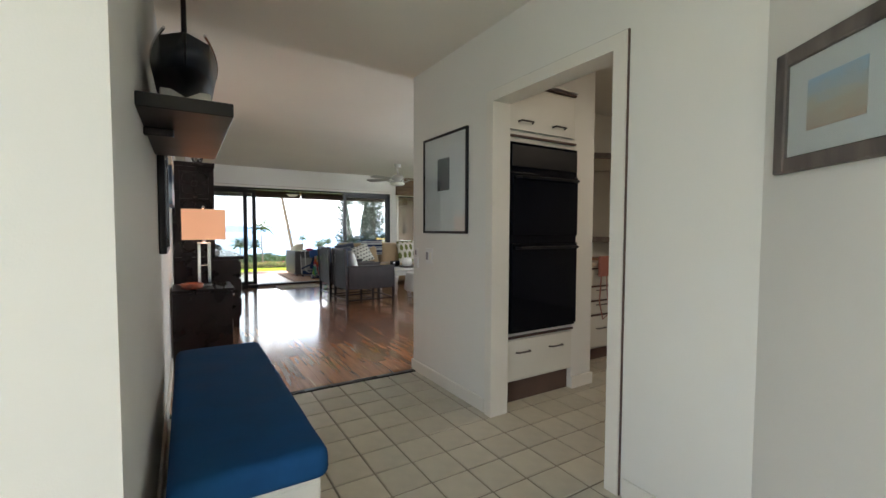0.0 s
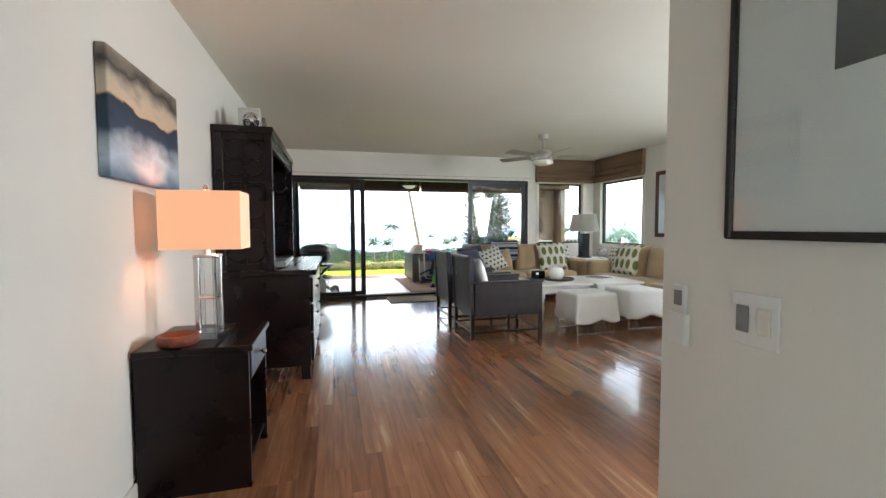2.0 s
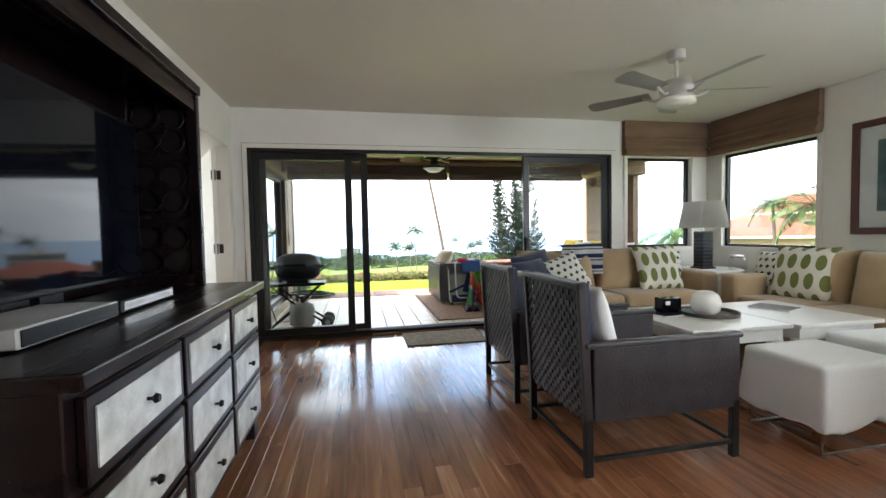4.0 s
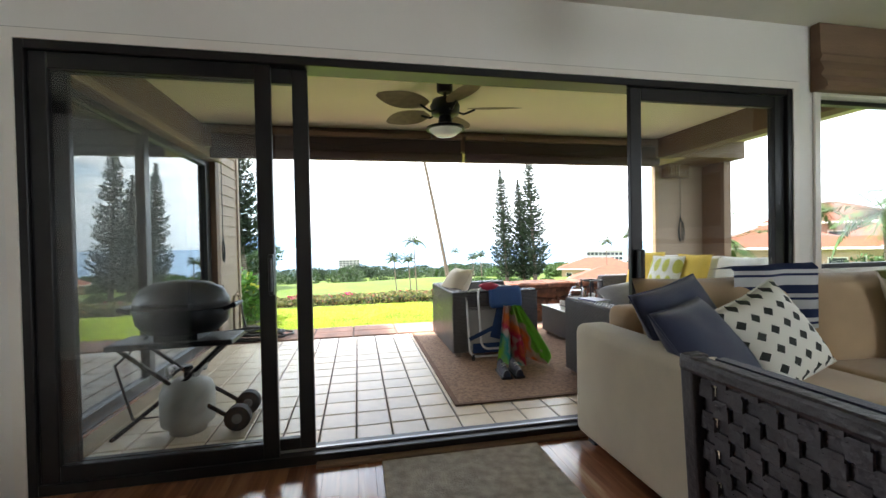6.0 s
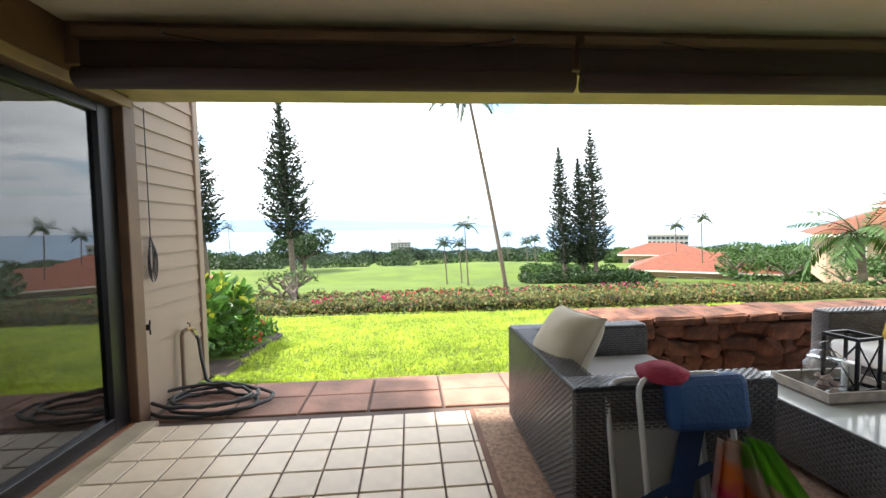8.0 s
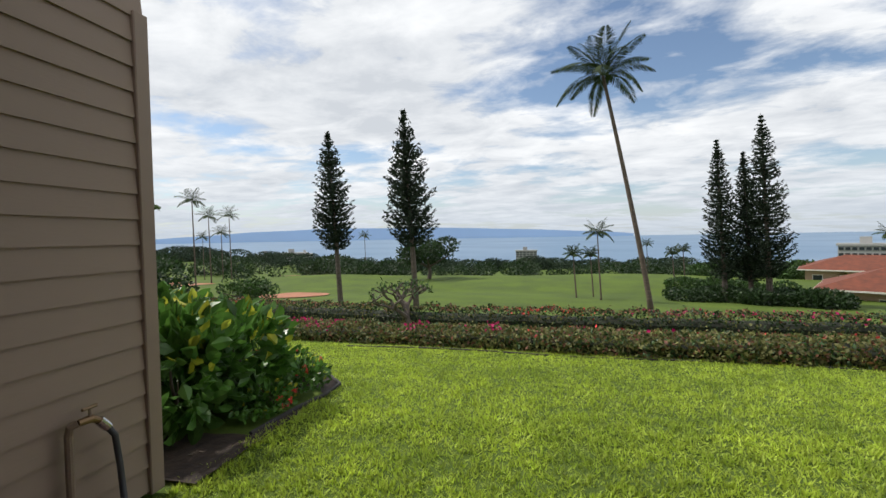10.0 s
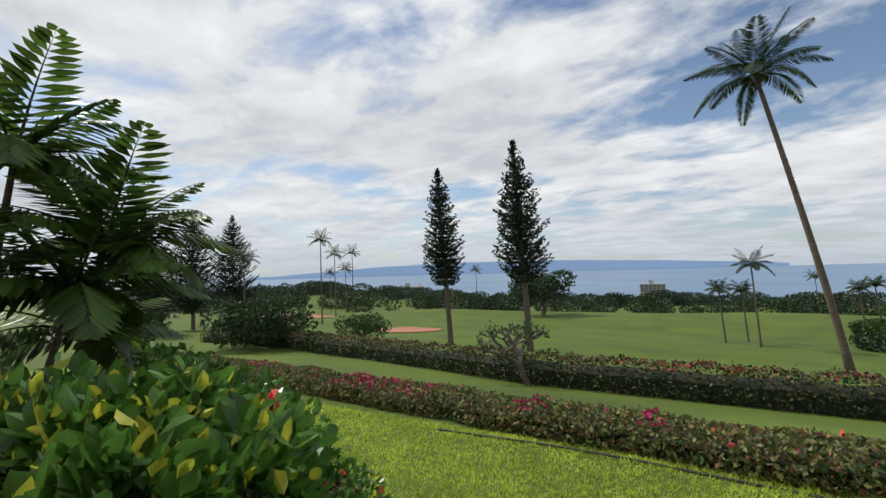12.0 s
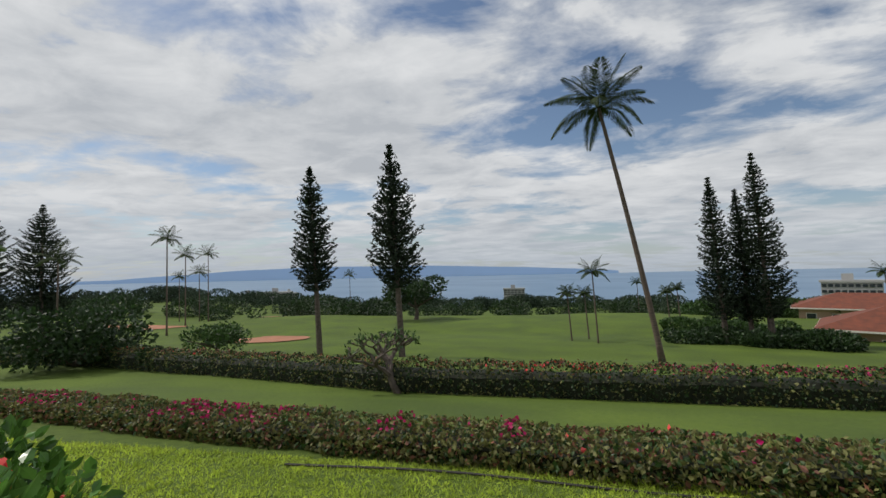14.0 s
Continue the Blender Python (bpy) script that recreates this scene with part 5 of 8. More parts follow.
def treeline(seed, label, az0, az1, r0, r1, n, h, size, material):
    rng = np.random.default_rng(seed)
    bl = []
    for i in range(n):
        az, r = radians(rng.uniform(az0, az1)), rng.uniform(r0, r1)
        x, y = 1.6 + r * math.sin(az), 13 + r * math.cos(az)
        k = h * rng.uniform(0.45, 1.1)
        w = k * rng.uniform(0.8, 1.5)
        bl.append((x, y, land(x, y) + k * 0.45, w, w, k * 0.6))
    P, d = blob_points(rng, n * 560, bl, 0.6)
    ob = leaves_at("far_trees", rng, P, size * 0.6, 0.6, material, out=d * 0.6)
    return tagged(ob, label, "trees", kind="stuff")


treeline(31, "distant belt of dark green trees beyond the fairway", -70, -25, 96, 150, 46, 4.4, 0.95, LEAF_DARK)
treeline(32, "distant belt of dark green trees beyond the fairway", -26, 22, 88, 135, 42, 3.6, 0.9, LEAF_DARK)
treeline(33, "distant green trees and shrubs beside the villas", 42, 60, 56, 110, 34, 3.4, 1.0, LEAF_MID)
treeline(36, "distant green trees and shrubs behind the villas", 17, 43, 84, 120, 40, 3.2, 1.0, LEAF_MID)
treeline(37, "low green shrubs in front of the villas", 18, 30, 56, 64, 16, 1.6, 0.6, LEAF_MID)
treeline(34, "far trees above the shore, haze painted into their leaves", -70, 40, 190, 300, 190, 6.5, 1.6, LEAF_FAR)
treeline(35, "low shrubs at the edge of the fairway", 17, 34, 45, 52, 26, 1.5, 0.5, LEAF_DARK)

SAND = mat("orange_bunker_sand", (0.40, 0.17, 0.09), 0.95, var=0.12, scale=0.8, bump=0.3)


def bunker(x, y, rx, ry, seed):
    b = bmesh.new()
    c = b.verts.new((x, y, land(x, y) + 0.08))
    ring = []
    for i in range(28):
        a = i * 2 * math.pi / 28
        k = 1 + 0.25 * noise.noise(Vector((math.cos(a) * 1.5, math.sin(a) * 1.5, seed)))
        px, py = x + rx * k * math.cos(a), y + ry * k * math.sin(a)
        ring.append(b.verts.new((px, py, land(px, py) + 0.10)))
    for i in range(28):
        b.faces.new((c, ring[i], ring[(i + 1) % 28]))
    tagged(mesh_ob("sand_bunker", b, SAND), "orange sand golf bunker in the fairway", "bunker")


bunker(-27.6, 58.0, 4.6, 4.6, 1)
bunker(-62, 74, 8, 3, 2)
bunker(-50, 100, 8, 3, 3)


# hedges
def hedge(name, label, line, w, h, count, leaf, mats, seed, flowers=()):
    rng = np.random.default_rng(seed)
    t = thing(name, label, "hedge")
    pts = np.array(line, float)
    seg = np.linalg.norm(np.diff(pts, axis=0), axis=1)
    cum = np.r_[0, np.cumsum(seg)]
    bm = bmesh.new()
    # near-black core under the leaves, its colour standing in for the hedge's inner shade
    rows = []
    for s in np.arange(0, cum[-1], 0.5):
        x, y = np.interp(s, cum, pts[:, 0]), np.interp(s, cum, pts[:, 1])
        z = land(x, y)
        k = 0.85 + 0.12 * noise.noise(Vector((s, seed, 0)))
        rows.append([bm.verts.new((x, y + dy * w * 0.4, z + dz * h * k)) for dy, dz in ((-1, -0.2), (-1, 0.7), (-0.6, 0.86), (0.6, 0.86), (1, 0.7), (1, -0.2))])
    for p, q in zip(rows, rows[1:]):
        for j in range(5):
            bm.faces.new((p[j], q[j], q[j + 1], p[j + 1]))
    part("hedge_shade_core", bm, mat(name + "_shade", (0.025, 0.03, 0.014), 0.9, var=0.3, scale=5, bump=1.0, bscale=12), t)

    def scatter(n, lo=0.0, hi=None, top=False):
        s = rng.uniform(lo, hi or cum[-1], n)
        x, y = np.interp(s, cum, pts[:, 0]), np.interp(s, cum, pts[:, 1])
        edge = rng.uniform(0, 1, n)
        face = rng.uniform(0, 1, n) < (0.0 if top else 0.45)
        lump = np.array([0.16 * h * noise.noise(Vector((a * 1.3, seed * 3.0, 0))) + 0.13 * h * noise.noise(Vector((a * 4.1, seed, 5))) for a in s])
        bulge = np.array([0.22 * w * noise.noise(Vector((a * 1.9, seed * 7.0, 2))) for a in s])
        dy = np.where(face, -w * 0.5 + bulge - 0.12 * w * np.sin(3.1 * edge) + rng.normal(0, 0.035, n), (edge - 0.5) * w + bulge * (edge < 0.5))
        dz = np.where(face, edge * h, h * (0.97 - 0.10 * (2 * np.abs(edge - 0.5)) ** 3) + lump + rng.normal(0, 0.05 * h, n))
        z = np.array([land(a, c) for a, c in zip(x, y)])
        return np.stack([x + rng.normal(0, 0.03, n), y + dy, z + np.maximum(0, dz)], 1)

    for k, (m, share) in enumerate(mats):
        ob = leaves_at("leaves", rng, scatter(int(count * share)), leaf, 0.6, m, t, up=0.5)
        ob["kind"] = "stuff"
    for m, lo, hi, n in flowers:
        ob = leaves_at("flowers", rng, scatter(n, lo, hi, True) + np.array([0, -0.02, 0.03]), leaf * 0.9, 0.8, m, t, up=0.5)
        ob["kind"] = "stuff"
    return t


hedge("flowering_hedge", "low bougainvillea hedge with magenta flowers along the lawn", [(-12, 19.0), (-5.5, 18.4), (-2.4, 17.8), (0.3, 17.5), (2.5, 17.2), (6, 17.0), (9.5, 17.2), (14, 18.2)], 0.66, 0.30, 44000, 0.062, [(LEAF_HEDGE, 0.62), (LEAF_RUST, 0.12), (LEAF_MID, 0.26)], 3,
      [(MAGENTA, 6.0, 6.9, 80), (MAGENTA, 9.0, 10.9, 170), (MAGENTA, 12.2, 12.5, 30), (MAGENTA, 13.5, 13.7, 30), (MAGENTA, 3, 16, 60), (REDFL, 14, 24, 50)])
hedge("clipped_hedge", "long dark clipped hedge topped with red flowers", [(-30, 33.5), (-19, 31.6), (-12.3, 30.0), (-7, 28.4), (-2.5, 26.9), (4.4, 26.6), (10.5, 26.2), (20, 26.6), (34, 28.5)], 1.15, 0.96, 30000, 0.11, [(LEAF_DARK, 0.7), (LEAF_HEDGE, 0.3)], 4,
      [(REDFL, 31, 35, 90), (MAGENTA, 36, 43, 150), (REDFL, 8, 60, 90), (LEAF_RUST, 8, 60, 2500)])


def frangipani(at):
    rng = np.random.default_rng(5)
    t = thing("frangipani_tree", "low bare-branched frangipani with sparse leaf tips", "tree", pose(*at))
    bm = bmesh.new()
    tips = []

    def grow(p, d, r, n, L_):
        q = p + d * L_
        tube(bm, [p, (p + q) / 2 + Vector(rng.normal(0, 0.03, 3)), q], [r, r * 0.88, r * 0.75], 6)
        if n == 0:
            tips.append(q)
            return
        for k in range(2 if n < 4 else 3):
            a = rng.uniform(0, 6.28)
            e = (d * 0.75 + Vector((math.cos(a), math.sin(a), 0.25)) * 0.75).normalized()
            grow(q, e, r * 0.72, n - 1, L_ * 0.78)

    grow(Vector((0, 0, -0.1)), Vector((-0.35, 0, 0.94)), 0.15, 5, 0.95)
    squat = Matrix.Diagonal((0.9, 0.9, 0.70, 1))
    bmesh.ops.transform(bm, matrix=squat, verts=bm.verts[:])
    tips = [squat @ q for q in tips]
    part("trunk", bm, mat("brown_frangipani_bark", (0.13, 0.10, 0.08), 0.85, var=0.2, bump=0.3), t)
    P = np.repeat(np.array([tuple(p) for p in tips]), 4, 0)
    P = P + rng.normal(0, 0.09, P.shape)
    leaves_at("crown", rng, P, 0.19, 0.35, LEAF_MID, t, up=0.6)


frangipani((-2.35, 26.2, land(-2.35, 26.2)))


# planting bed beside the house
def bed():
    b = bmesh.new()
    edge = [(0.18, 12.9), (0.20, 13.5), (0.26, 13.95), (0.31, 14.35), (0.27, 14.7), (0.05, 14.95), (-0.4, 15.1), (-1.5, 15.3), (-3.0, 15.5), (-5.0, 15.6)]
    inner = [b.verts.new((x, 12.9, -0.07)) for x, y in edge]
    outer = [b.verts.new((x, y, land(x, y) + 0.012)) for x, y in edge]
    for i in range(len(edge) - 1):
        b.faces.new((inner[i], outer[i], outer[i + 1], inner[i + 1])) if i else b.faces.new((inner[0], outer[1], inner[1]))
    ob = tagged(mesh_ob("planting_bed", b, SOIL), "dark soil bed with a curved edge beside the house", kind="structure")
    part("edging", tube(bmesh.new(), [(x, y, land(x, y) + 0.02) for x, y in edge[1:]], 0.016, 6), mat("dark_edging", (0.05, 0.045, 0.04), 0.8), ob)


bed()


def big_leaf_bush(name, label, at, blobs, count, size, seed, yellow=0.07, flowers=0):
    rng = np.random.default_rng(seed)
    t = thing(name, label, "bush", pose(*at))
    bm = bmesh.new()
    for i in range(14):
        bl = blobs[i % len(blobs)]
        tip = Vector(bl[:3]) + Vector(rng.normal(0, 0.1, 3))
        foot = Vector((bl[0] * 0.55, bl[1] * 0.55, -0.02))
        tube(bm, [foot, (foot + tip) / 2 + Vector(rng.normal(0, 0.05, 3)), tip], [0.014, 0.011, 0.005], 5)
    part("stem", bm, BARK, t)
    P, d = blob_points(rng, count, blobs, 0.5)
    P[:, 2] = np.maximum(P[:, 2], 0.04)
    y = (rng.uniform(0, 1, count) < yellow) & (d[:, 2] > 0.0)
    leaves_at("leaves", rng, P[~y], size, 0.62, LEAF_BIG, t, up=0.35, six=True, fold=0.28, out=d[~y] * 0.8)
    if y.any():
        leaves_at("young_leaves", rng, P[y], size * 0.8, 0.55, LEAF_YELLOW, t, up=0.9, six=True, fold=0.35, out=d[y] * 0.6)
    if flowers:
        Q, e = blob_points(rng, flowers, blobs, 0.98)
        Q[:, 2] = np.abs(Q[:, 2]) + 0.02
        leaves_at("flowers", rng, np.repeat(Q, 7, 0) + rng.normal(0, 0.012, (flowers * 7, 3)), 0.028, 0.7, REDFL, t)["kind"] = "stuff"
    return t


big_leaf_bush("croton_bush", "dense glossy green shrub with yellow young leaves", (-0.55, 13.7, -0.1), [(0.25, -0.25, 0.45, 0.40, 0.45, 0.48), (-0.3, 0.0, 0.5, 0.5, 0.5, 0.5), (0.3, 0.35, 0.42, 0.40, 0.42, 0.45), (-0.9, -0.2, 0.5, 0.5, 0.5, 0.5), (-0.6, 0.5, 0.45, 0.5, 0.45, 0.48), (-1.4, 0.2, 0.5, 0.5, 0.5, 0.48)], 3400, 0.15, 6, 0.22)
big_leaf_bush("flowering_shrub", "low shrub with small coral red flowers", (0.02, 14.25, -0.1), [(0.0, -0.35, 0.08, 0.24, 0.32, 0.17), (0.02, 0.15, 0.09, 0.26, 0.32, 0.18), (-0.3, 0.4, 0.10, 0.4, 0.28, 0.20), (-0.75, 0.5, 0.14, 0.45, 0.30, 0.26)], 2600, 0.055, 7, 0.12, 26)
big_leaf_bush("hibiscus_bush", "green hibiscus shrub with red and white blossoms", (-1.3, 14.75, -0.12), [(0.6, -0.2, 0.35, 0.45, 0.4, 0.38), (0.0, 0.0, 0.4, 0.5, 0.4, 0.42), (-0.7, 0.1, 0.42, 0.5, 0.4, 0.45), (-1.4, 0.2, 0.45, 0.5, 0.4, 0.45)], 2600, 0.09, 8, 0.03, 4)
rng = np.random.default_rng(77)
hib = thing("hibiscus_flower", "bright red hibiscus blossom above the shrub", "flower", pose(-0.47, 14.37, 0.63))
leaves_at("petal", rng, rng.normal(0, 0.018, (16, 3)), 0.085, 0.8, REDFL, hib, six=True, fold=0.3)
part("stalk", tube(bmesh.new(), [(0, 0, -0.02), (0.02, 0.0, -0.2), (0.05, 0.02, -0.45)], 0.005, 5), LEAF_MID, hib)
palm("areca_palm", "leafy palm with broad glossy fronds beside the house", (-4.7, 14.9, -0.2), 2.0, (0.7, 0.15), 1.45, 17, 61, 0.045, 0.46, 0.10, 17, LEAF_ARECA, 1.0, "palm", 0.15, 0.6, 0.9, 0.15, True)
palm("areca_palm", "leafy palm with broad glossy fronds beside the house", (-5.4, 14.3, -0.2), 3.0, (0.6, 0.2), 1.5, 17, 62, 0.045, 0.46, 0.10, 17, LEAF_ARECA, 1.0, "palm", 0.15, 0.6, 0.9, 0.15, True)
palm("areca_palm", "low leafy palm clump at the bed's end", (-5.0, 15.2, -0.2), 0.9, (0.2, 0.0), 1.35, 16, 63, 0.045, 0.42, 0.09, 17, LEAF_ARECA, 1.0, "palm", 0.15, 0.6, 0.9, 0.15, True)

palm("areca_palm", "leafy palm with a slanting dark stem", (-4.5, 14.5, -0.2), 1.5, (0.9, 0.1), 1.3, 16, 64, 0.04, 0.44, 0.095, 17, LEAF_ARECA, 1.0, "palm", 0.15, 0.6, 0.9, 0.15, True)

# garden hose lying along the hedge
b = tube(bmesh.new(), [(x, 16.72 + 0.05 * math.sin(x * 1.7) - 0.02 * x, land(x, 16.7) + 0.015) for x in np.linspace(-0.6, 6.5, 26)], 0.012, 6)
tagged(mesh_ob("irrigation_pipe", b, mat("black_pipe", (0.04, 0.035, 0.03), 0.6)), "thin dark irrigation pipe lying on the lawn", "pipe")


def lawn_blades():
    rng = np.random.default_rng(12)
    n = 400000
    x = rng.uniform(-9.0, 8.5, n)
    y = 12.58 + 4.4 * rng.uniform(0, 1, n) ** 1.5
    ex = np.interp(y, [12.58, 12.9, 13.5, 14.35, 14.7, 14.95, 15.3, 15.5, 15.65, 17], [0.2, 0.2, 0.22, 0.33, 0.29, 0.1, -1.5, -3, -9, -9])
    keep = (x > ex) & ~((x > 3.2) & (y < 12.6))
    x, y = x[keep], y[keep]
    n = len(x)
    z = np.interp(y, [12.4, 14, 16.8, 18.2], [-0.09, -0.11, -0.36, -0.62])
    clump = np.array([0.5 * noise.noise(Vector((p * 6, q * 6, 3))) + noise.noise(Vector((p * 19, q * 19, 9))) for p, q in zip(x, y)])
    h = rng.uniform(0.012, 0.032, n) * (0.95 + 1.8 * clump).clip(0.2, 2.2)
    a = rng.uniform(0, 6.283, n)
    lx, ly = rng.normal(0, 0.020, n), rng.normal(0, 0.020, n)
    w = rng.uniform(0.004, 0.009, n)
    V = np.stack([np.stack([x - w * np.cos(a), y - w * np.sin(a), z - 0.005], 1), np.stack([x + w * np.cos(a), y + w * np.sin(a), z - 0.005], 1), np.stack([x + lx, y + ly, z + h], 1)], 1).reshape(-1, 3)
    me = bpy.data.meshes.new("grass")
    me.from_pydata(V.tolist(), [], np.arange(3 * n).reshape(-1, 3).tolist())
    me.materials.append(BLADE)
    tagged(new("grass", me), "short bright green lawn grass", "grass", kind="stuff")


lawn_blades()


# ---- living room ----
def nightstand():
    t = thing("side_table", "espresso wooden side table with a drawer over an open shelf", "table", pose(0.18, 3.70, 0) @ Matrix.Diagonal((1, 1.06, 0.94, 1)))
    part("top", B(-0.005, 0.475, -0.01, 0.47, 0.675, 0.705, 0.005), ESPRESSO, t)
    part("side_panel", B(0.0, 0.455, 0.0, 0.025, 0, 0.674), ESPRESSO, t)
    part("side_panel", B(0.0, 0.455, 0.435, 0.46, 0, 0.674), ESPRESSO, t)
    part("back_panel", B(0.0, 0.02, 0.026, 0.434, 0.02, 0.674), ESPRESSO, t)
    part("shelf", B(0.02, 0.44, 0.026, 0.434, 0.08, 0.10), ESPRESSO, t)
    part("shelf", B(0.02, 0.44, 0.026, 0.434, 0.50, 0.515), ESPRESSO, t)
    d = part("drawer", B(0.44, 0.462, 0.03, 0.43, 0.525, 0.665, 0.004, 1), ESPRESSO, t)
    part("knob", lathe(bmesh.new(), [(0.006, 0), (0.006, 0.012), (0.016, 0.02), (0.012, 0.032)], 12), CHROME, d).matrix_basis = pose(0.462, 0.23, 0.60, 0, 90, 0)


nightstand()
for i, (c, y) in enumerate((((0.45, 0.05, 0.04), 3.79), ((0.7, 0.68, 0.62), 3.815), ((0.35, 0.06, 0.05), 3.84))):
    t = thing("book", "upright paperback on the side table's shelf", "book", pose(0.40, y, 0.0955), "books in the side table")
    part("cover", B(0, 0.19, 0, 0.022, 0, 0.27, 0.002, 1), mat("book_cover", c, 0.6), t)
    part("pages", B(0.004, 0.186, 0.003, 0.019, 0.27, 0.272), MATWHITE, t)


def crystal_lamp():
    t = thing("table_lamp", "lit table lamp with crystal columns and a peach box shade", "lamp", pose(0.43, 3.90, 0.664))
    part("base", B(-0.075, 0.075, -0.065, 0.065, 0, 0.03, 0.006), CLEAR, t)
    for x in (-0.04, 0.04):
        for y in (-0.035, 0.035):
            part("column", B(x - 0.012, x + 0.012, y - 0.012, y + 0.012, 0.03, 0.387, 0.003, 1), CHROME if (x > 0) == (y > 0) else CLEAR, t)
    part("bridge", B(-0.055, 0.055, -0.05, 0.05, 0.387, 0.402, 0.003, 1), CHROME, t)
    part("bridge", B(-0.05, 0.05, -0.045, 0.045, 0.19, 0.20, 0.003, 1), CHROME, t)
    part("neck", tube(bmesh.new(), [(0, 0, 0.402), (0, 0, 0.462)], 0.014, 10), CHROME, t)
    b = bmesh.new()
    for x0, x1, y0, y1 in ((-0.17, -0.166, -0.11, 0.11), (0.166, 0.17, -0.11, 0.11), (-0.166, 0.166, -0.11, -0.106), (-0.166, 0.166, 0.106, 0.11)):
        bx(b, x0, x1, y0, y1, 0.427, 0.697)
    part("shade", b, SHADELIT, t, "glowing peach fabric box shade")
    part("finial", lathe(bmesh.new(), [(0.004, 0.642), (0.004, 0.702), (0.014, 0.714), (0.005, 0.732)], 10), CHROME, t)
    part("spider", B(-0.166, 0.166, -0.004, 0.004, 0.67, 0.676), CHROME, t)
    lt = new("lamp_bulb", bpy.data.lights.new("lamp_bulb", "POINT"))
    lt.data.energy, lt.data.color, lt.data.shadow_soft_size = 0.55, (1.0, 0.66, 0.40), 0.05
    lt.location = (0.43, 3.90, 1.22)


crystal_lamp()
t = thing("wooden_bowl", "carved reddish wooden dish on the side table", "bowl", pose(0.33, 3.78, 0.664))
b = lathe(bmesh.new(), [(0.07, 0), (0.085, 0.01), (0.088, 0.045), (0.07, 0.05), (0.06, 0.02)], 20)
part("dish", b, mat("red_carved_wood", (0.25, 0.06, 0.03), 0.4, var=0.3, scale=20, bump=0.4), t, smooth=True)


def hutch():
    t = thing("media_cabinet", "dark espresso media cabinet with pearl drawers and fretwork sides", "cabinet", pose(0.17, 5.05, 0))
    L_ = 1.60
    part("body", B(0.0, 0.66, 0.01, L_ - 0.01, 0.11, 0.825, 0.004, 1), ESPRESSO, t)
    part("top", B(0.0, 0.71, -0.01, L_ + 0.01, 0.826, 0.866, 0.006), ESPRESSO, t)
    for x in (0.02, 0.585):
        for y in (0.02, L_ - 0.10):
            part("foot", bx(bmesh.new(), x, x + 0.07, y, y + 0.08, 0, 0.11, 0.006), ESPRESSO, t)
    for k in range(3):
        y0 = 0.045 + k * (L_ - 0.07) / 3
        y1 = y0 + (L_ - 0.07) / 3 - 0.025
        for z0, z1 in ((0.14, 0.36), (0.375, 0.59), (0.605, 0.80)):
            d = part("drawer", B(0.66, 0.682, y0, y1, z0, z1, 0.004, 1), ESPRESSO, t)
            part("pearl_panel", B(0.679, 0.686, y0 + 0.03, y1 - 0.03, z0 + 0.03, z1 - 0.03), PEARL, d, "pale capiz shell inlay")
            part("knob", lathe(bmesh.new(), [(0.005, 0), (0.005, 0.012), (0.014, 0.02), (0.010, 0.03)], 10), BLACKMETAL, d).matrix_basis = pose(0.686, (y0 + y1) / 2, (z0 + z1) / 2, 0, 90, 0)
    part("hutch_top", B(0.0, 0.42, -0.005, L_ + 0.005, 1.89, 1.94, 0.005), ESPRESSO, t)
    part("hutch_back", B(0.0, 0.02, 0.02, L_ - 0.02, 0.867, 1.889), ESPRESSO, t)
    part("light_rail", B(0.36, 0.40, 0.04, L_ - 0.04, 1.80, 1.889), ESPRESSO, t)
    for y in (0.0, L_ - 0.04):
        s = part("side_frame", frame_bars_x(bmesh.new(), 0.02, 0.41, y, y + 0.04, 0.867, 1.889, 0.055), ESPRESSO, t)
        part("side_backing", B(0.07, 0.36, y + 0.022, y + 0.036, 0.92, 1.84), BLACKWOOD, t)
        for z in (1.205, 1.53):
            part("side_rail", B(0.075, 0.355, y + 0.001, y + 0.039, z, z + 0.03), ESPRESSO, t)
        for zc in (1.06, 1.385, 1.70):
            b = bmesh.new()
            yy = y + 0.012
            for a in range(4):
                ang = a * math.pi / 2 + math.pi / 4
                cx, cz = 0.215 + 0.085 * math.cos(ang), zc + 0.085 * math.sin(ang)
                tube(b, [(cx + 0.066 * math.cos(q), yy, cz + 0.066 * math.sin(q)) for q in np.linspace(0, 2 * math.pi, 15)[:-1]], 0.007, 4, True)
            tube(b, [(0.08, yy, zc), (0.35, yy, zc)], 0.007, 4)
            tube(b, [(0.215, yy, zc - 0.135), (0.215, yy, zc + 0.135)], 0.007, 4)
            tube(b, [(0.215 + 0.04 * math.cos(q), yy, zc + 0.04 * math.sin(q)) for q in np.linspace(0, 2 * math.pi, 13)[:-1]], 0.007, 4, True)
            part("fretwork", b, ESPRESSO, t, "carved quatrefoil fretwork panel")
    return t


def frame_bars_x(b, x0, x1, y0, y1, z0, z1, w):
    return frame_bars(b, x0, x1, y0, y1, z0, z1, w)


hutch()
t = thing("television", "flat black television inside the media cabinet", "television", pose(0.30, 5.22, 0.868))
part("screen_body", B(0, 0.035, 0, 1.28, 0.06, 0.82, 0.006), BLACKMETAL, t)
part("screen", B(0.035, 0.038, 0.02, 1.26, 0.08, 0.80), BLACKGLASS, t)
part("stand", B(-0.06, 0.10, 0.42, 0.86, 0.0, 0.012, 0.004, 1), BLACKMETAL, t)
part("stand_neck", B(0.0, 0.03, 0.58, 0.70, 0.012, 0.07), BLACKMETAL, t)
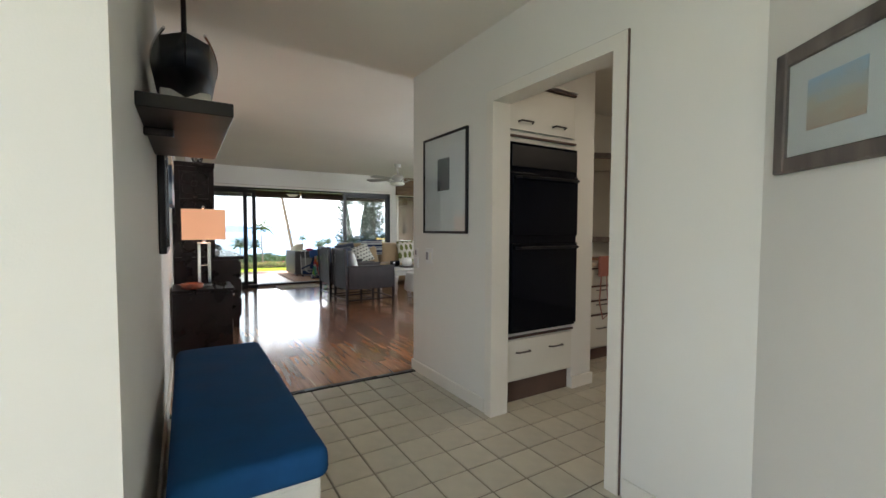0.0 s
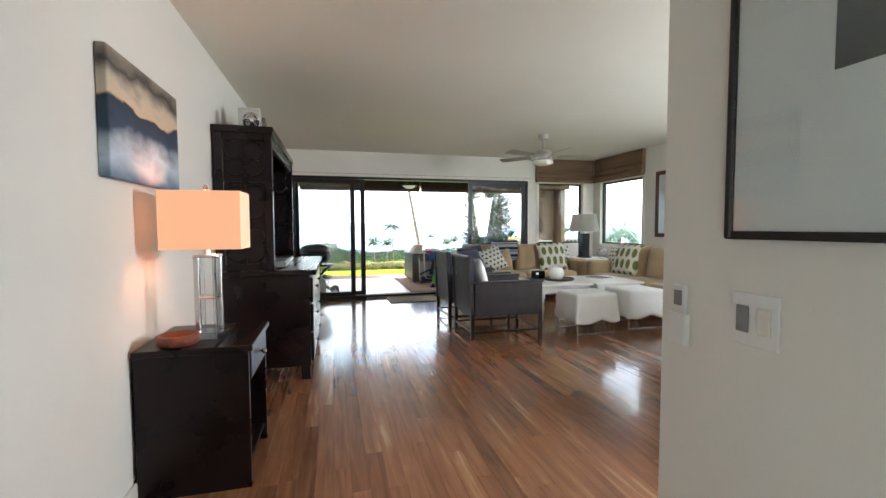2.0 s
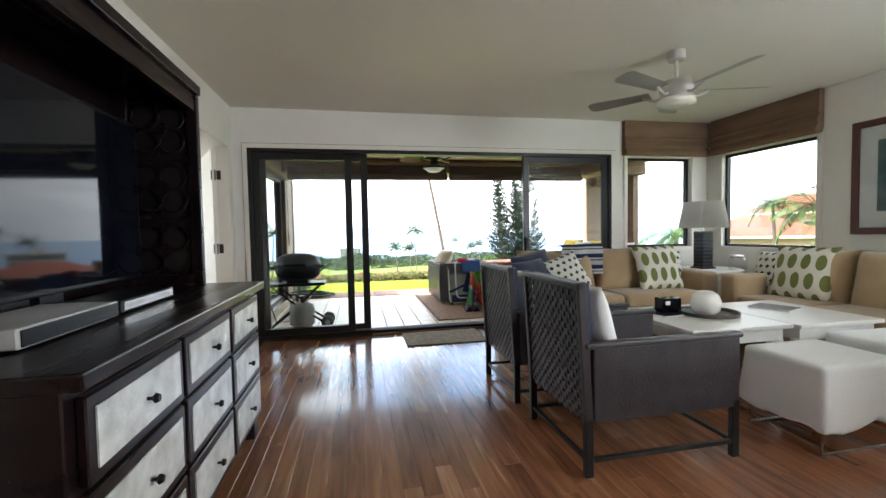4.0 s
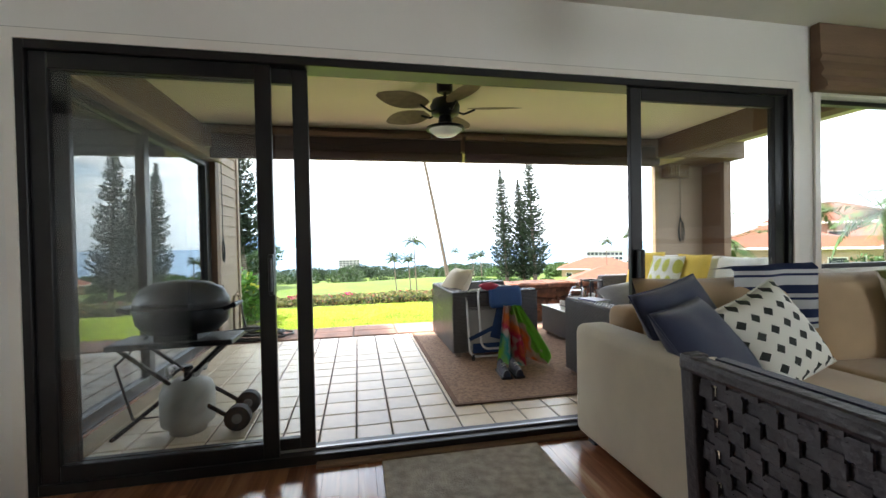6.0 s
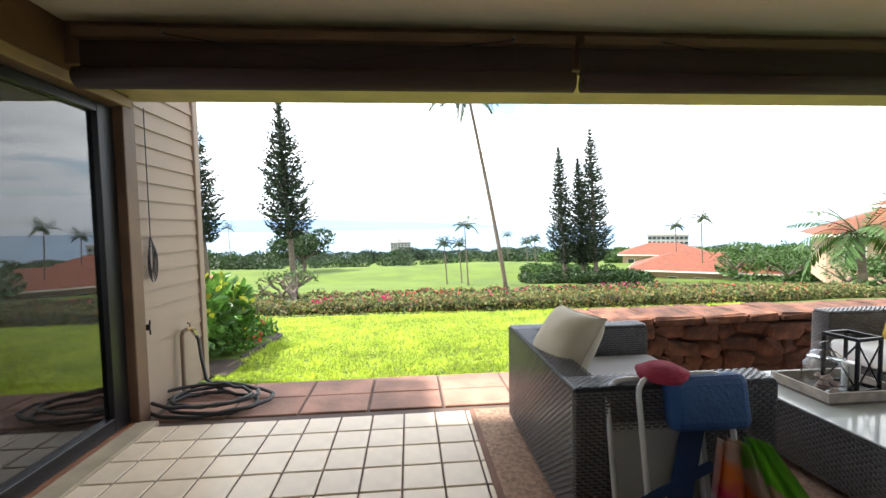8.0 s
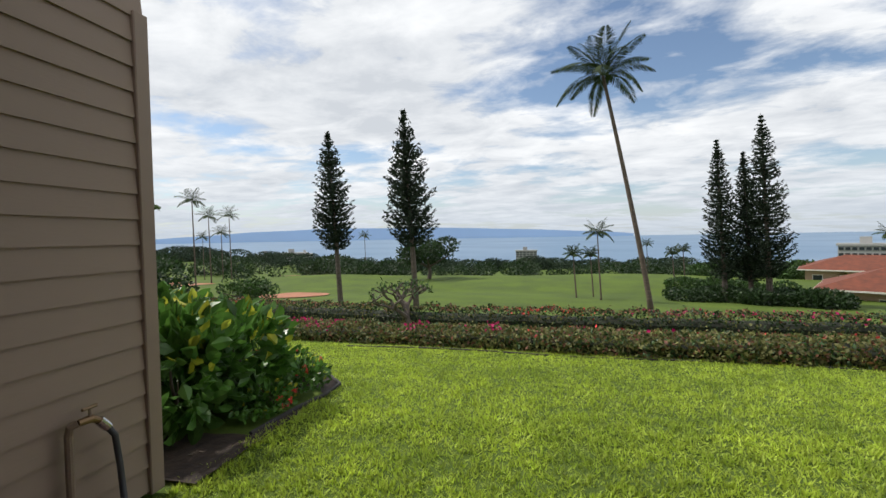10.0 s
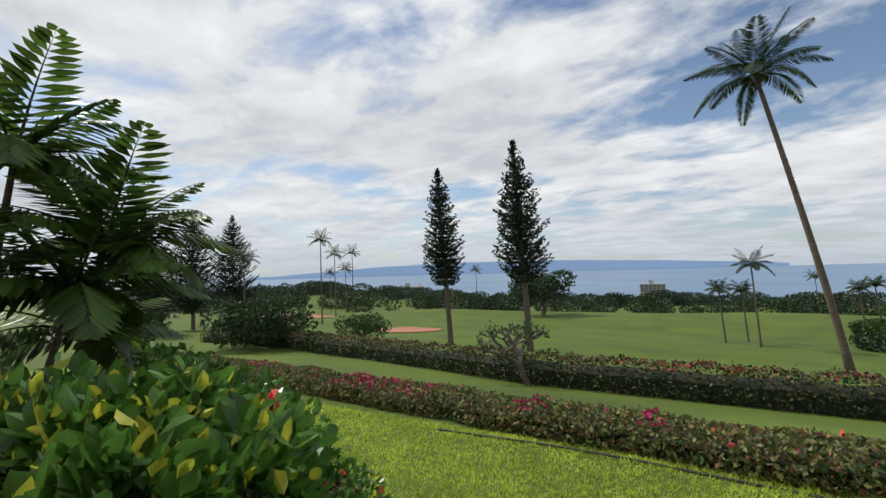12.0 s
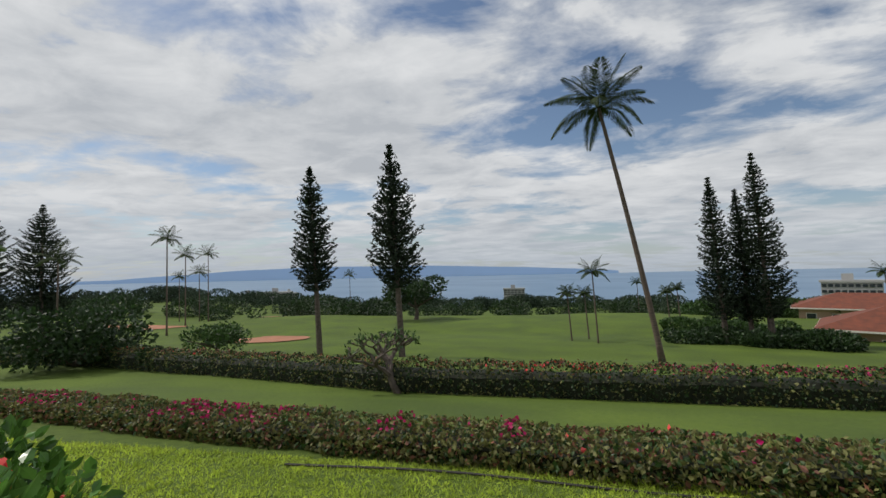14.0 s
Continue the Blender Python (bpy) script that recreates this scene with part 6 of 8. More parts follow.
t = thing("media_box", "white cable box on the media cabinet", "electronics", pose(0.42, 5.24, 0.868))
part("case", B(0, 0.22, 0, 0.42, 0.005, 0.055, 0.004, 1), mat("silver_plastic", (0.5, 0.5, 0.5), 0.35), t)
part("front", B(0.22, 0.223, 0.01, 0.41, 0.01, 0.05), BLACKGLASS, t)
t = thing("media_box", "thin dark media player on the cabinet", "electronics", pose(0.42, 5.72, 0.868))
part("case", B(0, 0.2, 0, 0.4, 0.003, 0.045, 0.004, 1), BLACKMETAL, t)
part("front", B(0.2, 0.203, 0.01, 0.39, 0.01, 0.04), CHROME, t)
for i, (y, h, c) in enumerate(((5.34, 0.2, (0.62, 0.60, 0.56)), (5.40, 0.18, (0.45, 0.42, 0.38)), (5.62, 0.20, (0.3, 0.24, 0.2)), (5.66, 0.17, (0.12, 0.08, 0.07)))):
    t = thing("book", "hardback book standing on the media cabinet", "book", pose(0.30, y, 1.942), "books on the media cabinet")
    part("cover", B(0, 0.16, 0, 0.034, 0, h, 0.003, 1), mat("hardback_cover", c, 0.6), t)
    part("pages", B(0.004, 0.157, 0.004, 0.030, h, h + 0.002), MATWHITE, t)
for y in (5.18, 5.50):
    t = thing("wire_orb", "silver openwork decorative orb on the media cabinet", "ornament", pose(0.42, y, 2.008), "silver orbs")
    b = bmesh.new()
    for k in range(6):
        m = Euler((k * 0.9, k * 1.3, k)).to_matrix()
        tube(b, [m @ Vector((0.055 * math.cos(q), 0.055 * math.sin(q), 0)) for q in np.linspace(0, 2 * math.pi, 17)[:-1]], 0.010, 5, True)
    part("rings", b, CHROME, t, smooth=True)


def woven_chair(m, label, pillow_mat):
    t = thing("woven_armchair", label, "chair", m, "woven armchairs")
    lean = 0.035
    # back of crossed straps
    nv, nh = 20, 22
    b = bmesh.new()
    for i in range(nv):
        y = 0.045 + 0.55 * i / (nv - 1)
        for j in range(nh + 1):
            z = 0.26 + 0.64 * (j - 0.5) / nh
            o = 0.004 * (1 if (i + j) % 2 else -1)
            x0 = -lean * max(0, (z - 0.26)) / 0.64 + o
            bx(b, x0 - 0.0025, x0 + 0.0025, y - 0.0118, y + 0.0118, z, z + 0.64 / nh * 1.02)
    part("vertical_strap", b, WEAVE, t, "dark woven leather straps")["kind"] = "stuff"
    b = bmesh.new()
    for j in range(nh):
        z = 0.275 + 0.62 * j / (nh - 1)
        for i in range(nv):
            y = 0.045 + 0.55 * (i - 0.5) / (nv - 1)
            o = -0.004 * (1 if (i + j) % 2 else -1)
            x0 = -lean * (z - 0.26) / 0.64 + o
            bx(b, x0 - 0.0025, x0 + 0.0025, y, y + 0.55 / (nv - 1) * 1.02, z - 0.0115, z + 0.0115)
    part("cross_strap", b, WEAVE, t, "dark woven leather straps")["kind"] = "stuff"
    part("back_panel", bx(bmesh.new(), 0.03, 0.05, 0.03, 0.61, 0.0, 0.66, m=pose(0.0, 0, 0.26, 0, -3, 0)), NAVYFAB, t)
    for y in (0.0, 0.61):
        part("back_post", bx(bmesh.new(), -0.02, 0.02, y, y + 0.03, 0.0, 0.68, 0.005, m=pose(0.0, 0, 0.25, 0, -3, 0)), WEAVE, t)
        part("leg", B(-0.02, 0.02, y, y + 0.03, 0, 0.28, 0.003, 1), BLACKWOOD, t)
        part("leg", B(0.76, 0.80, y, y + 0.03, 0, 0.30, 0.003, 1), BLACKWOOD, t)
        part("stretcher", B(0.02, 0.76, y + 0.005, y + 0.025, 0.07, 0.09), BLACKWOOD, t)
        part("arm_panel", B(0.02, 0.80, y, y + 0.03, 0.26, 0.62, 0.008), WEAVE, t)
        part("arm", B(-0.02, 0.81, y - 0.012, y + 0.042, 0.615, 0.645, 0.010), WEAVE, t)
    part("top_rail", B(-0.058, -0.018, 0.0, 0.64, 0.895, 0.925, 0.008), WEAVE, t)
    part("stretcher", B(-0.01, 0.01, 0.03, 0.61, 0.07, 0.09), BLACKWOOD, t)
    part("stretcher", B(0.77, 0.79, 0.03, 0.61, 0.07, 0.09), BLACKWOOD, t)
    part("seat_frame", B(0.02, 0.80, 0.03, 0.61, 0.25, 0.31, 0.006), WEAVE, t)
    b = B(0.06, 0.82, 0.04, 0.60, 0.315, 0.44, 0.035, 3)
    part("seat_cushion", b, STRIPE, t, "navy and white striped seat cushion", True)
    b = pillow(0.50, 0.48, 0.15, m=pose(0.16, 0.32, 0.66, 90, 0, 90) @ pose(0, 0, 0, -14, 0, 0))
    p = part("back_pillow", b, pillow_mat, t, "off-white linen back pillow", True)
    return t


LOW = Matrix.Diagonal((1, 1, 0.958, 1))
woven_chair(pose(2.41, 5.80, 0) @ LOW, "dark woven-strap armchair with a pale back pillow", WHITECLOTH)
woven_chair(pose(2.40, 6.65, 0) @ LOW, "dark woven-strap armchair standing beside its twin", WHITECLOTH)


def throw_pillow(label, m, material, s=0.48, th=0.17):
    t = thing("throw_pillow", label, "pillow", m)
    part("cover", pillow(s, s, th, 14, lump=0.12), material, t, smooth=True)
    e = [(u * s * 0.49, v * s * 0.49, 0) for u, v in ((-1, -1), (0, -0.94), (1, -1), (0.94, 0), (1, 1), (0, 0.94), (-1, 1), (-0.94, 0))]
    part("piping", tube(bmesh.new(), e, 0.006, 5, True), material, t)
    return t


def sofa(name, label, m, w, d, n, side_mat):
    """A sofa that faces -y; the origin is its front left corner on the floor."""
    t = thing(name, label, "sofa", m)
    aw = 0.20
    part("base", B(aw, w - aw, 0.05, d - 0.02, 0.06, 0.30, 0.02), TANFAB, t)
    for x in (0, w - aw):
        part("arm", B(x, x + aw, 0.0, d, 0.05, 0.65, 0.05, 4), side_mat if x == 0 else TANFAB, t, smooth=True)
    part("back_frame", B(aw, w - aw, d - 0.20, d, 0.05, 0.74, 0.05, 3), TANFAB, t, smooth=True)
    cw = (w - 2 * aw) / n
    for i in range(n):
        part("seat_cushion", B(aw + i * cw + 0.005, aw + (i + 1) * cw - 0.005, -0.02, d - 0.20, 0.30, 0.46, 0.05, 4), TANFAB, t, smooth=True)
        b = pillow(cw * 1.02, 0.54, 0.26, 14, pose(aw + (i + 0.5) * cw, d - 0.30, 0.64, 78, 0, 0), 0.35)
        part("back_cushion", b, TANFAB, t, smooth=True)
    for x in (0.06, w - 0.12):
        for y in (0.05, d - 0.1):
            part("foot", B(x, x + 0.06, y, y + 0.06, 0, 0.055), ESPRESSO, t)
    return t


sofa("sofa", "tan fabric two-seat sofa in front of the glass door", pose(2.92, 7.86, 0), 2.22, 0.88, 2, CREAMFAB)
sofa("sofa", "long tan fabric sofa along the picture wall", pose(4.98, 7.72, 0, 0, 0, -90), 2.25, 0.86, 3, TANFAB)
UP = lambda x, y, z, rz, tilt=72, roll=0: pose(x, y, z, tilt, 0, rz) @ pose(0, 0, 0, 0, 0, roll)
throw_pillow("navy linen throw pillow standing on the sofa", UP(3.27, 8.30, 0.66, 12, 64, 10), NAVYFAB, 0.50)
throw_pillow("navy linen throw pillow leaning on another", UP(3.18, 8.08, 0.62, 24, 54, 4), NAVYFAB, 0.48)
throw_pillow("white throw pillow with black diamond print", UP(3.52, 8.12, 0.66, -4, 66, 22), DOTPRINT, 0.42)
throw_pillow("cream throw pillow with olive leaf print", UP(4.66, 8.20, 0.68, -4, 70, 2), LEAFPRINT, 0.52)
throw_pillow("white throw pillow with black diamond print behind another", UP(4.82, 8.30, 0.66, -14, 72, 0), DOTPRINT, 0.42)
th = thing("striped_throw", "navy and white striped throw over the sofa back", "throw", pose(3.84, 8.34, 0.60))
b = bmesh.new()
g = [[b.verts.new((0.25 * math.sin(0) + u, 0.02 * math.sin(u * 22) + (0.02 if v < 0.5 else 0.04 + (v - 0.5) * 0.25), 0.02 + 0.34 * min(v, 0.5) / 0.5 - 0.05 * max(0, v - 0.5) + 0.02 * u)) for v in np.linspace(0, 1, 14)] for u in np.linspace(-0.24, 0.24, 16)]
for i in range(15):
    for j in range(13):
        b.faces.new((g[i][j], g[i + 1][j], g[i + 1][j + 1], g[i][j + 1]))
bmesh.ops.solidify(b, geom=b.faces[:], thickness=0.012)
bmesh.ops.transform(b, matrix=pose(0, 0, 0, 90, 0, 0), verts=b.verts[:])
o = part("cloth", b, STRIPE, th, smooth=True)
o.matrix_basis = pose(0, 0, 0, -90, 0, 0)
throw_pillow("cream throw pillow with olive leaf print", UP(5.42, 7.25, 0.68, -82, 70, 0), LEAFPRINT, 0.52)
throw_pillow("white throw pillow with black diamond print", UP(5.45, 7.52, 0.66, -88, 70, 0), DOTPRINT, 0.44)
throw_pillow("white throw pillow with black diamond print", UP(5.40, 6.05, 0.66, -100, 64, 8), DOTPRINT, 0.46)
throw_pillow("cream throw pillow with olive leaf print", UP(5.30, 5.86, 0.62, -115, 55, 4), LEAFPRINT, 0.44)


def turned_leg(h):
    return lathe(bmesh.new(), [(0.02, 0), (0.03, 0.02), (0.022, 0.05), (0.034, 0.12), (0.04, h * 0.45), (0.026, h * 0.62), (0.042, h * 0.68), (0.03, h * 0.74), (0.045, h * 0.8), (0.045, h)], 14)


def coffee_table(x, y, w, d):
    t = thing("coffee_table", "white painted coffee table with turned legs", "table", pose(x, y, 0), "white coffee tables")
    part("tabletop", B(0, w, 0, d, 0.435, 0.465, 0.006), WHITEPAINT, t)
    part("apron", B(0.04, w - 0.04, 0.04, d - 0.04, 0.35, 0.435), WHITEPAINT, t)
    for lx in (0.07, w - 0.07):
        for ly in (0.07, d - 0.07):
            part("leg", turned_leg(0.36), WHITEPAINT, t, smooth=True).location = (lx, ly, 0)


coffee_table(3.47, 6.38, 0.78, 0.84)
coffee_table(4.26, 6.34, 0.72, 0.84)


def ottoman(x, y, w, d, label):
    t = thing("ottoman", label, "ottoman", pose(x, y, 0), "draped ottomans")
    b = B(0, w, 0, d, 0.13, 0.45, 0.03, 3)
    bmesh.ops.subdivide_edges(b, edges=[e for e in b.edges if e.calc_length() > 0.15], cuts=8, use_grid_fill=True)
    for v in b.verts:
        k = max(0, (0.40 - v.co.z) / 0.27)
        f = 0.022 * k * noise.noise(Vector((v.co.x * 11, v.co.y * 11, 1)))
        v.co.x += f + (0.03 * k if v.co.x > w / 2 else -0.03 * k)
        v.co.y += f + (0.02 * k if v.co.y > d / 2 else -0.02 * k)
        if v.co.z < 0.2:
            v.co.z += 0.05 * noise.noise(Vector((v.co.x * 5, v.co.y * 5, 4)))
    part("slipcover", b, WHITECLOTH, t, "white cotton drape", True)
    for y0 in (0.03, d - 0.03):
        part("chrome_leg", tube(bmesh.new(), [(0.03, y0, 0.2), (0.03, y0, 0.008), (w - 0.03, y0, 0.008), (w - 0.03, y0, 0.2)], 0.008, 6), CHROME, t)


ottoman(3.56, 5.68, 0.52, 0.44, "ottoman under a white cotton drape, chrome legs below")
ottoman(4.28, 5.76, 0.52, 0.46, "second ottoman under a white cotton drape")
t = thing("serving_tray", "round dark tray with small things on the coffee table", "tray", pose(3.98, 6.80, 0.466))
part("tray_rim", lathe(bmesh.new(), [(0.18, 0), (0.2, 0.004), (0.205, 0.03), (0.195, 0.03), (0.19, 0.008)], 28), GREYWOOD, t)
t = thing("round_vase", "round white ceramic vase on the tray", "vase", pose(3.92, 6.76, 0.475))
part("bowl_body", lathe(bmesh.new(), [(0.05, 0), (0.09, 0.03), (0.105, 0.09), (0.085, 0.15), (0.045, 0.175), (0.04, 0.17)], 24), CERAMIC, t, smooth=True)
for i, (x, y, r) in enumerate(((3.55, 7.05, 10), (3.75, 7.12, -5), (4.5, 6.95, 20))):
    t = thing("magazine", "dark glossy magazine lying on the coffee table", "magazine", pose(x, y, 0.466, 0, 0, r), "magazines")
    part("pages", B(0, 0.21, -0.28, 0, 0, 0.012, 0.002, 1), MATWHITE, t)
    part("cover", B(0, 0.212, -0.282, 0, 0.012, 0.014), (BLACKMETAL, TEAL, GREYWOOD)[i], t)
t = thing("photo_box", "small dark glass box on the coffee table", "box", pose(3.66, 6.88, 0.466))
part("box_body", B(0, 0.16, 0, 0.10, 0, 0.12, 0.006), BLACKGLASS, t)
part("label_plate", B(0.02, 0.06, -0.002, 0, 0.07, 0.10), MATWHITE, t)


def end_table():
    t = thing("round_side_table", "round white corner table on turned legs", "table", pose(5.40, 8.28, 0))
    part("tabletop", lathe(bmesh.new(), [(0.33, 0.60), (0.345, 0.61), (0.345, 0.63), (0.33, 0.64)], 36), WHITEPAINT, t)
    part("apron", lathe(bmesh.new(), [(0.29, 0.53), (0.30, 0.60), (0.28, 0.60)], 36), WHITEPAINT, t)
    for k in range(4):
        a = k * math.pi / 2 + 0.78
        part("leg", turned_leg(0.55), WHITEPAINT, t, smooth=True).location = (0.24 * math.cos(a), 0.24 * math.sin(a), 0)


end_table()
t = thing("table_lamp", "table lamp with a black ribbed base and white drum shade", "lamp", pose(5.34, 8.30, 0.642))
RIBWOOD = mat("black_ribbed_wood", (0.012, 0.012, 0.02), 0.35)
column = part("base", B(-0.064, 0.064, -0.064, 0.064, 0.0, 0.43), RIBWOOD, t, "black ribbed square column")
for k in range(10):
    part("rib", B(-0.072, 0.072, -0.072, 0.072, 0.02 + k * 0.041, 0.056 + k * 0.041, 0.006, 1), RIBWOOD, column)
part("foot", B(-0.09, 0.09, -0.09, 0.09, 0, 0.02, 0.004, 1), BLACKMETAL, t)
part("neck", tube(bmesh.new(), [(0, 0, 0.43), (0, 0, 0.49)], 0.012, 10), CHROME, t)
b = bmesh.new()
ra = [[b.verts.new((r * math.cos(2 * math.pi * j / 36), r * math.sin(2 * math.pi * j / 36), z)) for j in range(36)] for r, z in ((0.255, 0.47), (0.205, 0.77))]
for j in range(36):
    b.faces.new((ra[0][j], ra[0][(j + 1) % 36], ra[1][(j + 1) % 36], ra[1][j]))
bmesh.ops.solidify(b, geom=b.faces[:], thickness=0.004)
part("shade", b, SHADEWHITE, t, "white fabric drum shade", True)
part("spider", bx(B(-0.2, 0.2, -0.003, 0.003, 0.742, 0.748), -0.003, 0.003, -0.2, 0.2, 0.742, 0.748), CHROME, t)
t = thing("glass_jar", "clear glass jar with a lid on the corner table", "jar", pose(5.52, 8.02, 0.642))
part("jar_body", lathe(bmesh.new(), [(0.07, 0), (0.085, 0.01), (0.085, 0.12), (0.06, 0.135)], 24), CLEAR, t, smooth=True)
part("lid", lathe(bmesh.new(), [(0.062, 0.136), (0.07, 0.145), (0.07, 0.16), (0.05, 0.165)], 24), CHROME, t)


def roman_shade(m, w, label):
    t = thing("roman_shade", label, "blind", m, "brown roman shades")
    b = bmesh.new()
    prof = [(0.0, 0.42), (0.06, 0.42), (0.065, 0.24), (0.075, 0.22), (0.06, 0.19), (0.085, 0.13), (0.065, 0.10), (0.10, 0.05), (0.105, 0.02), (0.08, 0.0), (0.0, 0.01)]
    lo, hi = [b.verts.new((0, -o, z)) for o, z in prof], [b.verts.new((w, -o, z)) for o, z in prof]
    n = len(prof)
    for i in range(n):
        b.faces.new((lo[i], lo[(i + 1) % n], hi[(i + 1) % n], hi[i]))
    b.faces.new(lo[::-1])
    b.faces.new(hi)
    part("folds", b, BLIND, t)
    part("headrail", B(0, w, -0.055, -0.004, 0.4195, 0.428), BLIND, t)
    return t


roman_shade(pose(4.63, 8.797, 2.01), 1.18, "brown woven roman shade raised above the window")
roman_shade(pose(5.857, 8.68, 2.01, 0, 0, -90), 1.27, "brown woven roman shade raised above the corner window")


def ceiling_fan(at, label, drop, dark, r, n, start, leafy):
    t = thing("ceiling_fan", label, "fan", pose(*at))
    hub = BLACKMETAL if dark else FANWHITE
    part("canopy", lathe(bmesh.new(), [(0.05, -0.07), (0.065, -0.06), (0.065, 0.0), (0.06, 0.0)], 24), hub, t)
    part("downrod", tube(bmesh.new(), [(0, 0, -0.07), (0, 0, -drop + 0.08)], 0.014, 10), hub, t)
    part("motor", lathe(bmesh.new(), [(0.05, -drop - 0.06), (0.11, -drop - 0.045), (0.12, -drop + 0.02), (0.10, -drop + 0.07), (0.04, -drop + 0.09)], 28), hub, t, smooth=True)
    k = -drop - 0.06
    if dark:
        part("light_ring", lathe(bmesh.new(), [(0.05, k), (0.06, k - 0.06), (0.15, k - 0.09), (0.155, k - 0.11), (0.14, k - 0.11)], 28), hub, t)
    part("light_globe", lathe(bmesh.new(), [(0.02, k - 0.165 if dark else k - 0.065), (0.08, k - 0.155 if dark else k - 0.06), (0.135, k - 0.11 if dark else k - 0.04), (0.13, k - 0.10 if dark else k - 0.002)], 28), OPAL, t, "frosted glass light globe", True)
    for i in range(n):
        a = start + 2 * math.pi * i / n
        arm = part("blade_arm", tube(bmesh.new(), [(0.08, 0, -drop - 0.02), (0.15, 0, -drop - 0.045), (0.24, 0, -drop - 0.01)], 0.009, 6), hub, t)
        arm.matrix_basis = pose(0, 0, 0, 0, 0, math.degrees(a))
        b = bmesh.new()
        lo, hi = [], []
        for u in np.linspace(0, 1, 14):
            w = (0.115 * math.sin(math.pi * (0.10 + 0.86 * u)) ** 0.8) if leafy else 0.055 + 0.02 * u - (0.03 if u > 0.95 else 0)
            x = 0.18 + (r - 0.18) * u
            lo.append((x, -w, 0))
            hi.append((x, w, 0))
        A = [b.verts.new(p) for p in lo + hi[::-1]]
        b.faces.new(A)
        bmesh.ops.solidify(b, geom=b.faces[:], thickness=0.008)
        bl = part("blade", b, RATTANLEAF if leafy else FANWHITE, t)
        bl.matrix_basis = pose(0, 0, 0, 0, 0, math.degrees(a)) @ pose(0, 0, -drop, 13, 0, 0)
    return t


ceiling_fan((3.79, 6.91, CZ), "grey living room ceiling fan with a frosted light", 0.29, False, 0.66, 5, 0.98, False)
ceiling_fan((2.48, 9.95, 2.38), "black lanai ceiling fan with tan leaf-shaped blades", 0.20, True, 0.62, 5, 1.08, True)

framed("framed_picture", "large mahogany-framed teal print behind reflecting glass", pose(5.858, 5.57, 1.03, 0, 0, 90), 1.58, 1.0, 0.035, 0.06, MAHOG, TEAL, (0.09, 0.16, 0.91, 0.86))
t = thing("floor_lamp", "slim chrome floor lamp with a swing arm and small shade", "lamp", pose(4.90, 4.62, 0))
part("base_plate", lathe(bmesh.new(), [(0.12, 0), (0.13, 0.005), (0.12, 0.02), (0.02, 0.03)], 24), CHROME, t)
part("pole", tube(bmesh.new(), [(0, 0, 0.02), (0, 0, 1.46)], 0.009, 8), CHROME, t)
part("arm", tube(bmesh.new(), [(-0.42, 0, 1.39), (0.3, 0, 1.37)], 0.006, 8), CHROME, t)
part("shade", lathe(bmesh.new(), [(0.12, 1.29), (0.10, 1.31), (0.05, 1.34), (0.045, 1.40), (0.02, 1.42)], 20, (-0.50, 0, 0)), PEWTER, t, smooth=True)


def dining_chair(m, label):
    t = thing("dining_chair", label, "chair", m, "dining chairs")
    b = B(0, 0.52, 0, 0.52, 0.33, 0.47, 0.03, 3)
    part("seat", b, OLIVEFAB, t, smooth=True)
    b = B(-0.03, 0.06, -0.01, 0.53, 0.30, 0.86, 0.03, 3)
    bmesh.ops.subdivide_edges(b, edges=[e for e in b.edges if e.calc_length() > 0.2], cuts=8, use_grid_fill=True)
    for v in b.verts:
        k = max(0, v.co.z - 0.35)
        v.co.x -= 0.18 * k * k + 0.05 * (1 - ((v.co.y - 0.26) / 0.27) ** 2) * k
        v.co.z -= 0.04 * ((v.co.y - 0.26) / 0.27) ** 2 * k * 2
    part("backrest", b, OLIVEFAB, t, "curved khaki upholstered back", True)
    for x in (0.0, 0.46):
        for y in (0.01, 0.45):
            b = bmesh.new()
            s = -0.06 if x == 0 else 0.02
            lathe_leg = tube(b, [(x + 0.03 + s, y + 0.03, 0), (x + 0.03, y + 0.03, 0.34)], [0.016, 0.03], 4)
            part("leg", b, ESPRESSO, t)
    return t


dining_chair(pose(3.30, 3.58, 0, 0, 0, 0), "khaki upholstered dining chair with tapered dark legs")
dining_chair(pose(4.18, 4.95, 0, 0, 0, -70), "khaki upholstered dining chair at the table's far side")
t = thing("dining_table", "pale glass-topped dining table", "table", pose(4.0, 3.1, 0))
part("tabletop", B(0, 1.7, 0, 1.62, 0.735, 0.75, 0.005), mat("frosted_glass_top", (0.55, 0.62, 0.62), 0.08), t)
for x in (0.2, 1.5):
    for y in (0.2, 1.4):
        part("leg", B(x - 0.04, x + 0.04, y - 0.04, y + 0.04, 0, 0.735, 0.005), ESPRESSO, t)
t = thing("large_vase", "rounded white ceramic vase on the dining table", "vase", pose(4.93, 4.62, 0.751))
part("vase_body", lathe(bmesh.new(), [(0.07, 0), (0.12, 0.05), (0.135, 0.13), (0.11, 0.22), (0.07, 0.25), (0.06, 0.245)], 28), CERAMIC, t, smooth=True)
t = thing("air_conditioner", "white wall-mounted air conditioner", "air conditioner", pose(5.858, 4.55, 2.10))
part("case", B(-0.20, 0, 0, 0.72, 0, 0.28, 0.03, 3), CERAMIC, t)
part("louvre", B(-0.19, -0.08, 0.04, 0.68, -0.008, 0.0), MATWHITE, t)
t = thing("door_mat", "grey-beige woven mat before the sliding door", "mat", pose(1.86, 8.19, 0.001))
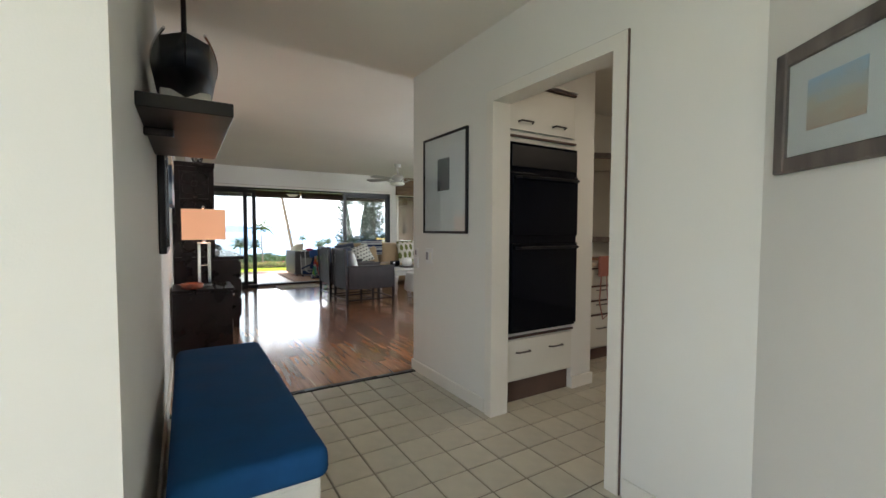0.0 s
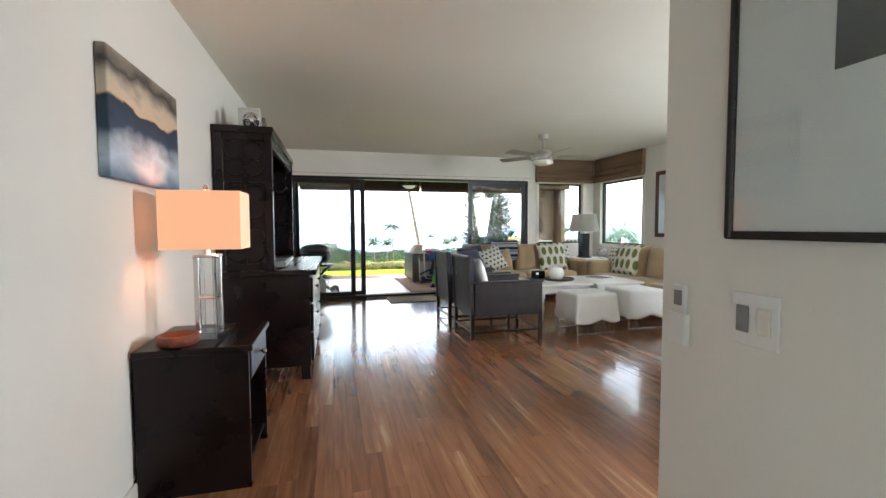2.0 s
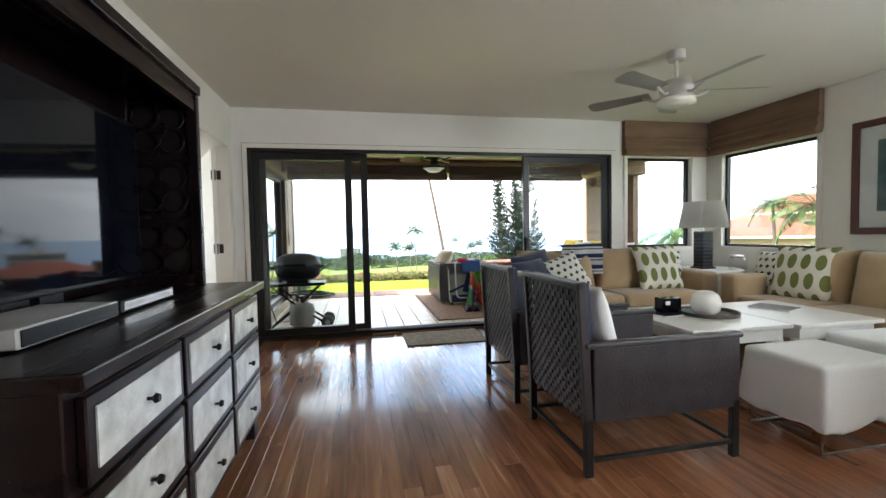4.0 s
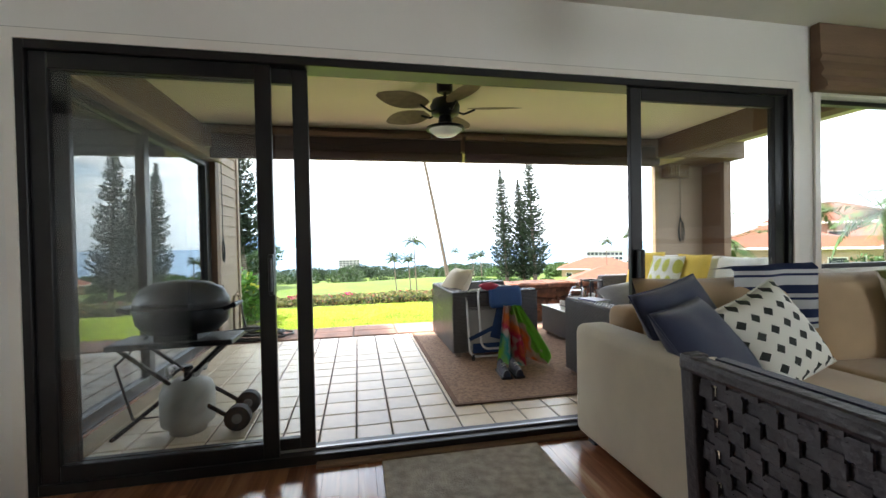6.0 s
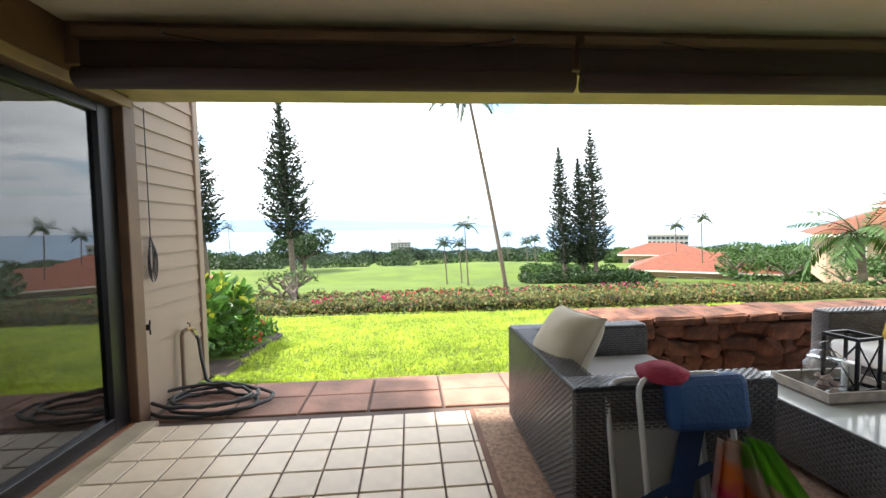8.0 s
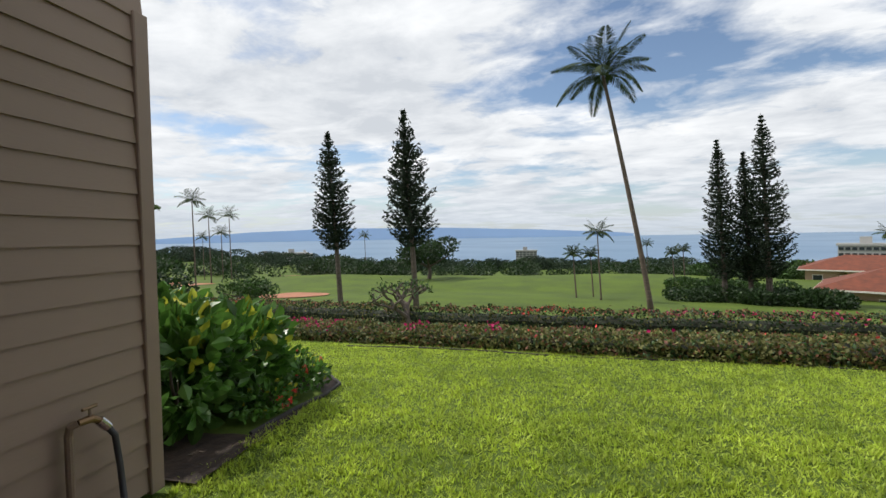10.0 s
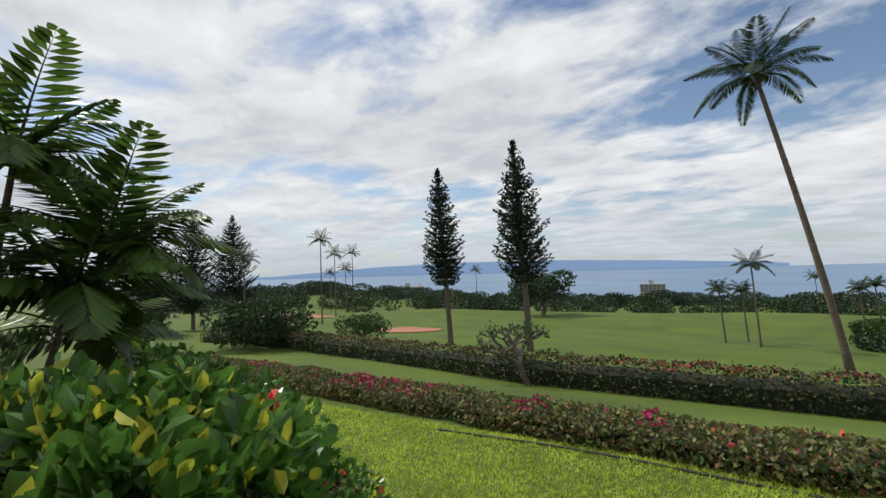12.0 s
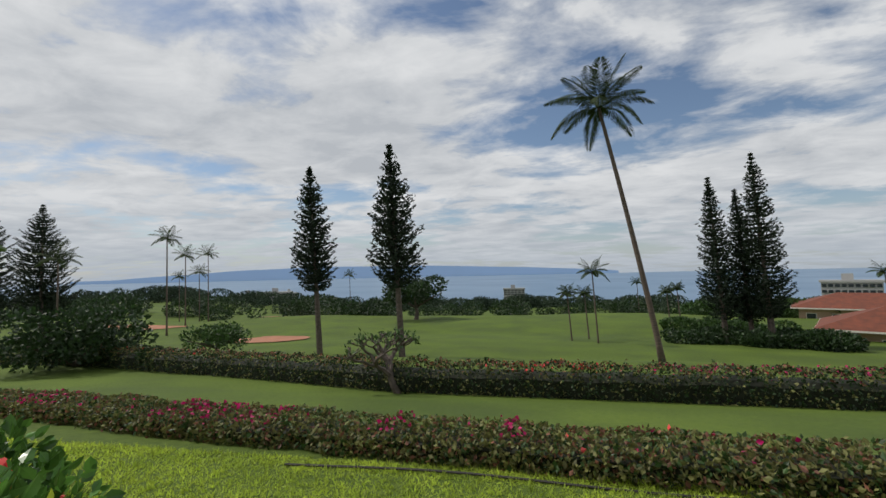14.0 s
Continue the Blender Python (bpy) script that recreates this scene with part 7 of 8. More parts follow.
part("mat_body", B(0, 0.83, 0, 0.54, 0, 0.012, 0.004, 1), mat("beige_woven_mat", (0.42, 0.37, 0.30), 0.95, var=0.2, scale=20, bump=0.8, bscale=120), t)

# ---- bedroom ----
d = structure("door_bedroom", bx(bmesh.new(), -0.78, 0, -0.02, 0.02, 0.01, 1.98, 0.003, 1, m=pose(0.055, 8.585, 0, 0, 0, -65)), TRIM, "white bedroom door standing wide open")
for z in (0.28, 1.0, 1.72):
    b = bx(bmesh.new(), -0.05, 0.0, -0.024, -0.018, z - 0.045, z + 0.045, m=pose(0.055, 8.585, 0, 0, 0, -65))
    bx(b, 0.05, 0.11, 8.598, 8.603, z - 0.045, z + 0.045)
    tube(b, [(0.06, 8.592, z - 0.05), (0.06, 8.592, z + 0.05)], 0.008, 8)
    part("hinge", b, mat("dark_bronze_hinge", (0.05, 0.035, 0.025), 0.4, 0.7), d)
t = thing("bed", "bed with a rumpled white duvet and pale skirt", "bed", pose(-3.95, 8.75, 0))
part("base", B(0, 2.35, 0.05, 1.85, 0.02, 0.36, 0.02), CREAMFAB, t)
part("mattress", B(0, 2.35, 0.03, 1.87, 0.36, 0.52, 0.05, 3), WHITECLOTH, t)
b = B(0.3, 2.50, -0.06, 1.98, 0.30, 0.66, 0.09, 4)
bmesh.ops.subdivide_edges(b, edges=[e for e in b.edges if e.calc_length() > 0.2], cuts=14, use_grid_fill=True)
for v in b.verts:
    v.co += Vector((1, 1, 1)) * 0.035 * noise.noise(v.co * 4.2)
part("duvet", b, WHITECLOTH, t, "rumpled white duvet", True)
t = thing("bedroom_chair", "dark wooden armchair with a white cushion by the window", "chair", pose(-2.75, 11.62, 0))
for x in (0.0, 0.86):
    part("leg", tube(bmesh.new(), [(x, 0, 0), (x, 0.04, 0.3), (x, 0, 0.55)], 0.025, 6), ESPRESSO, t)
    part("leg", tube(bmesh.new(), [(x, 0.72, 0), (x, 0.62, 0.4), (x, 0.72, 0.9)], 0.025, 6), ESPRESSO, t)
    part("arm", B(x - 0.03, x + 0.03, -0.02, 0.68, 0.55, 0.58, 0.01), ESPRESSO, t)
part("seat", B(0, 0.86, 0.02, 0.68, 0.27, 0.32, 0.01), ESPRESSO, t)
part("backrest", B(0.0, 0.86, 0.63, 0.67, 0.36, 0.88, 0.01), ESPRESSO, t)
part("seat_cushion", B(0.03, 0.83, 0.0, 0.62, 0.32, 0.43, 0.04, 3), WHITECLOTH, t, smooth=True)
part("back_pillow", pillow(0.8, 0.45, 0.18, 12, pose(0.43, 0.55, 0.63, 78, 0, 0)), WHITECLOTH, t, smooth=True)
t = thing("wall_heater", "black wall panel unit under the bedroom window", "heater", pose(-2.66, 12.70, 0.22))
part("panel", B(0, 0.42, -0.04, -0.002, 0, 0.49, 0.006), BLACKMETAL, t)
for k in range(6):
    part("slat", B(0.03, 0.39, -0.045, -0.04, 0.05 + k * 0.07, 0.07 + k * 0.07), BLACKWOOD, t)
t = thing("window_curtain", "sheer white curtain drawn beside the bedroom window", "curtain", pose(-3.22, 12.60, 0.25))
b = bmesh.new()
g = [[b.verts.new((u, 0.03 * math.sin(u * 60), z)) for z in (0, 0.6, 1.2, 1.95)] for u in np.linspace(0, 0.42, 40)]
for p, q in zip(g, g[1:]):
    for j in range(3):
        b.faces.new((p[j], q[j], q[j + 1], p[j + 1]))
bmesh.ops.solidify(b, geom=b.faces[:], thickness=0.003)
part("cloth", b, SHADEWHITE, t, smooth=True)
part("rod", tube(bmesh.new(), [(-0.1, 0, 1.97), (1.3, 0, 1.97)], 0.012, 8), WHITEPAINT, t)
t = thing("bedroom_rug", "pale beige rug on the bedroom floor", "rug", pose(-2.6, 8.2, 0))
part("rug_body", B(0, 2.2, 0, 2.55, 0, 0.012, 0.004, 1), mat("pale_rug", (0.55, 0.50, 0.42), 0.95, bump=0.5, bscale=120), t)
t = thing("framed_picture", "small dark picture on the bedroom wall", "picture", pose(-3.65, 12.698, 1.2))
part("frame", B(0, 0.12, -0.025, 0, 0, 0.55, 0.004, 1), BLACKWOOD, t)
part("print", B(0.015, 0.105, -0.028, -0.025, 0.02, 0.53), TEAL, t)

# ---- lanai ----
def weave(parent, faces, pitch=0.036, row=0.0135):
    """Short bowed strands in staggered rows over each face: (corner, along, across, normal)."""
    V, F = [], []
    for o, u, v, nrm in faces:
        o, u, v, nrm = Vector(o), Vector(u), Vector(v), Vector(nrm)
        lu, lv = u.length, v.length
        eu, ev = u / lu, v / lv
        for j in range(int(lv / row)):
            q = (j + 0.08) * row
            x = -pitch / 2 if j % 2 else 0.0
            while x < lu - 0.004:
                a, c = max(0.0, x), min(lu, x + pitch)
                if c - a > 0.008:
                    k = len(V)
                    for f, out in ((0.0, 0.0005), (0.28, 0.0065), (0.72, 0.0065), (1.0, 0.0005)):
                        p = o + eu * (a + (c - a) * f) + nrm * out
                        V += [p + ev * q, p + ev * (q + row * 0.72)]
                    F += [(k + 2 * i, k + 2 * i + 2, k + 2 * i + 3, k + 2 * i + 1) for i in range(3)]
                x += pitch
    me = bpy.data.meshes.new("wicker_weave")
    me.from_pydata([tuple(p) for p in V], [], F)
    me.materials.append(STRAND)
    ob = new("wicker_weave", me)
    ob.parent = parent
    ob["kind"] = "stuff"
    return ob


def wicker_seat(name, label, m, w, d, back, arms, seat_h=0.32, h=0.63, cushion=None):
    """A boxy wicker seat that faces -y in its own frame."""
    t = thing(name, label, "outdoor seat", m)
    part("seat_box", B(0.13, w - 0.13, 0.0, d - 0.13, 0.05, seat_h, 0.008), RATTAN, t)
    if back:
        part("back_panel", B(0.0, w, d - 0.13, d, 0.05, h, 0.012), RATTAN, t)
    for x in arms:
        part("arm_panel", B(x, x + 0.13, 0.0, d - 0.13, 0.05, h, 0.012), RATTAN, t)
    faces = []
    for x in arms:
        xo, nx = (x, -1) if x == 0 else (x + 0.13, 1)
        xi = x + 0.13 if x == 0 else x
        faces += [((xo, 0, 0.05), (0, d, 0), (0, 0, h - 0.05), (nx, 0, 0)), ((x, 0, 0.05), (0.13, 0, 0), (0, 0, h - 0.05), (0, -1, 0)), ((x, 0, h), (0, d, 0), (0.13, 0, 0), (0, 0, 1)), ((xi, 0, seat_h), (0, d - 0.13, 0), (0, 0, h - seat_h), (-nx, 0, 0))]
    faces += [((0, d, 0.05), (w, 0, 0), (0, 0, h - 0.05), (0, 1, 0)), ((0.13, d - 0.13, h), (w - 0.26, 0, 0), (0, 0.13, 0), (0, 0, 1)), ((0.13, 0, 0.05), (w - 0.26, 0, 0), (0, 0, seat_h - 0.05), (0, -1, 0))]
    weave(t, faces)
    for x in (0.03, w - 0.08):
        for y in (0.03, d - 0.08):
            part("foot", B(x, x + 0.05, y, y + 0.05, 0, 0.05), CHROME, t)
    if cushion:
        part("seat_cushion", B(0.135, w - 0.135, -0.01, d - 0.14, seat_h, seat_h + 0.13, 0.03, 3), cushion, t, "white seat cushion", True)
    return t


Zl = -0.011
t = thing("outdoor_rug", "brown woven outdoor rug on the lanai tiles", "rug", pose(2.40, 9.40, -0.0225))
part("weave", B(0, 3.0, 0, 2.40, 0, 0.010, 0.003, 1), mat("brown_outdoor_weave", (0.40, 0.25, 0.17), 0.95, var=0.25, scale=40, bump=1.0, bscale=70), t)
part("border", bx(bx(bmesh.new(), -0.004, 0.03, 0, 2.40, 0.001, 0.0115), 0.03, 3.0, 0, 0.03, 0.001, 0.0115), mat("dark_rug_border", (0.22, 0.12, 0.08), 0.9, bump=0.5), t)
wicker_seat("wicker_armchair", "dark wicker armchair with a beach chair leaning on it", pose(3.50, 10.52, Zl, 0, 0, 90) @ pose(0, 0, 0), 1.08, 0.86, True, (0.0, 0.95), cushion=GREYFAB)
throw_pillow("cream bolster pillow on the wicker armchair's back", pose(2.80, 11.05, 0.64, 58, 0, -78), CREAMFAB, 0.40, 0.22)
wicker_seat("wicker_loveseat", "dark wicker seat seen from behind with a grey pillow", pose(3.46, 9.86, Zl, 0, 0, 0) @ pose(1.55, 0, 0, 0, 0, 180), 1.55, 0.84, True, (0.0, 1.42), cushion=WHITECLOTH)
throw_pillow("grey velvet pillow lying on the wicker seat's arm", pose(3.92, 9.60, 0.61, 24, -6, -10), GREYFAB, 0.44, 0.21)
wicker_seat("wicker_sofa", "dark wicker sofa with white seat cushions", pose(4.92, 11.75, Zl, 0, 0, -90), 1.95, 0.84, True, (0.0, 1.82), cushion=WHITECLOTH)
for y in (10.2, 10.75, 11.3):
    t = thing("back_cushion", "white back cushion on the wicker sofa", "cushion", pose(5.56, y, 0.66, 0, 0, 0), "white back cushions")
    part("cover", pillow(0.56, 0.50, 0.2, 12, pose(0, 0, 0, 76, 0, -90), 0.3), WHITECLOTH, t, smooth=True)
throw_pillow("bright yellow pillow on the wicker sofa", pose(5.26, 11.25, 0.70, 74, 0, -78), YELLOWFAB, 0.50, 0.17)
throw_pillow("white pillow with lemon leaf print on the wicker sofa", pose(5.22, 10.85, 0.68, 72, 0, -84), LEMONPRINT, 0.46, 0.16)
throw_pillow("bright yellow pillow behind the printed one", pose(5.36, 10.62, 0.70, 74, 0, -88), YELLOWFAB, 0.46, 0.16)


def wicker_table():
    t = thing("wicker_coffee_table", "dark wicker coffee table with a frosted glass top", "table", pose(3.93, 10.42, Zl))
    part("table_box", B(0, 0.62, 0, 0.92, 0.05, 0.335, 0.008), RATTAN, t)
    weave(t, [((0, 0, 0.05), (0, 0.92, 0), (0, 0, 0.285), (-1, 0, 0)), ((0, 0, 0.05), (0.62, 0, 0), (0, 0, 0.285), (0, -1, 0)), ((0.62, 0, 0.05), (0, 0.92, 0), (0, 0, 0.285), (1, 0, 0))])
    part("glass_top", B(-0.005, 0.625, -0.005, 0.925, 0.336, 0.346, 0.003, 1), mat("frosted_glass", (0.50, 0.52, 0.50), 0.12), t, "frosted glass top")
    for x in (0.02, 0.55):
        for y in (0.02, 0.85):
            part("foot", B(x, x + 0.05, y, y + 0.05, 0, 0.05), CHROME, t)


wicker_table()
t = thing("wooden_tray", "weathered pale wooden tray on the wicker table", "tray", pose(4.08, 10.84, Zl + 0.347, 0, 0, 0))
part("tray_base", B(0, 0.44, 0, 0.34, 0, 0.012), GREYWOOD, t)
PALEWOOD = mat("pale_driftwood", (0.48, 0.42, 0.36), 0.7, var=0.2, scale=14, bump=0.2)
part("tray_rim", bx(bx(bx(bx(bmesh.new(), 0, 0.44, 0, 0.015, 0.0125, 0.06), 0, 0.44, 0.325, 0.34, 0.0125, 0.06), 0, 0.015, 0.015, 0.325, 0.0125, 0.06), 0.425, 0.44, 0.015, 0.325, 0.0125, 0.06), PALEWOOD, t)
t = thing("glass_jar", "lidded glass jar filled with shells in the tray", "jar", pose(4.19, 10.97, Zl + 0.36) @ Matrix.Diagonal((1.2, 1.2, 1.2, 1)))
part("jar_body", lathe(bmesh.new(), [(0.065, 0), (0.08, 0.01), (0.08, 0.13), (0.06, 0.15), (0.06, 0.155)], 24), CLEAR, t, smooth=True)
part("lid", lathe(bmesh.new(), [(0.06, 0.156), (0.068, 0.16), (0.04, 0.185), (0.012, 0.19), (0.02, 0.205), (0.022, 0.22), (0.008, 0.23)], 24), CLEAR, t, smooth=True)
b = bmesh.new()
for i in range(12):
    a = i * 2.4
    lathe(b, [(0.005, 0), (0.016, 0.012), (0.005, 0.026)], 6, (0.04 * math.cos(a) * (i % 3) / 2, 0.04 * math.sin(a) * (i % 3) / 2, 0.008 + 0.02 * (i // 4)))
part("shells", b, mat("pink_shell", (0.55, 0.38, 0.32), 0.5, var=0.3), t)["kind"] = "stuff"
t = thing("lantern", "dark metal lantern with crossed bars and a candle", "lantern", pose(4.40, 11.02, Zl + 0.36, 0, 0, 8) @ Matrix.Diagonal((1.15, 1.15, 1.2, 1)))
for x in (-0.07, 0.07):
    for y in (-0.07, 0.07):
        part("post", B(x - 0.006, x + 0.006, y - 0.006, y + 0.006, 0.001, 0.229), BLACKMETAL, t)
for z in (0.0, 0.23):
    frame_bars_flat = [(-0.076, 0.076, -0.076, -0.064), (-0.076, 0.076, 0.064, 0.076), (-0.076, -0.064, -0.064, 0.064), (0.064, 0.076, -0.064, 0.064)]
    b = bmesh.new()
    for x0, x1, y0, y1 in frame_bars_flat:
        bx(b, x0, x1, y0, y1, z, z + 0.014)
    part("rim", b, BLACKMETAL, t)
for p, q in (((-0.07, -0.072, 0.02), (0.07, -0.072, 0.22)), ((0.07, -0.072, 0.02), (-0.07, -0.072, 0.22)), ((-0.072, -0.07, 0.02), (-0.072, 0.07, 0.22)), ((-0.072, 0.07, 0.02), (-0.072, -0.07, 0.22))):
    part("cross_bar", tube(bmesh.new(), [p, q], 0.004, 5), BLACKMETAL, t)
part("candle", lathe(bmesh.new(), [(0.032, 0.0145), (0.034, 0.02), (0.034, 0.11), (0.028, 0.115)], 16), CERAMIC, t)
t = thing("paperback_book", "blue-covered book on the wicker seat's arm", "book", pose(3.50, 9.72, Zl + 0.631, 0, 0, 8))
part("cover", B(0, 0.14, -0.21, 0, 0, 0.014, 0.002, 1), mat("blue_book_cover", (0.05, 0.06, 0.18), 0.4), t)
part("pages", B(0.003, 0.138, -0.2105, -0.2, 0.003, 0.011), MATWHITE, t)


def beach_chair():
    t = thing("beach_chair", "folded striped beach chair leaning on the wicker armchair", "chair", pose(2.78, 10.42, Zl, -11, 0, 0))
    def loop(x0, x1, y, z0, z1, r=0.05):
        pts = []
        for cx, cz, a0 in ((x1 - r, z0 + r, -90), (x1 - r, z1 - r, 0), (x0 + r, z1 - r, 90), (x0 + r, z0 + r, 180)):
            for k in range(5):
                a = radians(a0 + 22.5 * k)
                pts.append((cx + r * math.cos(a), y, cz + r * math.sin(a)))
        return tube(bmesh.new(), pts, 0.011, 8, True)
    WHITETUBE = mat("white_tubing", (0.72, 0.72, 0.73), 0.3, 0.4)
    part("frame_tube", loop(0.0, 0.36, 0.0, 0.03, 0.66, 0.07), WHITETUBE, t, smooth=True)
    part("frame_tube", loop(0.10, 0.47, -0.06, 0.10, 0.68, 0.07), WHITETUBE, t, smooth=True)
    part("seat_fabric", B(0.015, 0.40, 0.006, 0.014, 0.08, 0.63, 0.003, 1), mat("grey_mesh_fabric", (0.38, 0.37, 0.37), 0.9, var=0.08, bump=0.3, bscale=200), t, "grey mesh seat fabric")
    NAVYWEB = mat("navy_webbing", (0.012, 0.045, 0.15), 0.8, var=0.2, bump=0.2)
    part("top_band", B(0.015, 0.40, -0.004, 0.004, 0.54, 0.62, 0.003, 1), NAVYWEB, t, "navy top band")
    part("foot_band", B(0.03, 0.40, -0.004, 0.004, 0.06, 0.15, 0.003, 1), NAVYWEB, t, "navy lower band")
    part("side_band", bx(bmesh.new(), -0.05, 0.05, -0.012, -0.005, -0.22, 0.22, 0.003, 1, m=pose(0.32, 0, 0.40, 0, 18, 0)), NAVYWEB, t)
    part("strap", bx(bmesh.new(), -0.20, 0.20, -0.082, -0.074, -0.018, 0.018, m=pose(0.17, 0, 0.27, 0, -22, 0)), NAVYWEB, t)
    part("pouch", bx(bmesh.new(), 0.21, 0.53, -0.11, -0.015, 0.47, 0.68, 0.035, 3), mat("blue_nylon", (0.02, 0.08, 0.26), 0.6, bump=0.3), t)
    for x in (0.03, 0.33):
        part("foot_cap", tube(bmesh.new(), [(x, 0, -0.005), (x, 0, 0.05)], 0.015, 8), RUBBER, t)


beach_chair()


def towel_mat():
    m = bpy.data.materials.new("rainbow_towel")
    m.use_nodes = True
    nt = m.node_tree
    N, L = nt.nodes, nt.links
    p = N["Principled BSDF"]
    p.inputs["Roughness"].default_value = 0.95
    p.inputs["Sheen Weight"].default_value = 0.4
    tc, sp, nz = N.new("ShaderNodeTexCoord"), N.new("ShaderNodeSeparateXYZ"), N.new("ShaderNodeTexNoise")
    nz.inputs["Scale"].default_value = 6
    L.new(tc.outputs["Object"], sp.inputs[0])
    L.new(tc.outputs["Object"], nz.inputs["Vector"])
    a = N.new("ShaderNodeMath")
    a.operation = "MULTIPLY_ADD"
    a.inputs[1].default_value = 1.0
    zx = N.new("ShaderNodeMath")
    zx.operation = "MULTIPLY_ADD"
    zx.inputs[1].default_value = 0.55
    L.new(sp.outputs[2], zx.inputs[0])
    L.new(sp.outputs[0], zx.inputs[2])
    L.new(zx.outputs[0], a.inputs[0])
    k = N.new("ShaderNodeMath")
    k.operation = "MULTIPLY"
    k.inputs[1].default_value = 0.38
    L.new(nz.outputs[0], k.inputs[0])
    L.new(k.outputs[0], a.inputs[2])
    r = N.new("ShaderNodeValToRGB")
    r.color_ramp.interpolation = "EASE"
    cols = ((0.10, (0.03, 0.22, 0.42)), (0.20, (0.30, 0.60, 0.06)), (0.32, (0.04, 0.40, 0.40)), (0.38, (0.72, 0.62, 0.55)), (0.42, (0.65, 0.04, 0.12)), (0.50, (0.85, 0.24, 0.05)), (0.57, (0.70, 0.50, 0.42)), (0.60, (0.22, 0.58, 0.06)), (0.76, (0.30, 0.62, 0.08)), (0.84, (0.03, 0.38, 0.42)), (0.95, (0.35, 0.60, 0.60)))
    e = r.color_ramp.elements
    e[0].position, e[0].color = cols[0][0], (*cols[0][1], 1)
    e[1].position, e[1].color = cols[-1][0], (*cols[-1][1], 1)
    for q, c in cols[1:-1]:
        x = e.new(q)
        x.color = (*c, 1)
    L.new(a.outputs[0], r.inputs[0])
    L.new(r.outputs[0], p.inputs["Base Color"])
    return m


t = thing("beach_towel", "rainbow coloured beach towel draped over the folded chair", "towel", pose(3.02, 10.30, Zl))
b = bmesh.new()
g = []
for u in np.linspace(0, 1, 26):
    col = []
    for v in np.linspace(0, 1, 16):
        w = 0.15 + 0.33 * v
        x = (u - 0.35) * w + 0.10 + 0.04 * v
        y = -0.03 - 0.10 * v + 0.075 * math.sin(u * 19 + v * 1.5 + 2 * math.sin(u * 4)) * (0.3 + v) + 0.02 * math.sin(u * 51)
        z = 0.52 - 0.50 * v + (0.13 * max(0.0, u - 0.45) - 0.05 * math.sin(u * 3.1) + 0.10 * math.exp(-((u - 0.5) / 0.06) ** 2) + 0.03 * math.sin(u * 13)) * v
        col.append(b.verts.new((x, y, max(0.012, z))))
    g.append(col)
for p, q in zip(g, g[1:]):
    for j in range(15):
        b.faces.new((p[j], q[j], q[j + 1], p[j + 1]))
bmesh.ops.solidify(b, geom=b.faces[:], thickness=0.010)
part("cloth", b, towel_mat(), t, smooth=True)
b = bmesh.new()
lathe(b, [(0.02, 0), (0.09, 0.02), (0.10, 0.05), (0.05, 0.075)], 14)
t = thing("crumpled_towel", "red towel bundled on the folded beach chair", "towel", pose(3.0, 10.52, Zl + 0.64))
part("cloth", b, mat("red_towel", (0.42, 0.03, 0.07), 0.95, var=0.2, bump=0.6), t, smooth=True)
for x in (2.93, 3.04):
    t = thing("shoe", "dark sneaker standing on the outdoor rug", "shoe", pose(x, 9.93, -0.011, 0, 0, -6), "pair of dark sneakers")
    part("sole", B(-0.045, 0.045, -0.13, 0.13, 0, 0.022, 0.01, 2), RUBBER, t)
    b = bmesh.new()
    rows = []
    for i in range(9):
        u = i / 8
        h = 0.055 + 0.05 * max(0, u - 0.35)
        w = 0.042 * math.sin(math.pi * (0.18 + 0.64 * u)) ** 0.5
        rows.append([b.verts.new((w * math.cos(q), -0.125 + 0.25 * u, 0.02 + h * math.sin(q))) for q in np.linspace(0, math.pi, 8)])
    for p, q in zip(rows, rows[1:]):
        for j in range(7):
            b.faces.new((p[j], p[j + 1], q[j + 1], q[j]))
    b.faces.new(rows[0])
    b.faces.new(rows[-1][::-1])
    part("upper", b, NAVYFAB, t, smooth=True)
    part("laces", tube(bmesh.new(), [(-0.02, -0.03, 0.083), (0.02, -0.01, 0.086), (-0.02, 0.01, 0.09), (0.02, 0.03, 0.094)], 0.003, 4), MATWHITE, t)


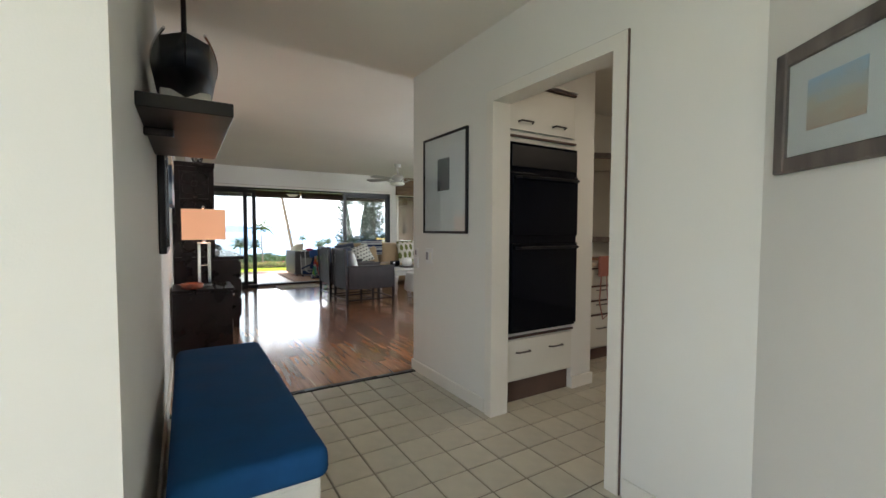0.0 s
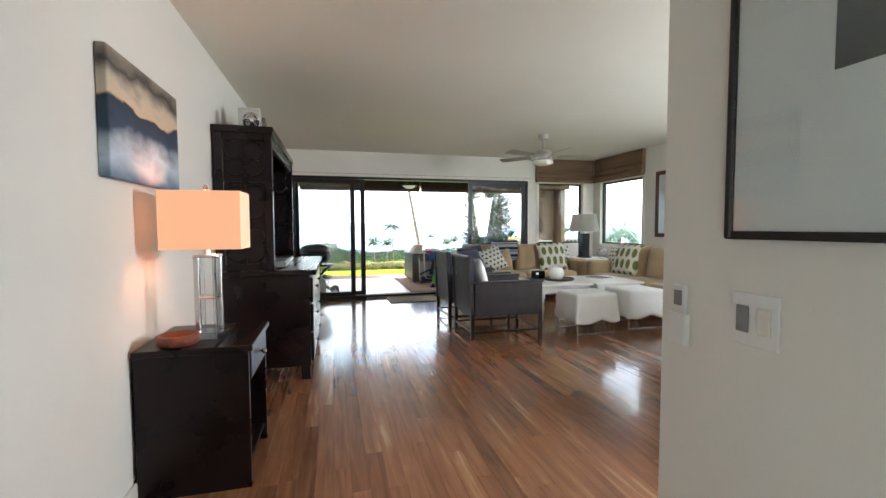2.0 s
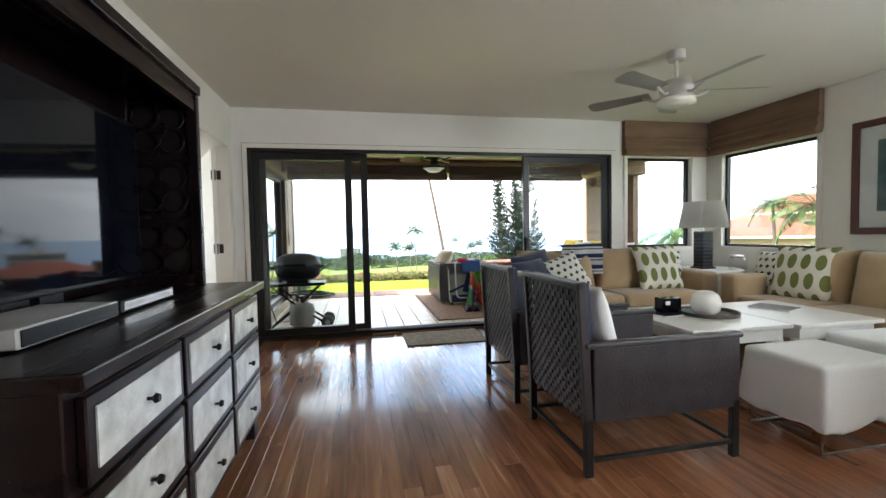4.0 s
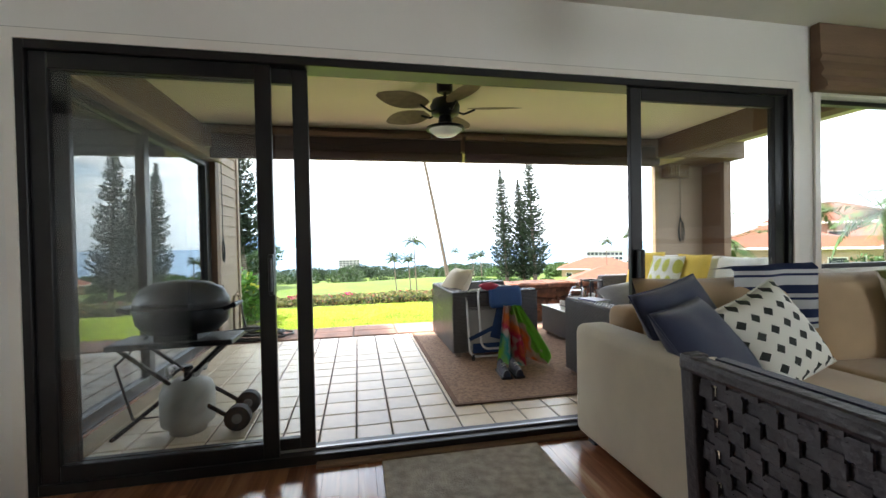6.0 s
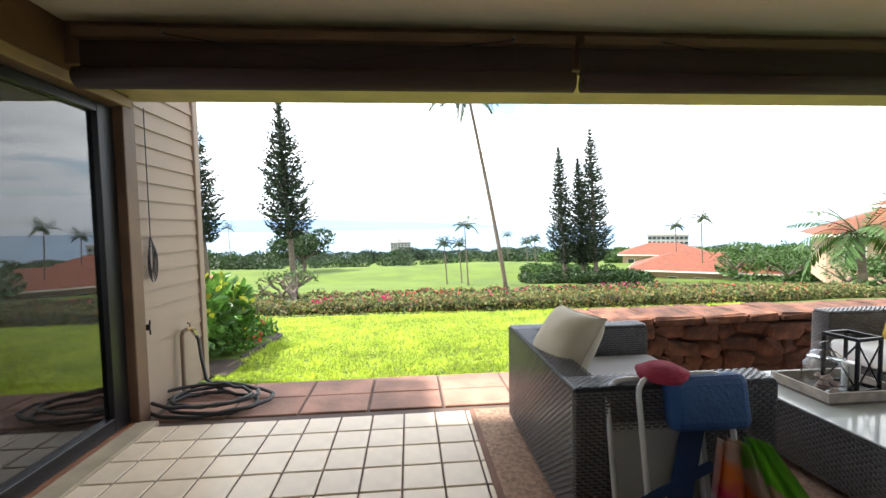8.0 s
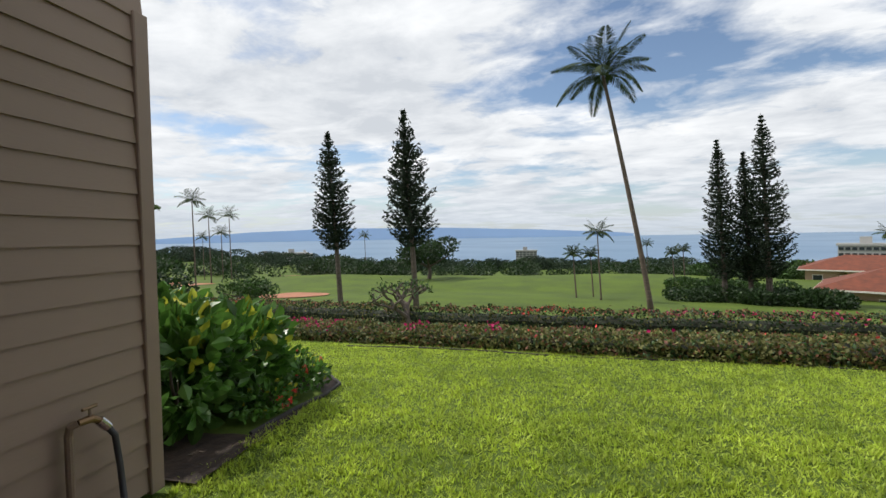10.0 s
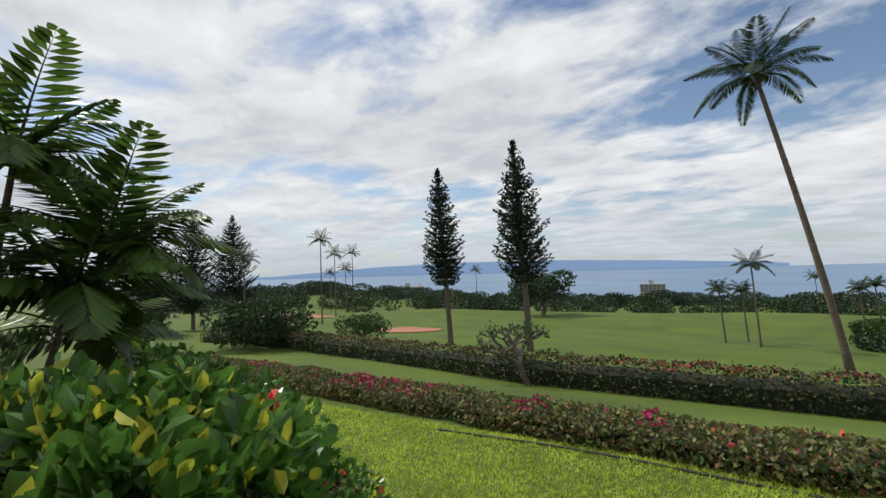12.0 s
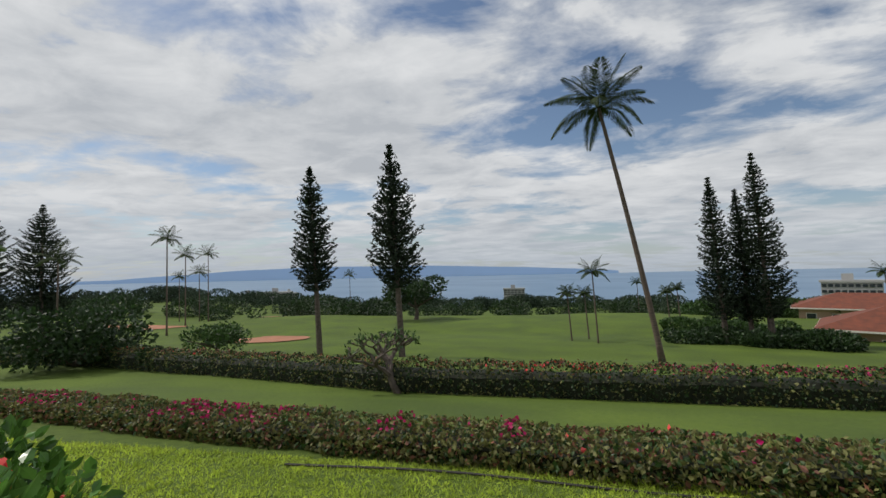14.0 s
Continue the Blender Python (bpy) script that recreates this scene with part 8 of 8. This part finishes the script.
def grill():
    t = thing("gas_grill", "portable black gas grill on folding crossed legs", "grill", pose(0.68, 9.52, -0.023))
    G1 = mat("grey_cast_lid", (0.10, 0.10, 0.105), 0.45, 0.3, var=0.15, bump=0.05)
    b = lathe(bmesh.new(), [(0.20, 0.60), (0.26, 0.66), (0.275, 0.745), (0.27, 0.75)], 28)
    bmesh.ops.scale(b, vec=(1, 0.72, 1), verts=b.verts[:])
    part("firebox", b, BLACKMETAL, t, smooth=True)
    b = lathe(bmesh.new(), [(0.275, 0.752), (0.27, 0.80), (0.235, 0.865), (0.16, 0.905), (0.06, 0.92), (0.01, 0.922)], 28)
    bmesh.ops.scale(b, vec=(1, 0.72, 1), verts=b.verts[:])
    part("lid", b, G1, t, "domed grey grill lid", True)
    part("lid_handle", tube(bmesh.new(), [(-0.12, -0.2, 0.78), (-0.12, -0.25, 0.79), (0.12, -0.25, 0.79), (0.12, -0.2, 0.78)], 0.012, 8), BLACKMETAL, t)
    for s in (-1, 1):
        part("side_handle", tube(bmesh.new(), [(s * 0.26, -0.08, 0.74), (s * 0.32, -0.08, 0.76), (s * 0.32, 0.08, 0.76), (s * 0.26, 0.08, 0.74)], 0.014, 8), BLACKMETAL, t)
    part("cart_top", B(-0.37, 0.32, -0.15, 0.15, 0.525, 0.56, 0.008), BLACKMETAL, t)
    part("support", B(-0.12, 0.12, -0.12, 0.12, 0.56, 0.61), BLACKMETAL, t)
    for y in (-0.13, 0.13):
        part("leg", tube(bmesh.new(), [(-0.34, y, 0.01), (0.0, y, 0.28), (0.26, y, 0.53)], 0.013, 8), BLACKMETAL, t)
        part("leg", tube(bmesh.new(), [(0.32, y, 0.06), (0.0, y, 0.28), (-0.30, y, 0.53)], 0.013, 8), BLACKMETAL, t)
        w = part("wheel", tube(bmesh.new(), [(0.34, y - 0.03, 0.075), (0.34, y + 0.03, 0.075)], 0.075, 20), RUBBER, t)
        part("hub_cap", tube(bmesh.new(), [(0.34, y - 0.034, 0.075), (0.34, y + 0.034, 0.075)], 0.03, 12), GREYFAB, w)
    part("axle", tube(bmesh.new(), [(0.34, -0.13, 0.075), (0.34, 0.13, 0.075)], 0.008, 6), BLACKMETAL, t)
    part("foot_bar", tube(bmesh.new(), [(-0.34, -0.15, 0.013), (-0.34, 0.15, 0.013)], 0.013, 8), BLACKMETAL, t)
    part("gas_hose", tube(bmesh.new(), [(-0.2, 0.0, 0.58), (-0.36, -0.05, 0.42), (-0.26, -0.08, 0.1), (-0.06, -0.02, 0.08), (-0.1, -0.02, 0.3), (0.02, -0.02, 0.40)], 0.009, 6), RUBBER, t)
    k = thing("gas_bottle", "scuffed white steel gas bottle under the grill", "gas bottle", pose(0.72, 9.45, -0.023))
    part("bottle_body", lathe(bmesh.new(), [(0.10, 0.0), (0.105, 0.03), (0.145, 0.06), (0.15, 0.10), (0.15, 0.24), (0.135, 0.29), (0.07, 0.325), (0.03, 0.33)], 28), mat("scuffed_white_steel", (0.55, 0.53, 0.50), 0.5, var=0.2, scale=6, bump=0.1), k, smooth=True)
    b = bmesh.new()
    for a0 in (-0.9, 2.2):
        tube(b, [(0.10 * math.cos(a0 + q), 0.10 * math.sin(a0 + q), 0.36 + (0.03 if 0.4 < q < 1.4 else 0)) for q in np.linspace(0, 1.8, 8)], 0.014, 6)
    part("collar", b, mat("white_steel_collar", (0.5, 0.49, 0.47), 0.5), k)
    part("valve", lathe(bmesh.new(), [(0.02, 0.325), (0.02, 0.37), (0.035, 0.375), (0.03, 0.40)], 12), BLACKMETAL, k)


grill()


def hose():
    t = thing("wall_faucet", "brass hose faucet on a pipe up the siding", "faucet", pose(0.175, 12.36, 0))
    PIPE = mat("painted_pipe", (0.24, 0.17, 0.12), 0.6, bump=0.2)
    part("pipe", tube(bmesh.new(), [(0.035, 0, -0.04), (0.035, 0, 0.44), (0.045, 0, 0.475), (0.06, 0.02, 0.485)], 0.016, 10), PIPE, t)
    part("valve", tube(bmesh.new(), [(0.06, 0.02, 0.485), (0.065, 0.07, 0.485), (0.068, 0.10, 0.465)], [0.014, 0.018, 0.013], 10), mat("brass_valve", (0.30, 0.19, 0.10), 0.4, 0.8), t)
    part("tap_handle", tube(bmesh.new(), [(0.066, 0.035, 0.535), (0.066, 0.095, 0.535)], 0.008, 8), mat("worn_brass", (0.25, 0.17, 0.1), 0.4, 0.8), t)
    part("tap_stem", tube(bmesh.new(), [(0.066, 0.065, 0.49), (0.066, 0.065, 0.535)], 0.006, 8), PIPE, t)
    part("hose_fitting", tube(bmesh.new(), [(0.068, 0.10, 0.465), (0.072, 0.135, 0.42)], 0.020, 12), CHROME, t)
    h = thing("garden_hose", "dark green garden hose hanging and coiled on the paving", "hose", pose(0.55, 12.15, -0.028))
    pts = [(-0.304, 0.34, 0.455), (-0.295, 0.37, 0.40), (-0.285, 0.38, 0.25), (-0.24, 0.36, 0.06), (-0.12, 0.28, 0.02)]
    rr = random.Random(4)
    n = 88
    for i in range(n):
        a = 1.4 + i * 0.30
        k = 1 + 0.25 * math.sin(i * 0.21) + 0.06 * rr.random()
        pts.append((0.33 * k * math.cos(a) - 0.02, 0.20 * k * math.sin(a) - 0.03, 0.014 + 0.020 * (i // 21) + 0.012 * math.sin(i * 1.7) ** 2))
    part("coil", tube(bmesh.new(), pts, 0.0135, 7), mat("dark_hose_rubber", (0.045, 0.045, 0.045), 0.55, var=0.2), h, smooth=True)
    for y, z in ((11.99, 0.60),):
        c = thing("rope_cleat", "small black rope cleat on the siding", "cleat", pose(0.172, y, z))
        part("foot", B(0, 0.02, -0.012, 0.012, -0.02, 0.02, 0.003, 1), BLACKMETAL, c)
        part("horn", tube(bmesh.new(), [(0.026, 0, -0.05), (0.020, 0, 0), (0.026, 0, 0.05)], 0.006, 6), BLACKMETAL, c)
    for nm, x, y, z in (("west", 0.178, 12.06, 1.10), ("east", 6.40, 11.965, 1.25)):
        c = thing("shade_cord", "looped black shade cord hanging on the siding", "cord", pose(x, y, z), "shade cords")
        b = bmesh.new()
        for k in range(4):
            w = 0.02 + 0.012 * k
            if nm == "west":
                tube(b, [(0.012, w * math.cos(q) + 0.005 * k, 0.13 * math.sin(q) - 0.02 * k) for q in np.linspace(0, 2 * math.pi, 15)[:-1]], 0.004, 5, True)
            else:
                tube(b, [(w * math.cos(q) + 0.005 * k, -0.012, 0.16 * math.sin(q) - 0.02 * k) for q in np.linspace(0, 2 * math.pi, 15)[:-1]], 0.004, 5, True)
        tube(b, [(0.012, 0, 0.1), (0.012, 0, 1.02 if nm == "west" else 1.0)] if nm == "west" else [(0, -0.012, 0.1), (0.0, -0.012, 0.95)], 0.004, 5)
        part("loop", b, BLACKMETAL, c)


hose()
# rolled shades under the beam
SHADE = mat("dark_brown_rolled_shade", (0.045, 0.024, 0.022), 0.8, var=0.2, scale=6, bump=0.3, bscale=60, stretch=(0.1, 1, 1))
for x0, x1 in ((0.32, 2.95), (3.0, 5.5)):
    t = thing("rolled_shade", "dark brown outdoor shade rolled up under the beam", "blind", pose(x0, 11.30, 2.065), "rolled outdoor shades")
    part("roll", tube(bmesh.new(), [(0, 0, 0.0), (x1 - x0, 0, 0.0)], 0.055, 16), SHADE, t, smooth=True)
    part("headrail", B(0, x1 - x0, -0.03, 0.055, 0.20, 0.25, 0.004, 1), BEAM, t)
    part("flap", B(0, x1 - x0, 0.022, 0.034, 0.0, 0.20), SHADE, t)
    for x in (0.45, (x1 - x0) - 0.35):
        part("hook", tube(bmesh.new(), [(x, -0.03, 0.235), (x, -0.055, 0.215), (x, -0.03, 0.205)], 0.006, 6), PEWTER, t)
    part("cord", tube(bmesh.new(), [(0.45, -0.05, 0.21), ((x1 - x0) / 2, -0.06, 0.07), ((x1 - x0) - 0.35, -0.05, 0.21)], 0.003, 5), BLACKMETAL, t)
t = thing("wall_vent_box", "brown slatted vent box on the lanai pier", "vent", pose(6.12, 11.86, 1.98))
part("housing", B(0, 0.36, 0, 0.115, 0, 0.30, 0.006), BEAM, t)
for k in range(4):
    part("slat", B(0.04 + k * 0.04, 0.06 + k * 0.04, -0.02, 0, 0.02, 0.28), SIDING, t)


def stone_wall():
    t = structure("wall_stone", B(3.34, 9.0, 12.24, 12.58, -0.15, 0.44), MORTAR, "low red lava stone garden wall with a flat top")
    rr = random.Random(9)
    n = 0
    for row in range(4):
        x = 3.30 - 0.05 * row
        while x < 7.6:
            w = rr.uniform(0.12, 0.38)
            hh = rr.uniform(0.11, 0.20)
            b = B(-w / 2, w / 2, 0, 0.16, -hh / 2, hh / 2, 0.032, 2)
            for v in b.verts:
                v.co += Vector((noise.noise(v.co * 9 + Vector((x, row, 0))), noise.noise(v.co * 9 + Vector((row, x, 5))), noise.noise(v.co * 9 + Vector((7, row, x))))) * 0.035
            o = part("stone", b, STONE, t)
            o.location = (x + w / 2, 12.17 + rr.uniform(-0.02, 0.02), -0.02 + row * 0.128 + rr.uniform(-0.03, 0.03))
            o.rotation_euler = (0, rr.uniform(-0.35, 0.35), 0)
            x += w * 0.93
    x = 3.28
    while x < 9:
        w = rr.uniform(0.25, 0.5)
        b = B(0, w - 0.012, 0, 0.46, 0, 0.07, 0.02, 2)
        for v in b.verts:
            v.co += Vector((rr.uniform(-1, 1), rr.uniform(-1, 1), rr.uniform(-1, 1))) * 0.010
        part("stone", b, STONE, t).location = (x, 12.13, 0.435)
        x += w
    for k in range(2):
        b = B(0, 0.1, 0, 0.40, 0, 0.24, 0.03, 2)
        part("stone", b, STONE, t).location = (3.27, 12.19, -0.08 + k * 0.255)


stone_wall()

# ---- villas and hotels ----
ROOF = mat("orange_clay_roof", (0.20, 0.058, 0.030), 0.85, var=0.2, scale=1.5, bump=0.8, bscale=5)
SALMON = mat("peach_stucco", (0.46, 0.31, 0.22), 0.85, var=0.08)
HOTEL = mat("pale_concrete", (0.42, 0.41, 0.40), 0.8, var=0.05, scale=0.1)
DARKWIN = mat("dark_window", (0.04, 0.05, 0.06), 0.2)


def villa(at, rz, w, d, h, roof_h, storeys, label):
    t = thing("villa", label, "house", pose(*at, 0, 0, rz))
    part("wall", B(0, w, 0, d, -1.5, h), SALMON, t)
    b = bmesh.new()
    o = 0.9
    low = [b.verts.new(p) for p in ((-o, -o, h), (w + o, -o, h), (w + o, d + o, h), (-o, d + o, h))]
    k = min(w, d) * 0.45
    top = [b.verts.new((k, d / 2, h + roof_h)), b.verts.new((w - k, d / 2, h + roof_h))]
    b.faces.new((low[0], low[1], top[1], top[0]))
    b.faces.new((low[1], low[2], top[1]))
    b.faces.new((low[2], low[3], top[0], top[1]))
    b.faces.new((low[3], low[0], top[0]))
    b.faces.new(low[::-1])
    part("roof", b, ROOF, t, "orange clay tile hip roof")
    part("eave", B(-o - 0.02, w + o + 0.02, -o - 0.02, d + o + 0.02, h - 0.18, h - 0.002), TRIM, t)
    n = max(2, int(w / 2.6))
    for s in range(storeys):
        for i in range(n):
            x = w * (i + 0.5) / n
            z = h - 1.0 - s * 2.8
            g = part("window", B(x - 0.6, x + 0.6, -0.03, 0.02, z - 1.1, z + 0.2), TRIM, t)
            part("pane", B(x - 0.52, x + 0.52, -0.045, -0.03, z - 1.02, z + 0.12), DARKWIN, g)
    return t


def at_az(az, r, ox=2.0, oy=8.3):
    return ox + r * math.sin(radians(az)), oy + r * math.cos(radians(az))


x, y = at_az(28.8, 62)
villa((x, y, -6.5), -34, 15, 10, 1.6, 2.1, 1, "low villa with a broad orange hip roof among trees")
x, y = at_az(27.6, 86)
villa((x, y, -6.6), -30, 14, 10, 2.0, 2.0, 1, "farther villa with an orange hip roof")
for az, r, w, hh, st in ((44.0, 44, 9, 2.1, 2), (48.5, 50, 9, 4.2, 2), (53.0, 46, 12, 2.2, 2), (60.0, 52, 12, 2.6, 2)):
    x, y = at_az(az, r, 1.6, 5.4)
    villa((x, y, -1.9), -az + 4, w, 8, hh, 1.9, st, "peach stucco villa with an orange tile roof")


def hotel(at, rz, w, d, h, floors, bays, label):
    t = thing("hotel_building", label, "building", pose(*at, 0, 0, rz))
    part("wall", B(0, w, 0, d, -8, h), HOTEL, t)
    part("roof", B(-0.5, w + 0.5, -0.5, d + 0.5, h + 0.01, h + 0.9), HOTEL, t)
    part("roof_house", B(w * 0.35, w * 0.55, d * 0.3, d * 0.7, h + 0.9, h + 3.4), HOTEL, t)
    for f in range(floors):
        for k in range(bays):
            x0, z0 = w * (k + 0.14) / bays, h * (f + 0.25) / floors
            bl = part("window", B(x0, x0 + w * 0.72 / bays, -0.25, 0.05, z0, z0 + h * 0.5 / floors), DARKWIN, t)
    return t


x, y = at_az(30.5, 225)
hotel((x, y, -14), -33, 17, 10, 9.0, 4, 9, "white hotel block with rows of dark balconies")
for az, r, w, h in ((-36.5, 300, 12, 8), (-34.0, 310, 20, 9), (-31.5, 330, 10, 7), (-2.5, 330, 16, 6)):
    x, y = at_az(az, r, 1.64, 13)
    hotel((x, y, -16), -az, w, 12, h * 0.75, 3, 6, "distant pale resort building near the shore")
for i, (az, r, hh) in enumerate(((43.0, 20, 2.4), (56.0, 22, 3.4), (58.5, 25, 4.2), (51.5, 30, 4.0), (62, 20, 3.0))):
    x, y = at_az(az, r, 1.6, 5.4)
    palm("coconut_palm", "bushy green palm beside the villas", (x, y, -1.6), hh, (-0.2, 0.1), 1.9, 15, 90 + i, 0.12, 0.7, 0.06, 22, LEAF_MID)
for i, (az, r, s) in enumerate(((42.0, 17, 1.1), (46, 26, 1.3), (50, 24, 1.2), (55, 28, 1.5), (60, 24, 1.4), (37, 44, 2.0), (41, 40, 2.0), (45, 38, 2.0))):
    x, y = at_az(az, r, 1.6, 5.4)
    broad_tree("round_bush", "leafy green garden shrub near the villas", (x, y, -1.4 if r < 35 else -2.6), s, s * 1.2, 0, 900, 0.2, LEAF_MID, 120 + i)
